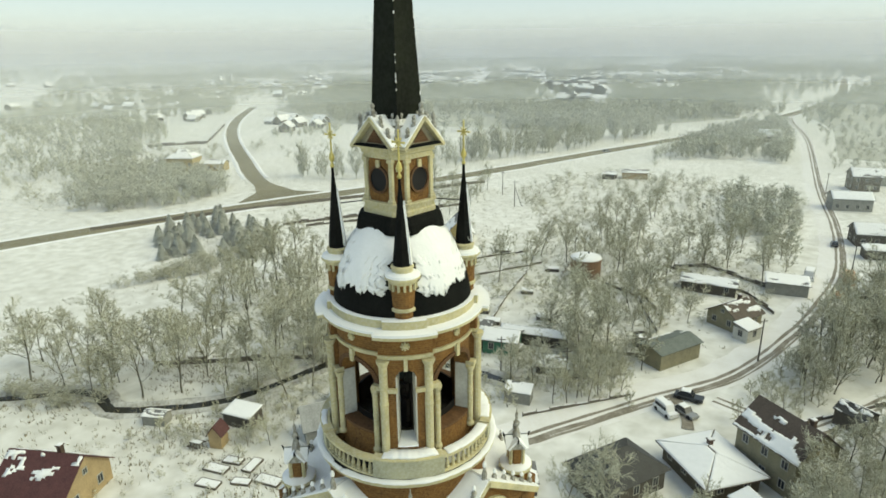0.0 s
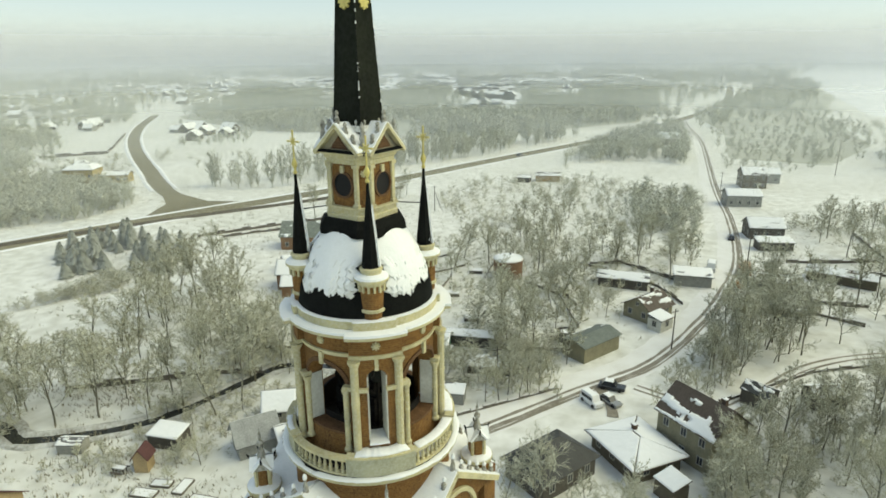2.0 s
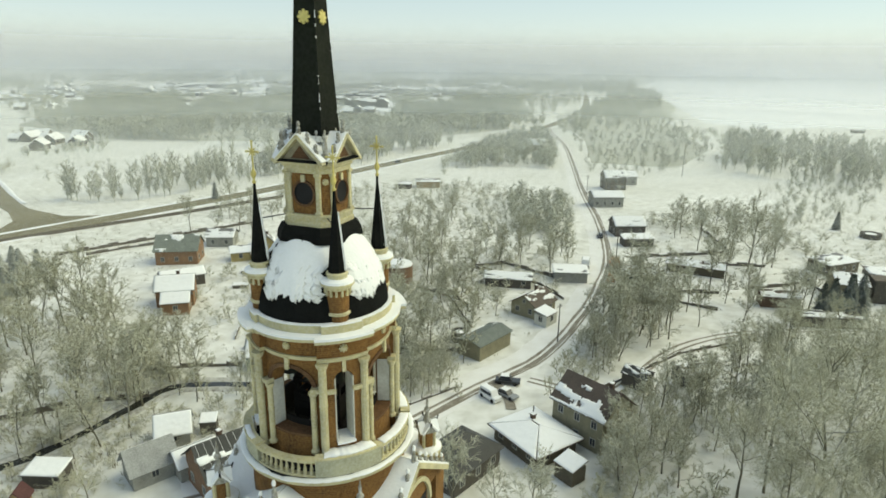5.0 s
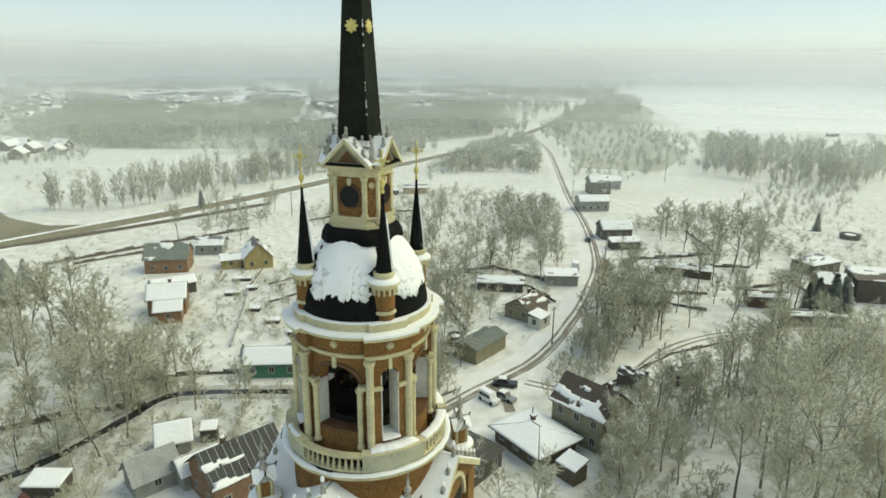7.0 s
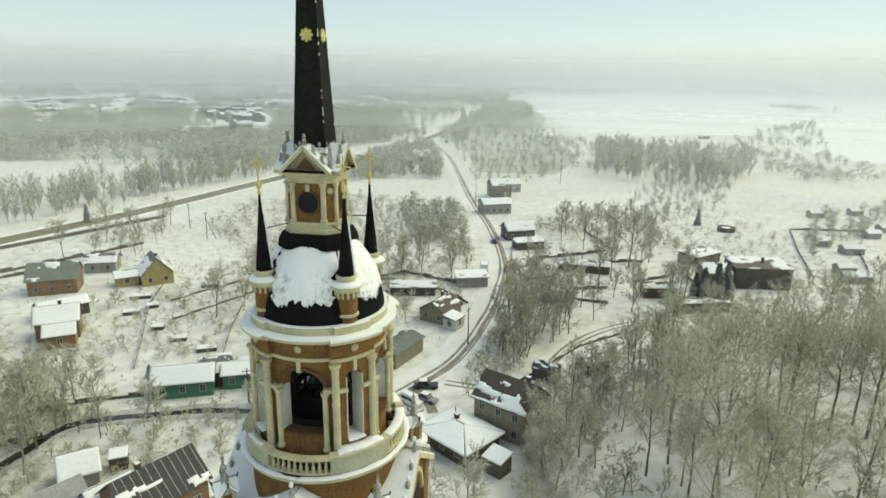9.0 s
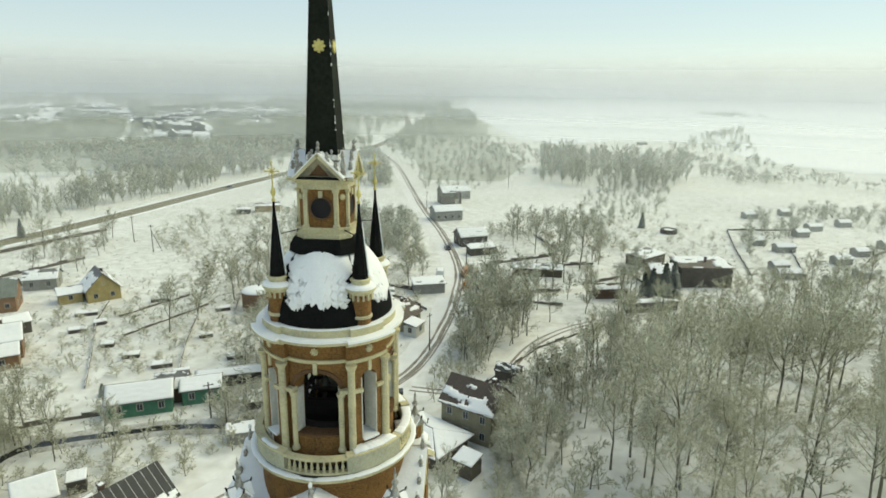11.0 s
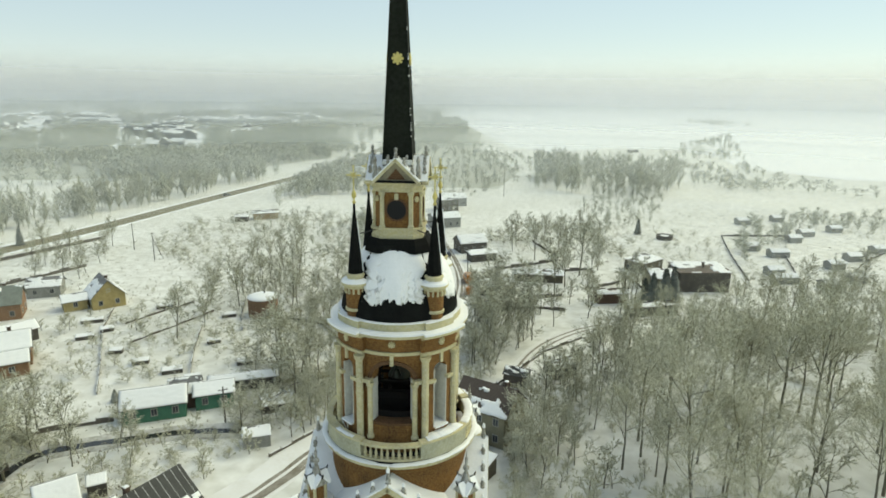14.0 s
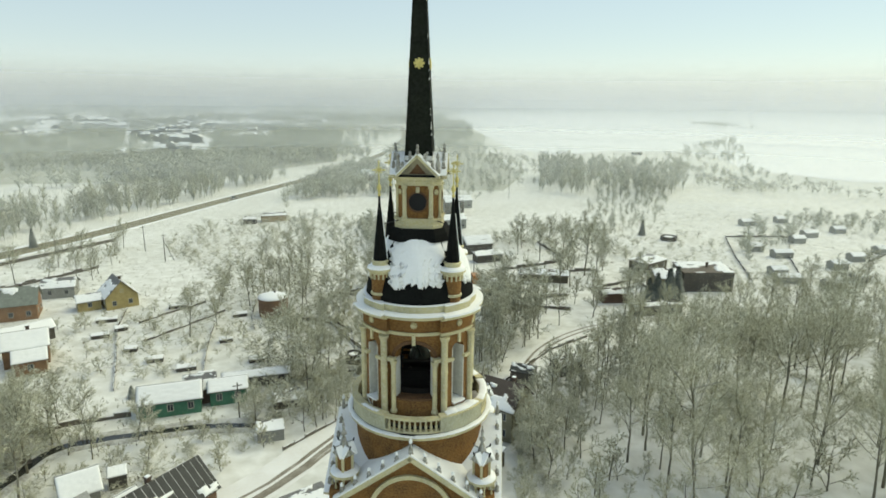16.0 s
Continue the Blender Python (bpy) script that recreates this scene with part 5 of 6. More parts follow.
open_tank(78, 205, 3.0, 1.6)


# ---------------------------------------------------------------- fences, poles, vehicles
def fence(label, pts, h=1.3, mat="fence_wood", step=2.6, name="fence"):
    h *= .78
    T = thing(name, label, "fence", at=pose(pts[0][0], pts[0][1], 0))
    o = Vector((pts[0][0], pts[0][1], 0))
    panel = None
    for a, b in zip(pts, pts[1:]):
        a, b = Vector((*a, 0)) - o, Vector((*b, 0)) - o
        n = max(1, round((b - a).length / step))
        ang = math.degrees(math.atan2(b.y - a.y, b.x - a.x))
        w = (b - a).length / n
        for i in range(n):
            m = Matrix.Translation(a + (b - a) * i / n) @ pose(0, 0, 0, 0, 0, ang)
            Kit().box(-.06, .06, -.06, .06, -.1, h + .1, m).make("post", M[mat], T)
            k = Kit().box(.06, w - .06, -.03, .03, .05, h * (.8 + .22 * math.sin(i * 2.1 + len(pts))), m)
            k.make("panel", M[mat], T)
            Kit().box(.05, w - .05, -.05, .05, h * (.8 + .22 * math.sin(i * 2.1 + len(pts))) - .01, h * (.8 + .22 * math.sin(i * 2.1 + len(pts))) + .07, m).make("snow_line", M["snow"], T)


fence("tall dark board fence across the meadow", [(-83, 25), (-74.5, 33), (-66, 41.5), (-60, 45.5)], 1.8)
fence("wooden garden fence along a path", [(-83, 112), (-78, 99), (-72, 88), (-68, 81), (-61, 68)], 1.0)
fence("wooden garden fence between plots", [(-57, 103), (-52.5, 88), (-48, 76), (-44, 71)], 1.1)
fence("low fence round a cleared white plot", [(-74.5, 102), (-70, 111), (-65.5, 118)], .8)
fence("low fence round a cleared white plot", [(-67.5, 91), (-61.5, 104), (-58, 112)], .8)
fence("low plank fence by the green house", [(-67, 52), (-60, 56.5), (-53, 59.5)], 1.3)
fence("grey fence round a snowy plot", [(-53.5, 121), (-50, 108), (-46.5, 100)], 1.0)
fence("dark fence behind the garage", [(-44, 72), (-33, 74.5), (-24, 77), (-19, 79)], 1.3)
fence("dark garden fence up to the round tank", [(-39, 108), (-30, 105), (-24, 96), (-20, 90)], 1.3)
fence("board fence between the yards", [(-33, 128), (-21, 125), (-12, 121), (-5, 113)], 1.4)
fence("plank fence by the bend of the street", [(5, 122), (14, 117), (20, 121), (28, 119)], 1.2)
fence("long dark fence across the field", [(18, 153), (30, 155), (42, 158)], 1.5)
fence("fence of the allotments", [(55, 128), (52, 142), (50, 155)], 1.1)
fence("allotment fence under snow", [(86, 150), (93, 180), (102, 212), (128, 214)], 1.2)
fence("allotment fence under snow", [(101, 150), (112, 182), (128, 214)], 1.2)
fence("allotment fence under snow", [(112, 148), (135, 176), (158, 196)], 1.2)
fence("rail fence at the edge of the wood", [(5, 70), (12, 81), (20, 93), (29, 101)], 1.0)
fence("street railing of thin rails", [(-25, 51), (-19, 60), (-15, 66)], .8, step=2)
fence("fence behind the orange cottage", [(-120, 118), (-128, 108), (-133, 98)], 1.3)
fence("dark board fence between the street yards", [(12, 155.5), (22, 161), (32.5, 168)], 1.6)
fence("dark leaning fence in the snowy field", [(27, 195), (30, 184), (33.6, 172)], 1.5)
fence("long dark fence behind the bend", [(17, 127.7), (23, 129), (29, 131)], 1.7)
fence("dark fence below the street thicket", [(-31, 129.4), (-24, 134), (-17, 131), (-8, 127)], 1.4)
fence("dark fence of a yard by the tank", [(-35, 112), (-29, 106), (-24, 100)], 1.4)
fence("dark fence of a snowy yard", [(36, 137), (45, 143), (52, 150)], 1.3)
fence("tall dark wall along the field beside the side road", [(-342, 152), (-335, 165), (-326, 180), (-350, 199), (-400, 238)], 2.6, step=6)
fence("dark boundary wall of a yard below the highway", [(-140, 95), (-128, 118), (-118, 136), (-112, 148)], 1.6)


def pole(x, y, h=8.0, rot=0.0, brace=False):
    T = thing("utility_pole", "wooden utility pole with a crossarm", "pole", "utility poles", at=pose(x, y, 0, 0, 0, rot))
    Kit().lathe([(.14, -.2), (.09, h)], 8).make("post", M["wall_dark"], T)
    Kit().box(-.75, .75, -.05, .05, h - .6, h - .48).make("crossarm", M["wall_dark"], T)
    for q in (-.6, 0, .6):
        Kit().lathe([(.05, h - .5), (.06, h - .4), (.03, h - .3)], 6, Matrix.Translation((q, 0, 0))).make("insulator", M["trim_white"], T)
    if brace:
        Kit().tube([(.1, 0, h * .75), (2.6, 0, 0)], [.08, .1], 6).make("brace", M["wall_dark"], T)


for px, py, ph, pr, pb in ((-96, 158, 9, 30, True), (-109, 170, 9, 30, False), (-2.5, 90, 8, 60, False), (-24, 62, 7, 50, False), (22, 300, 16, 0, False), (45.5, 128, 9, 10, False), (3.5, 150, 8, 0, False), (-16, 240, 8, 10, False), (-35, 60, 6.5, 30, False), (-58, 330, 8, 20, False)):
    pole(px, py, ph, pr, pb)


def vehicle(label, x, y, rot, L, W, H, paint, van=False, snow=True, name="car"):
    T = thing(name, label, "van" if van else "car", at=pose(x, y, .02, 0, 0, rot))
    l, w = L / 2, W / 2
    k = Kit()
    hb = .52 * H
    ring = lambda e, f0, f1, z: [(-l * f0 + e, -w + e, z), (l * f1 - e, -w + e, z), (l * f1, -w * .8, z), (l * f1, w * .8, z), (l * f1 - e, w - e, z), (-l * f0 + e, w - e, z), (-l * f0, w * .8, z), (-l * f0, -w * .8, z)]
    k.loft([ring(.05, .98, .98, .25), ring(.02, 1, 1, .45), ring(.03, 1, 1, hb - .08), ring(.12, .97, .97, hb)])
    body = k.make("body", M[paint], T)
    c = Kit()
    f0, f1 = (.95, .62) if van else (.82, .38)
    g0, g1 = (.9, .4) if van else (.58, .12)
    c.loft([ring(.1, f0, f1, hb - .02), ring(.2, g0, g1, H - .05), ring(.3, g0 - .03, g1 - .03, H)])
    c.make("cabin", M["glass"] if not van else M[paint], T)
    if van:
        for q in (-1, 1):
            Kit().box(-l * .8, l * .42, q * (w - .11) - .03, q * (w - .11) + .03, hb + .05, H - .3).make("side_window", M["glass"], T)
    for px in (-.62, .62):
        for q in (-1, 1):
            t = Kit().lathe([(.2, -.1), (.31, -.1), (.33, -.04), (.33, .04), (.31, .1), (.2, .1)], 16, pose(px * l, q * (w - .08), .33, 90, 0, 0)).make("tyre", M["rubber"], T)
            Kit().lathe([(.19, -.105), (.19, .105)], 10, pose(px * l, q * (w - .08), .33, 90, 0, 0)).make("rim", M["iron"], t)
    for q in (-1, 1):
        Kit().box(l - .06, l + .01, q * w * .7 - .14, q * w * .7 + .14, hb * .72, hb * .9).make("headlight", M["trim_white"], T)
        Kit().box(-l - .01, -l + .06, q * w * .75 - .1, q * w * .75 + .1, hb * .7, hb * .95).make("tail_light", M["roof_red"], T)
    if snow:
        Kit().loft([ring(.24, g0 - .02, g1 - .02, H - .01), ring(.3, g0 - .05, g1 - .05, H + .08)]).make("roof_snow", M["snow"], T)


vehicle("white minivan with snow on its roof", -9.0, 64.7, -32, 3.9, 1.7, 1.75, "paint_white", True, name="van")
vehicle("dark estate car parked with a snowy roof", -7.6, 70.6, 8, 4.2, 1.7, 1.5, "paint_dark")
vehicle("small grey car half buried under snow", -6.6, 66.2, -25, 3.8, 1.6, 1.3, "paint_grey")
vehicle("dark car driving up the village street", -3.2, 172, 100, 4.2, 1.7, 1.4, "paint_dark", False, False)
vehicle("white lorry standing at the bend", -3.6, 140, 95, 5.5, 2.2, 2.6, "paint_white", True, name="lorry")
vehicle("orange road lorry at the bend of the street", 3.8, 142.5, 100, 6.0, 2.3, 2.6, "paint_orange", True, False, name="lorry")
vehicle("orange tractor beside the street", 4.2, 131, 80, 3.6, 1.9, 2.2, "paint_orange", True, False, name="tractor")
vehicle("pale car on the highway", -122, 285, 75, 4.3, 1.8, 1.5, "paint_grey", False, False)

# garden table
T = thing("garden_table", "weathered wooden garden table with benches in snow", "table", at=pose(-56, 17.2, 0, 0, 0, 20))
Kit().box(-.9, .9, -.4, .4, .7, .78).make("tabletop", M["wall_dark"], T)
for q in (-1, 1):
    for s in (-1, 1):
        Kit().box(q * .75 - .05, q * .75 + .05, s * .3 - .05, s * .3 + .05, 0, .7).make("leg", M["wall_dark"], T)
    Kit().box(-.9, .9, q * .8 - .14, q * .8 + .14, .4, .46).make("bench", M["wall_dark"], T)
Kit().box(-.85, .85, -.36, .36, .78, .9, b=.06).make("snow", M["snow"], T)


def cold_frame(x, y, rot, L, W):
    T = thing("cold_frame", "low timber cold frame filled with snow in the yard", "cold frame", "cold frames", at=pose(x, y, 0, 0, 0, rot))
    for q in (-1, 1):
        Kit().box(-L / 2, L / 2, q * W / 2 - .05, q * W / 2 + .05, 0, .28).make("side_board", M["fence_wood"], T)
        Kit().box(q * L / 2 - .05, q * L / 2 + .05, -W / 2 + .05, W / 2 - .05, 0, .28).make("end_board", M["fence_wood"], T)
    Kit().box(-L / 2 + .05, L / 2 - .05, -W / 2 + .05, W / 2 - .05, 0, .3, b=.05).make("snow", M["snow"], T)


for fx, fy, fr, fl, fw in ((-49.5, 16.2, 20, 3.2, 1.5), (-49.2, 18.5, 24, 2.6, 1.3), (-46.4, 19.5, 110, 2.8, 1.4), (-42.2, 19.0, 18, 3.4, 1.6), (-44.7, 16.7, 30, 2.4, 1.2), (-47.6, 13.9, 22, 3.0, 1.4)):
    cold_frame(fx, fy, fr, fl, fw)


# far village: three kinds of cottage, repeated
def far_cottage(L, D, H, R, wall):
    T = thing("cottage", "small distant cottage with a snow-covered roof", "cottage", "far village cottages", at=pose(0, -900, 0))
    l, d = L / 2, D / 2
    base = [(-l, -d), (l, -d), (l, d), (-l, d)]
    Kit().add([(a, b, 0) for a, b in base] + [(a, b, H) for a, b in base] + [(-l, 0, H + R), (l, 0, H + R)],
              [(0, 1, 5, 4), (2, 3, 7, 6), (1, 2, 6, 9, 5), (3, 0, 4, 8, 7)]).make("wall", M[wall], T)
    for q in (-1, 1):
        e = [(-l - .4, q * (d + .4), H - .3), (l + .4, q * (d + .4), H - .3), (l + .4, 0, H + R + .1), (-l - .4, 0, H + R + .1)]
        v = e + [(a, b, c + .35) for a, b, c in e]
        f = [(4, 5, 6, 7), (3, 2, 1, 0), (0, 1, 5, 4), (1, 2, 6, 5), (3, 0, 4, 7)]
        Kit().add(v, f if q < 0 else [z[::-1] for z in f]).make("roof_snow", M["snow"], T)
    Kit().box(-.3, .3, .5, 1.1, H, H + R + .9).make("chimney", M["chimney"], T)
    for q in (-1, 1):
        Kit().box(q * l * .4 - .5, q * l * .4 + .5, -d - .05, -d + .05, H * .4, H * .8).make("window", M["glass"], T)
    return T


rv = random.Random(12)
kinds = [far_cottage(9, 7, 3, 2.6, "wall_dark"), far_cottage(11, 8, 3.4, 3, "wall_brown"), far_cottage(7, 6, 2.6, 2.2, "wall_grey")]
first = set()
def village(n, x0, x1, y0, y1, lean=0.0):
    for i in range(n):
        k = rv.randrange(3)
        x, y = rv.uniform(x0, x1), rv.uniform(y0, y1)
        if any(abs(x + lean * (y - y0) - q.x) < 13 and abs(y - q.y) < 13 for q in CURVE + HIGH + STREET):
            continue
        m = pose(x + lean * (y - y0), y, 0, 0, 0, rv.choice((20, 110)) + rv.uniform(-15, 15))
        if k not in first:
            first.add(k)
            kinds[k].matrix_basis = m
        else:
            copy_thing(kinds[k], m)
village(11, -390, -332, 238, 300)
village(95, -1250, -480, 340, 950)
village(70, -800, -330, 800, 1450)
village(30, -720, -430, 150, 360)
village(5, -46, -28, 310, 420, -.3)
for cl in CLEARINGS[6::2]:
    cx, cy = sum(p[0] for p in cl) / 4, sum(p[1] for p in cl) / 4
    village(4, cx - 28, cx + 28, cy - 22, cy + 30)
for i, (hx, hy, hl) in enumerate(((-430, 1500, 90), (-330, 1620, 120), (-300, 1480, 70), (-210, 1700, 110), (-560, 1750, 120), (-140, 1560, 60))):
    T = thing("hall", "long low industrial hall with a white roof", "hall", "far halls", at=pose(hx, hy, 0, 0, 0, 8))
    Kit().box(-hl / 2, hl / 2, -10, 10, 0, 6).make("wall", M["wall_grey"], T)
    Kit().add([(-hl / 2 - 1, -11, 6), (hl / 2 + 1, -11, 6), (hl / 2 + 1, 0, 8.5), (-hl / 2 - 1, 0, 8.5), (hl / 2 + 1, 11, 6), (-hl / 2 - 1, 11, 6)], [(0, 1, 2, 3), (3, 2, 4, 5), (0, 3, 5), (1, 4, 2)]).make("roof_snow", M["snow"], T)


# ---------------------------------------------------------------- trees
def grow_tree(seed, H, limbs, subs, subsubs, twigs, tw, lean=.05, spread=1.0, low=.3):
    """A bare frosted tree: one mesh of trunk and limbs, one of branches and twigs."""
    rnd = random.Random(seed)
    trunk, cv, cf = Kit(), [], []
    def spike(p, q, w):
        d = (q - p)
        a = d.orthogonal().normalized()
        a = Matrix.Rotation(rnd.uniform(0, 6.28), 3, d.normalized()) @ a
        b = d.normalized().cross(a)
        n = len(cv)
        for k in range(3):
            t = 2.094 * k
            cv.append(p + w * (a * math.cos(t) + b * math.sin(t)))
        cv.append(q)
        cf.extend(((n, n + 1, n + 3), (n + 1, n + 2, n + 3), (n + 2, n, n + 3)))
    def turn(d, ang, about):
        side = d.orthogonal().normalized()
        side = Matrix.Rotation(about, 3, d) @ side
        return (Matrix.Rotation(ang, 3, side) @ d).normalized()
    pts, rad = [], []
    p, d = Vector((0, 0, -.2)), Vector((rnd.uniform(-lean, lean), rnd.uniform(-lean, lean), 1)).normalized()
    n = 7
    for i in range(n + 1):
        pts.append(p.copy())
        rad.append(.0125 * H * (1 - .82 * i / n) + .012)
        d = (d + Vector((rnd.uniform(-.1, .1), rnd.uniform(-.1, .1), .05))).normalized()
        p = p + d * H * .8 / n
    trunk.tube(pts, rad, 7)
    for li in range(limbs):
        f = low + (1 - low) * (li + rnd.random() * .6) / limbs
        f = min(f, .98)
        i = f * n
        a = int(i)
        base = pts[a].lerp(pts[min(a + 1, n)], i - a)
        d0 = turn(Vector((0, 0, 1)), rnd.uniform(.45, .95) * spread * (1.15 - .5 * f), li * 2.4 + rnd.uniform(-.5, .5))
        L = H * (.54 - .27 * f) * rnd.uniform(.8, 1.2)
        q, dd, lp = base.copy(), d0, []
        for k in range(4):
            lp.append(q.copy())
            dd = (dd + Vector((rnd.uniform(-.18, .18), rnd.uniform(-.18, .18), .16))).normalized()
            q = q + dd * L / 3
        r0 = .0062 * H * (1.1 - .6 * f)
        trunk.tube(lp, [r0, r0 * .7, r0 * .45, r0 * .2], 5)
        for si in range(subs):
            t = .25 + .75 * (si + rnd.random()) / subs
            k = min(int(t * 3), 2)
            sb = lp[k].lerp(lp[k + 1], t * 3 - k)
            sd = turn((lp[k + 1] - lp[k]).normalized(), rnd.uniform(.5, 1.0), rnd.uniform(0, 6.28))
            sd = (sd + Vector((0, 0, .25))).normalized()
            sl = L * rnd.uniform(.35, .6) * (1.15 - .5 * t)
            se = sb + sd * sl
            spike(sb, se, tw * 1.9)
            for ti in range(subsubs):
                u = .15 + .85 * (ti + rnd.random()) / subsubs
                tb = sb.lerp(se, u)
                td = turn(sd, rnd.uniform(.4, 1.0), rnd.uniform(0, 6.28))
                tl = sl * rnd.uniform(.35, .6)
                te = tb + td * tl
                spike(tb, te, tw * 1.2)
                for wi in range(twigs):
                    v = .1 + .9 * (wi + rnd.random()) / twigs
                    wb = tb.lerp(te, v)
                    wd = turn(td, rnd.uniform(.4, 1.1), rnd.uniform(0, 6.28))
                    sd_ = wd.cross(Vector((rnd.uniform(-1, 1), rnd.uniform(-1, 1), rnd.uniform(-.4, 1)))).normalized() * tw * .9
                    n_ = len(cv)
                    cv.extend((wb - sd_, wb + sd_, wb + wd * tl * rnd.uniform(.4, .9)))
                    cf.append((n_, n_ + 1, n_ + 2))
    return trunk, (cv, cf)


def tree_kind(label, group, *args, crown="twig", cat="tree", name="bare_tree", **kw):
    T = thing(name, label, cat, group, at=pose(0, -800, 0))
    trunk, (cv, cf) = grow_tree(*args, **kw)
    trunk.make("trunk", M["bark"], T)
    mesh_object("crown", cv, cf, M[crown], T)
    return T


NEAR = [tree_kind("tall bare tree with snow-lined limbs and frosted twigs", "trees of the near wood", s, h, nl, 6, 6, 13, .019, low=lo, spread=sp) for s, h, nl, lo, sp in ((1, 15, 11, .4, 1.4), (2, 16, 11, .46, 1.25), (3, 14, 12, .34, 1.5), (4, 15, 16, .42, 1.9))]
MID = [tree_kind("bare broad tree grey with frost", "trees among the houses", s, h, 9, 5, 5, 12, .030, low=lo, spread=sp, name="frosted_tree", crown="mid_twig") for s, h, lo, sp in ((11, 9, .18, 1.25), (12, 11, .3, 1.1), (13, 8, .2, 1.35), (14, 12, .32, .95), (15, 10, .22, 1.15))]
SHRUB = [tree_kind("low leafless shrub dusted with snow", "shrubs", s, h, 8, 4, 3, 11, .026, low=.04, spread=1.25, cat="shrub", name="shrub") for s, h in ((31, 3.2), (32, 2.4), (33, 4.2))]
used = set()
rt = random.Random(77)


def plant(kind, x, y, s=1.0):
    m = pose(x, y, 0, 0, 0, rt.uniform(0, 360)) @ Matrix.Scale(s, 4)
    if kind not in used:
        used.add(kind)
        kind.matrix_basis = m
        return kind
    o = copy_thing(kind, m)
    o.scale = (s, s, s)
    return o


def inside(p, poly):
    r = False
    for (x0, y0), (x1, y1) in zip(poly, poly[1:] + poly[:1]):
        if (y0 > p[1]) != (y1 > p[1]) and p[0] < (x1 - x0) * (p[1] - y0) / (y1 - y0) + x0:
            r = not r
    return r


BUSY = [p for pts, k in ((STREET, 1), (LANE, 1), (HIGH, 1), (CURVE, 1)) for p in pts[::k]]
HOUSES = [o.location.copy() for o in scene.objects if o.parent is None and o.get("category") in ("house", "garage", "annex", "shed", "tank", "van", "car", "summerhouse", "woodshed", "outhouse", "lorry", "hut", "barn", "workshop", "pen", "porch")]
HOUSES += [Vector((-43, 104, 0)), Vector((-41, 98, 0)), Vector((-38.5, 92, 0)), Vector((-44.5, 107, 0)), Vector((-39, 103, 0)), Vector((-41, 100, 0)), Vector((-37, 93, 0)), Vector((-46, 104, 0)), Vector((-42, 111, 0)), Vector((-48, 108, 0)), Vector((-34, 88, 0))]  # open view of the round tank


def wood(kinds_, poly, n, gap, smin=.75, smax=1.2, clear=4.5):
    """Scatters n plants over a polygon of the plan, clear of roads and houses."""
    xs, ys = [p[0] for p in poly], [p[1] for p in poly]
    got = []
    for _ in range(n * 30):
        if len(got) >= n:
            break
        p = Vector((rt.uniform(min(xs), max(xs)), rt.uniform(min(ys), max(ys)), 0))
        if not inside(p, poly) or any((p - q).length < gap for q in got):
            continue
        if any(abs(p.x - q.x) < 5 and abs(p.y - q.y) < 5 and (p - q).length < clear for q in BUSY) or any((p - q).length < clear + 1 for q in HOUSES):
            continue
        got.append(p)
        plant(rt.choice(kinds_), p.x, p.y, rt.uniform(smin, smax))


# the wood on the slope
plant(NEAR[3], 34.6, 47.4, 1.45)
for tx, ty, ts in ((30.5, 49.8, .6), (26.2, 51.3, .9), (30.5, 59.2, 1.15), (50.2, 72.2, 1.2), (54.3, 78.3, 1.15), (55.2, 71.2, .8), (56.2, 68, 1.25), (60.5, 70.2, 1.1), (60.8, 66.5, 1.3), (71.7, 81.8, 1.25), (44.3, 67.2, 1.1), (36.3, 64.8, 1.2), (60.2, 47.3, 1.25), (37.5, 43.4, 1.1), (66, 58, 1.0)):
    plant(rt.choice(NEAR[:3]), tx, ty, ts)
wood(NEAR[:3], [(20, 70), (27, 84), (46, 100), (72, 112), (104, 118), (118, 100), (90, 80), (74, 86), (56, 82), (36, 70)], 46, 5.0, .6, .9, 3)
wood(NEAR[:3], [(24, 40), (30, 62), (50, 84), (90, 84), (96, 60), (70, 36), (44, 32)], 34, 5.2, .75, 1.15, 3)
wood(MID, [(11, 46), (12, 62), (22, 84), (40, 100), (34, 70), (20, 52)], 30, 2.8, .6, 1.0, 2.5)
wood(SHRUB, [(9, 46), (10, 66), (20, 84), (38, 98), (60, 108), (40, 84), (22, 62)], 40, 2.0, .7, 1.4, 2.2)
wood(SHRUB, [(8, 38), (10, 56), (20, 70), (34, 60), (24, 38)], 22, 2.6, .6, 1.1, 2.5)
for tx, ty, ts in ((19.9, 42.8, 2.4), (10.4, 45, 1.8), (14, 46, 1.5), (22.6, 46.6, 2.3), (32, 43, 1.5), (41.3, 46.1, 2.2), (46.6, 44.1, 2.4), (52, 46, 2.2), (48, 52, 1.2), (17, 38, 1.9), (28, 38, 1.6), (40, 38, 2.2)):
    plant(rt.choice(SHRUB), tx, ty, ts)
# below the church and along the stream
wood(MID, [(-12, 34), (2, 36), (8, 44), (-2, 42)], 5, 3.5, .7, .95, 4)
wood(MID, [(-92, 8), (-86, 30), (-66, 50), (-54, 44), (-56, 32), (-70, 20)], 24, 4.2, .8, 1.25, 2.5)
wood(MID, [(-104, 6), (-98, 40), (-90, 56), (-84, 40), (-92, 8)], 12, 5, .8, 1.2, 3)
wood(MID, [(-84, 38), (-78, 52), (-62, 54), (-58, 40)], 9, 5, .8, 1.1, 3)
wood(MID, [(-36, 76), (-20, 66), (-16, 76), (-26, 88), (-36, 86)], 9, 3.5, .8, 1.25, 3)
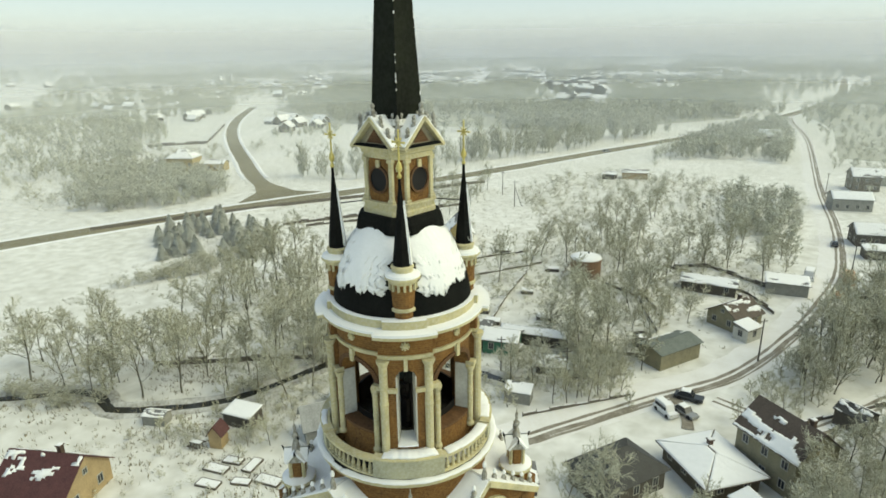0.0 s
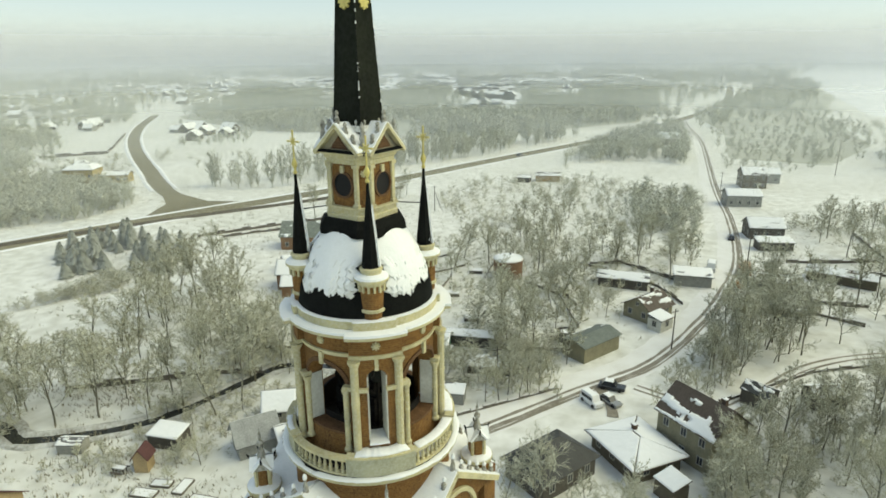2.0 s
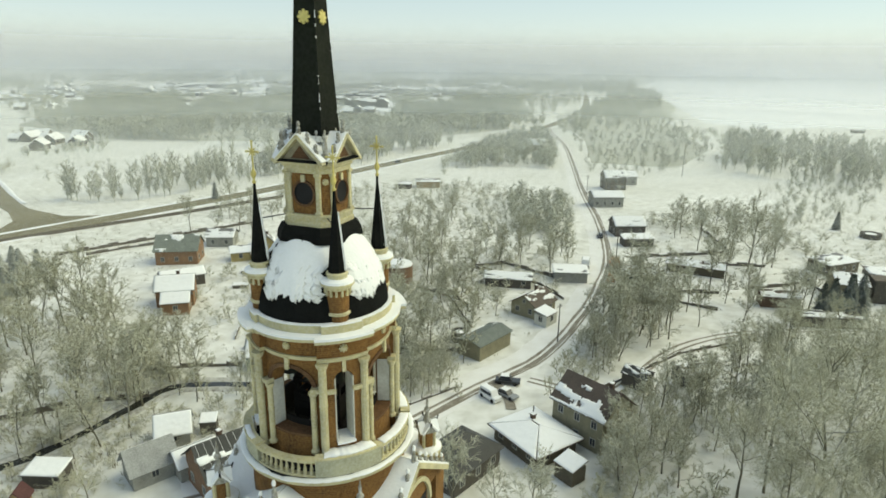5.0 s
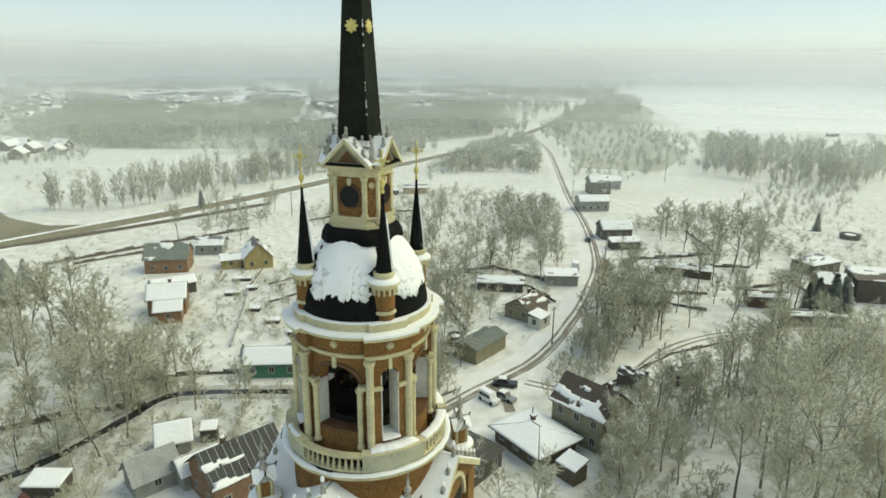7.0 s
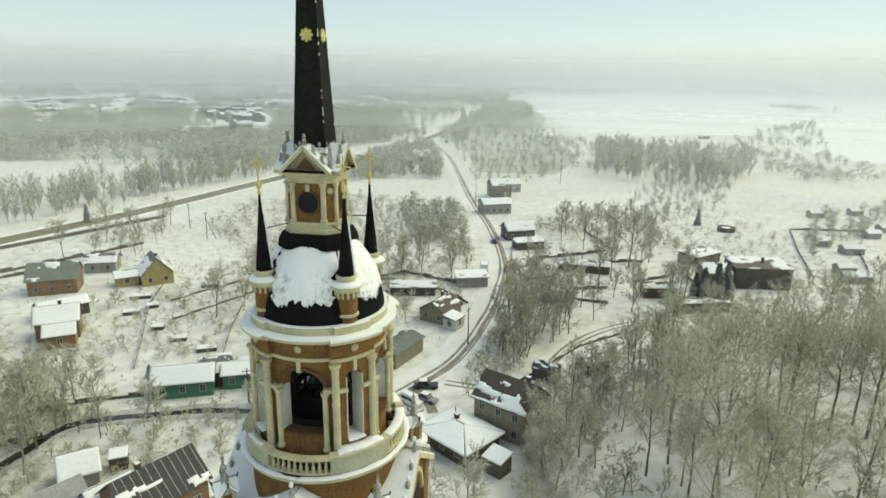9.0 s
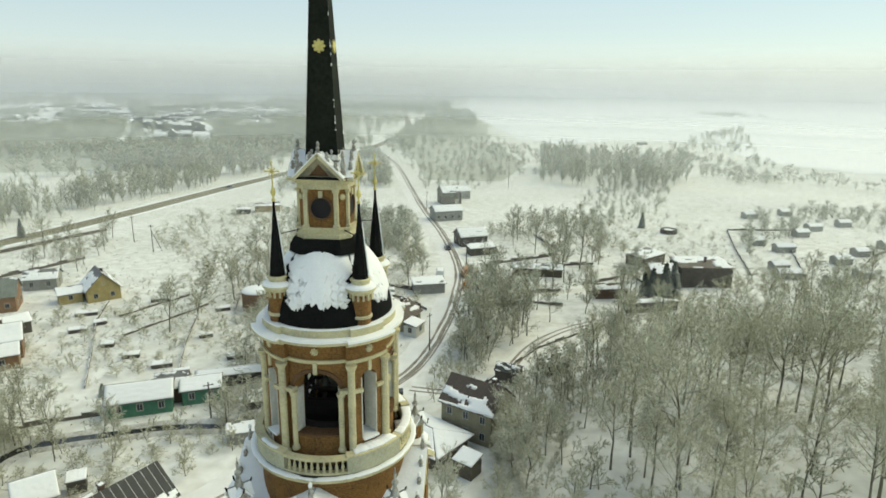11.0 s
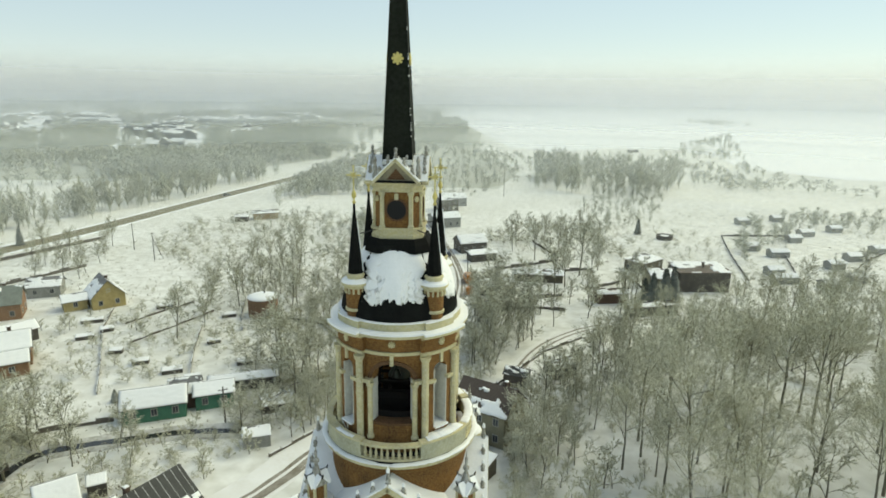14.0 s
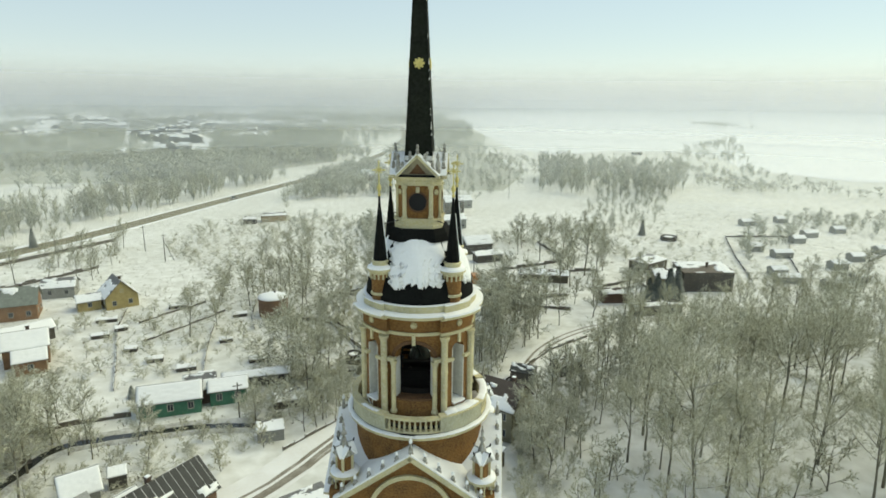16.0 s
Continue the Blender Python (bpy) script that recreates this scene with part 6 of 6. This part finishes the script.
wood(SHRUB, [(-66, 10), (-62, 34), (-40, 56), (-26, 52), (-40, 44), (-50, 22)], 24, 3, .6, 1.0, 2.5)
# round the bend and the gardens
wood(MID, [(5, 84), (6, 128), (22, 126), (24, 106), (14, 92)], 24, 3.6, .8, 1.25, 3.2)
wood(MID, [(24, 112), (30, 132), (50, 130), (46, 116)], 7, 4, .8, 1.2, 3.5)
wood(MID, [(-60, 88), (-62, 130), (-30, 128), (-24, 98), (-38, 90)], 13, 4.5, .7, 1.1, 3)
wood(MID, [(-28, 128), (-30, 152), (-6, 152), (-8, 130)], 10, 4, .6, 1.0, 3)
wood(SHRUB, [(-76, 70), (-100, 130), (-40, 140), (-22, 92), (-46, 74)], 30, 4, .5, 1.0, 2.5)
wood(MID, [(-66, 150), (-70, 175), (-42, 175), (-44, 152)], 6, 6, .6, .9, 3)
wood(MID, [(-125, 128), (-140, 165), (-118, 175), (-100, 138)], 16, 4.5, .6, .95, 4)
# right of the bend
wood(MID, [(18, 126), (16, 200), (48, 200), (50, 150), (40, 130)], 16, 5, .8, 1.2, 3.5)
wood(MID, [(72, 122), (78, 138), (120, 150), (120, 112)], 14, 5, .6, 1.0, 3)
for tx, ty, ts in ((-56, 52, .85), (-60, 50, .9), (-63, 55.6, .8), (-67, 53, .9), (-71, 57, .8), (-48, 52.4, .75), (-45, 50, .6), (-29, 60.2, .8), (-31.5, 57.5, .7), (-23.3, 56.8, .6), (-27, 61.5, .65), (-33, 62, .6), (-76, 48, .9), (-80, 56, .9), (-74, 62, .7), (-52, 47, .6)):
    plant(rt.choice(MID), tx, ty, ts)
wood(MID, [(-36, 88), (-22, 86), (-15, 98), (-24, 116), (-30, 112)], 8, 3.2, .5, .8, 2.5)
wood(SHRUB, [(-42, 88), (-22, 86), (-15, 98), (-26, 122), (-46, 118)], 26, 2.2, .9, 1.5, 2.2)
wood(MID, [(4, 84), (2, 100), (14, 118), (20, 100), (12, 80)], 12, 3.2, .5, .9, 2.5)
wood(SHRUB, [(-62, 14), (-74, 22), (-62, 52), (-40, 58), (-26, 60), (-44, 46)], 26, 2.5, .7, 1.2, 2.2)
for tx, ty, ts in ((-70.1, 98.4, 1.3), (-68.5, 97.5, 1.1), (-53.8, 86.4, 1.0), (-62.2, 91.2, .8), (-84.9, 97.5, .9), (-90.6, 96.5, .9), (-54, 62.5, .7), (-58, 78, .8), (-50, 92, 1.2), (-47, 94, 1.3), (-75, 110, .8), (-60, 110, .9)):
    plant(rt.choice(SHRUB), tx, ty, ts)
plant(MID[1], 37, 152, 1.7)
plant(MID[3], 8, 92, 1.2)


# gardens, yards and the two sides of the bend
wood(MID, [(-67, 174), (-22, 133), (-29, 115), (-58, 139)], 7, 4, .6, .95, 3)
wood(MID, [(-62, 148), (-32, 128), (-23, 85), (-42, 84)], 12, 3.6, .6, .9, 3)
wood(MID, [(-98, 48), (-108, 62), (-100, 76), (-84, 66), (-78, 50)], 14, 4.5, .9, 1.3, 3)


# willows at the stream's bend, yard bushes, and the thicket on both sides of the street
for tx, ty, ts in ((-79.1, 13.6, 1.05), (-80.3, 16.7, .9), (-82.1, 18.6, .8)):
    plant(MID[0], tx, ty, ts)
for tx, ty, ts in ((-48.6, 18.9, 1.1), (-48.3, 23.6, 1.2), (-51.4, 22.1, 0.8), (-57.9, 13.0, 0.6), (-28.2, 51.7, 1.4), (-32.2, 45.2, 1.3), (-45.0, 51.3, 1.0)):
    plant(rt.choice(SHRUB), tx, ty, ts)
wood(SHRUB, [(-31, 74), (-20, 73), (-13, 63), (-22, 57)], 26, 1.8, .9, 1.5, 1.8)
wood(MID, [(-31, 74), (-20, 73), (-13, 63), (-22, 57)], 6, 3, .6, .8, 2.5)
wood(SHRUB, [(-2, 70), (2, 92), (7, 96), (9, 76), (4, 66)], 30, 1.7, .7, 1.3, 2.0)
wood(MID, [(2, 78), (3, 96), (8, 98), (10, 80)], 7, 2.6, .6, .9, 2.6)
wood(SHRUB, [(9, 52), (11, 70), (20, 80), (24, 70), (16, 52)], 34, 2, .8, 1.4, 2)


# conifers
def fir_kind(seed, H, mat="needles", wide=.27):
    T = thing("fir_tree", "dark green fir tree with snow on its boughs" if mat == "needles" else "broad conifer laden with frost and snow", "tree", "firs", at=pose(0, -820, 0))
    rnd = random.Random(seed)
    Kit().lathe([(.16, -.2), (.03, H)], 7).make("trunk", M["bark"], T)
    k = Kit()
    n = 0
    for i in range(22):
        z = .7 + (H - 1.0) * i / 22
        R = (H - z) ** .8 * H ** .2 * wide + .2
        for j in range(11):
            a = j * .571 + i * 1.3 + rnd.uniform(-.2, .2)
            r = R * rnd.uniform(.75, 1.15)
            p0 = Vector((0, 0, z + .25))
            p1 = Vector((r * math.cos(a), r * math.sin(a), z - .25 * r + rnd.uniform(-.1, .1)))
            s = Vector((-math.sin(a), math.cos(a), 0)) * r * .24
            m = p0.lerp(p1, .6)
            k.add([p0, m + s, p1, m - s, m + Vector((0, 0, .12)), m - Vector((0, 0, .14))], [(0, 4, 1), (1, 4, 2), (2, 4, 3), (3, 4, 0), (1, 5, 0), (2, 5, 1), (3, 5, 2), (0, 5, 3)])
    k.make("crown", M[mat], T)
    return T


FIR = [fir_kind(41, 8), fir_kind(42, 10)]
PINE = [fir_kind(43, 7, "laden_needles", .42), fir_kind(44, 8, "laden_needles", .46)]
for fx, fy, fs in ((51, 125.5, 1.15), (53.8, 124.6, 1.35), (56.2, 125.8, 1.1), (49.5, 127, .9)):
    plant(rt.choice(FIR), fx, fy, fs)
wood(PINE, [(-138, 54), (-121, 70), (-130, 84), (-148, 92), (-166, 84), (-162, 66)], 48, 2.2, .45, .95, 5)
plant(FIR[0], 70, 213, .8)
plant(PINE[0], -56.5, 66, .35)
plant(FIR[1], -150, 172, .7)


# ---------------------------------------------------------------- far woods: joined, past counting
def far_wood(name, label, areas, seed, width, mat, twigs=34, slim=1.0, sub=2, thin=-.22):
    """Small bare trees over parts of the plan, in one mesh. areas: (polygon, count, least height, greatest height)."""
    rng = np.random.default_rng(seed)
    rnd = random.Random(seed)
    protos = []
    for q in range(6):
        v, f = [], []
        def sp(p, e, w):
            d = (e - p).normalized()
            a = d.orthogonal().normalized()
            b = d.cross(a)
            i = len(v)
            for k in range(3):
                v.append(p + w * (a * math.cos(2.094 * k) + b * math.sin(2.094 * k)))
            v.append(e)
            f.extend(((i, i + 1, i + 3), (i + 1, i + 2, i + 3), (i + 2, i, i + 3)))
        sp(Vector((0, 0, 0)), Vector((rnd.uniform(-.04, .04), rnd.uniform(-.04, .04), .95)), .011)
        for k in range(twigs):
            t = rnd.uniform(.16, .92)
            a = rnd.uniform(0, 6.28)
            r = (.30 * math.sin(math.pi * min(1, (t - .08) * 1.05)) + .05) * rnd.uniform(.6, 1.2) * slim
            st = Vector((0, 0, t - .1))
            en = Vector((r * math.cos(a), r * math.sin(a), t + rnd.uniform(.04, .18)))
            sp(st, en, width)
            for _ in range(sub):
                m = st.lerp(en, rnd.uniform(.35, .95))
                e = m + Vector((rnd.uniform(-.14, .14) * slim, rnd.uniform(-.14, .14) * slim, rnd.uniform(-.03, .15)))
                sd = (e - m).cross(Vector((rnd.uniform(-1, 1), rnd.uniform(-1, 1), rnd.uniform(-1, 1)))).normalized() * width
                i = len(v)
                v.extend((m - sd, m + sd, e))
                f.append((i, i + 1, i + 2))
        protos.append((np.array([tuple(x) for x in v]), np.array(f)))
    V, F, off = [], [], 0
    for poly, n, h0, h1 in areas:
        xs, ys = [p[0] for p in poly], [p[1] for p in poly]
        done, tries = 0, 0
        while done < n and tries < n * 20:
            tries += 1
            x, y = rng.uniform(min(xs), max(xs)), rng.uniform(min(ys), max(ys))
            if not inside((x, y), poly) or noise.noise(Vector((x * .013, y * .013, seed))) < thin:
                continue
            if any(inside((x, y), c) for c in CLEARINGS) or any(abs(x - q.x) < 7 and abs(y - q.y) < 7 for q in BUSY):
                continue
            done += 1
            pv, pf = protos[rng.integers(6)]
            h = rng.uniform(h0, h1)
            a = rng.uniform(0, 6.28)
            R = np.array([[math.cos(a), -math.sin(a), 0], [math.sin(a), math.cos(a), 0], [0, 0, 1]])
            V.append(pv @ R.T * h + np.array([x, y, 0]))
            F.append(pf + off)
            off += len(pv)
    V, F = np.concatenate(V), np.concatenate(F)
    me = bpy.data.meshes.new(name)
    me.vertices.add(len(V))
    me.vertices.foreach_set("co", V.astype(np.float32).ravel())
    me.loops.add(len(F) * 3)
    me.loops.foreach_set("vertex_index", F.astype(np.int32).ravel())
    me.polygons.add(len(F))
    me.polygons.foreach_set("loop_start", np.arange(0, len(F) * 3, 3, dtype=np.int32))
    me.update(calc_edges=True)
    me.materials.append(M[mat])
    return tagged(new(name, me), label, "woods", kind="stuff")


def band(x0, x1, y0, y1, lean=0.0):
    return [(x0, y0), (x1, y0), (x1 + lean * (y1 - y0), y1), (x0 + lean * (y1 - y0), y1)]


far_wood("street_thicket", "dense frosted thicket beside the village street, paled for haze", [
    ([(-31, 166), (-5, 158), (-10, 183), (-28, 280), (-49, 239)], 120, 3, 8),
    ([(-80, 200), (-31, 150), (-5, 150), (-12, 200), (-40, 300), (-95, 330)], 130, 1.5, 4.5),
    ([(-49, 239), (-37, 293), (-94, 553), (-107, 545), (-93, 265)], 300, 6, 10),
    ([(-60, 446), (-40, 388), (-21, 627), (11, 947), (-23, 1332), (-100, 1300), (-84, 558)], 330, 8, 13),
    ([(0, 226), (1, 278), (35, 372), (43, 502), (0, 814), (-45, 454), (-30, 297)], 360, 2, 6),
    ([(51, 204), (50, 252), (77, 325), (120, 342), (92, 257), (72, 223)], 150, 2, 5),
    ([(136, 383), (148, 513), (392, 936), (205, 423), (157, 336)], 200, 3, 8),
    ([(97, 192), (129, 248), (201, 270), (120, 141), (93, 168)], 80, 3, 7),
    ([(150, 125), (150, 172), (260, 260), (300, 180)], 90, 6, 11),
    ([(-283, 87), (-281, 120), (-207, 122), (-182, 104), (-209, 59)], 130, 5, 9),
    ([(-686, 212), (-656, 294), (-381, 170), (-262, 88), (-237, 59), (-420, 40)], 420, 6, 11),
    ([(-450, 174), (-460, 217), (-333, 164), (-286, 115), (-297, 108)], 170, 5, 10),
    ([(-209, 62), (-267, 96), (-258, 109), (-205, 116), (-196, 112), (-192, 80)], 260, 4, 8.5),
    ([(-493, 230), (-475, 289), (-545, 343), (-671, 357), (-615, 274)], 260, 6, 11),
    ([(-378, 240), (-443, 306), (-308, 272), (-293, 248), (-314, 221)], 60, 2.5, 6)], 15, .014, "hazed_twig", 30, 1.1, 5, -.3)
far_wood("garden_scrub", "bare bushes and dry stalks in the snowy gardens", [
    ([(-130, 60), (-150, 130), (-100, 175), (-40, 150), (-28, 90), (-70, 62)], 700, .8, 2.6),
    ([(-62, 12), (-58, 40), (-22, 66), (-26, 48), (-44, 28)], 330, .6, 2.0),
    ([(-36, 60), (-40, 84), (-18, 82), (-12, 64), (-24, 52)], 230, 1.2, 3.2),
    ([(-70, -10), (-66, 14), (-40, 22), (-34, 8), (-50, -12)], 170, .5, 1.6),
    ([(-125, 0), (-130, 60), (-90, 70), (-60, 52), (-62, 30), (-84, 6)], 420, 1, 3.2),
    ([(-20, 90), (-40, 150), (-8, 150), (-4, 110)], 220, .8, 2.8),
    ([(-62, 148), (-20, 140), (-23, 85), (-42, 84)], 120, 1.5, 3.6),
    ([(6, 76), (8, 150), (50, 170), (60, 130), (30, 106)], 420, .8, 3.0),
    ([(12, 150), (8, 210), (50, 230), (60, 165)], 170, 1.5, 4.5),
    ([(60, 148), (55, 250), (190, 260), (170, 130), (110, 125)], 420, .8, 3.0),
    ([(8, 36), (12, 62), (60, 90), (80, 70), (60, 38)], 330, .6, 2.0),
    ([(60, 60), (70, 112), (130, 120), (120, 60)], 220, .8, 2.6),
    ([(-340, 130), (-300, 205), (-232, 140), (-196, 110), (-215, 50), (-290, 60)], 200, 2, 5),
    ([(-200, 150), (-168, 180), (-150, 240), (-260, 230), (-280, 190)], 90, 1.5, 4),
    ([(-118, 150), (-126, 200), (-70, 290), (-40, 220), (-34, 155), (-70, 145)], 420, 1, 4)], 21, .017, "mid_twig", 15, 1.9, 3, -.15)
far_wood("poplar_rows", "rows of slim frosted poplars, paled for haze", [
    ([(42, 335), (90, 292), (130, 345), (135, 372), (52, 430)], 150, 13, 18),
    ([(-204, 148), (-178, 146), (-158, 200), (-140, 275), (-118, 375), (-140, 375), (-166, 275), (-192, 195)], 210, 8, 15)], 16, .010, "hazed_twig", 34, .62, 6, -2)
far_wood("far_woods", "grey frosted woods beyond the highway, paled for haze", [
    (forest, 2500, 8, 14), ([(-215, 1050), (-145, 640), (-104, 640), (-100, 1300), (-160, 1700), (-320, 1600)], 300, 10, 15), ([(-345, 292), (-250, 322), (-170, 345), (-165, 385), (-260, 380), (-400, 340)], 260, 8, 13), ([(-253, 300), (-170, 348), (-140, 426), (-112, 480), (-100, 600), (-150, 620), (-300, 420)], 420, 9, 14),
    ([(-590, 366), (-477, 433), (-900, 900), (-1500, 1000), (-1400, 500), (-686, 212)], 1500, 8, 13)], 5, .02, "hazed_twig", 15, 1.15, 6, -.3)
far_wood("distant_woods", "pale distant woods under winter haze", [
    (band(-1500, -260, 1150, 1700), 800, 10, 18), (band(-700, -60, 1250, 2000), 500, 12, 20), (band(-2200, -800, 1500, 2900), 420, 14, 26),
    (band(-1100, 300, 2300, 3400), 300, 16, 28), (band(-2300, -1250, 300, 1300), 420, 10, 18), (band(300, 2200, 2600, 3600), 260, 14, 24)], 6, .035, "hazed_twig", 9, 1.9, 5, -.1)
far_wood("bank_scrub", "scrub on the snowy banks up to the lake", [
    (band(0, 70, 345, 560, -.1), 120, 3, 6), (band(150, 215, 330, 460, .02), 110, 3, 8), (band(200, 420, 240, 330), 110, 4, 8), (band(505, 590, 1300, 1480), 90, 5, 9)], 7, .022, "hazed_twig", 14, 1.4, 7)


# ---------------------------------------------------------------- haze: ring-shaped pale shells added to imitate the distance fading
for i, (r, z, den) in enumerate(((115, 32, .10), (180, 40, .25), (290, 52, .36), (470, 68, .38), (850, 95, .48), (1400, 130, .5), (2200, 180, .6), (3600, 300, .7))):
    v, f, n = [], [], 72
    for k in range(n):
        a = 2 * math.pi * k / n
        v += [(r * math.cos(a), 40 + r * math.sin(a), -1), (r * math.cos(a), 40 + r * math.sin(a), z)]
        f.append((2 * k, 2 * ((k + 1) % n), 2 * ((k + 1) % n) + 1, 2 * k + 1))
    structure("backdrop_mist", (v, f), haze_shell_material("mist_%d" % i, z, den, .98 if r < 500 else .8 if r < 1000 else .72), "pale see-through shell standing in for haze over the distance", "mist")


# ---------------------------------------------------------------- dry weeds standing out of the snow, past counting
def dry_weeds(areas, seed):
    rnd = random.Random(seed)
    v, f = [], []
    for poly, n in areas:
        xs, ys = [p[0] for p in poly], [p[1] for p in poly]
        for _ in range(n * 4):
            x, y = rnd.uniform(min(xs), max(xs)), rnd.uniform(min(ys), max(ys))
            if not inside((x, y), poly) or noise.noise(Vector((x * .09, y * .09, 3))) < rnd.uniform(-.35, .45):
                continue
            if any(abs(x - q.x) < 4 and abs(y - q.y) < 4 for q in BUSY):
                continue
            for _ in range(rnd.randint(2, 4)):
                a, h, w = rnd.uniform(0, 6.28), rnd.uniform(.25, .7), rnd.uniform(.03, .09)
                dx, dy = rnd.uniform(-.4, .4), rnd.uniform(-.4, .4)
                i = len(v)
                v.extend(((x + dx - w * math.cos(a), y + dy - w * math.sin(a), 0), (x + dx + w * math.cos(a), y + dy + w * math.sin(a), 0), (x + dx + rnd.uniform(-.3, .3), y + dy + rnd.uniform(-.3, .3), h)))
                f.append((i, i + 1, i + 2))
    return tagged(mesh_object("dry_weeds", v, f, M["weeds"]), "dry brown weeds poking through the snow", "weeds", kind="stuff")


dry_weeds([([(-125, 10), (-165, 120), (-100, 200), (-60, 230), (-20, 150), (-4, 90), (-20, 55), (-50, 20)], 2200), ([(4, 120), (4, 200), (60, 300), (220, 260), (150, 130), (90, 130), (30, 120)], 1500), ([(-20, 20), (-60, -10), (-110, -10), (-80, 40), (-40, 45)], 2000), ([(-330, 40), (-200, 60), (-180, 130), (-320, 200)], 1500)], 5)
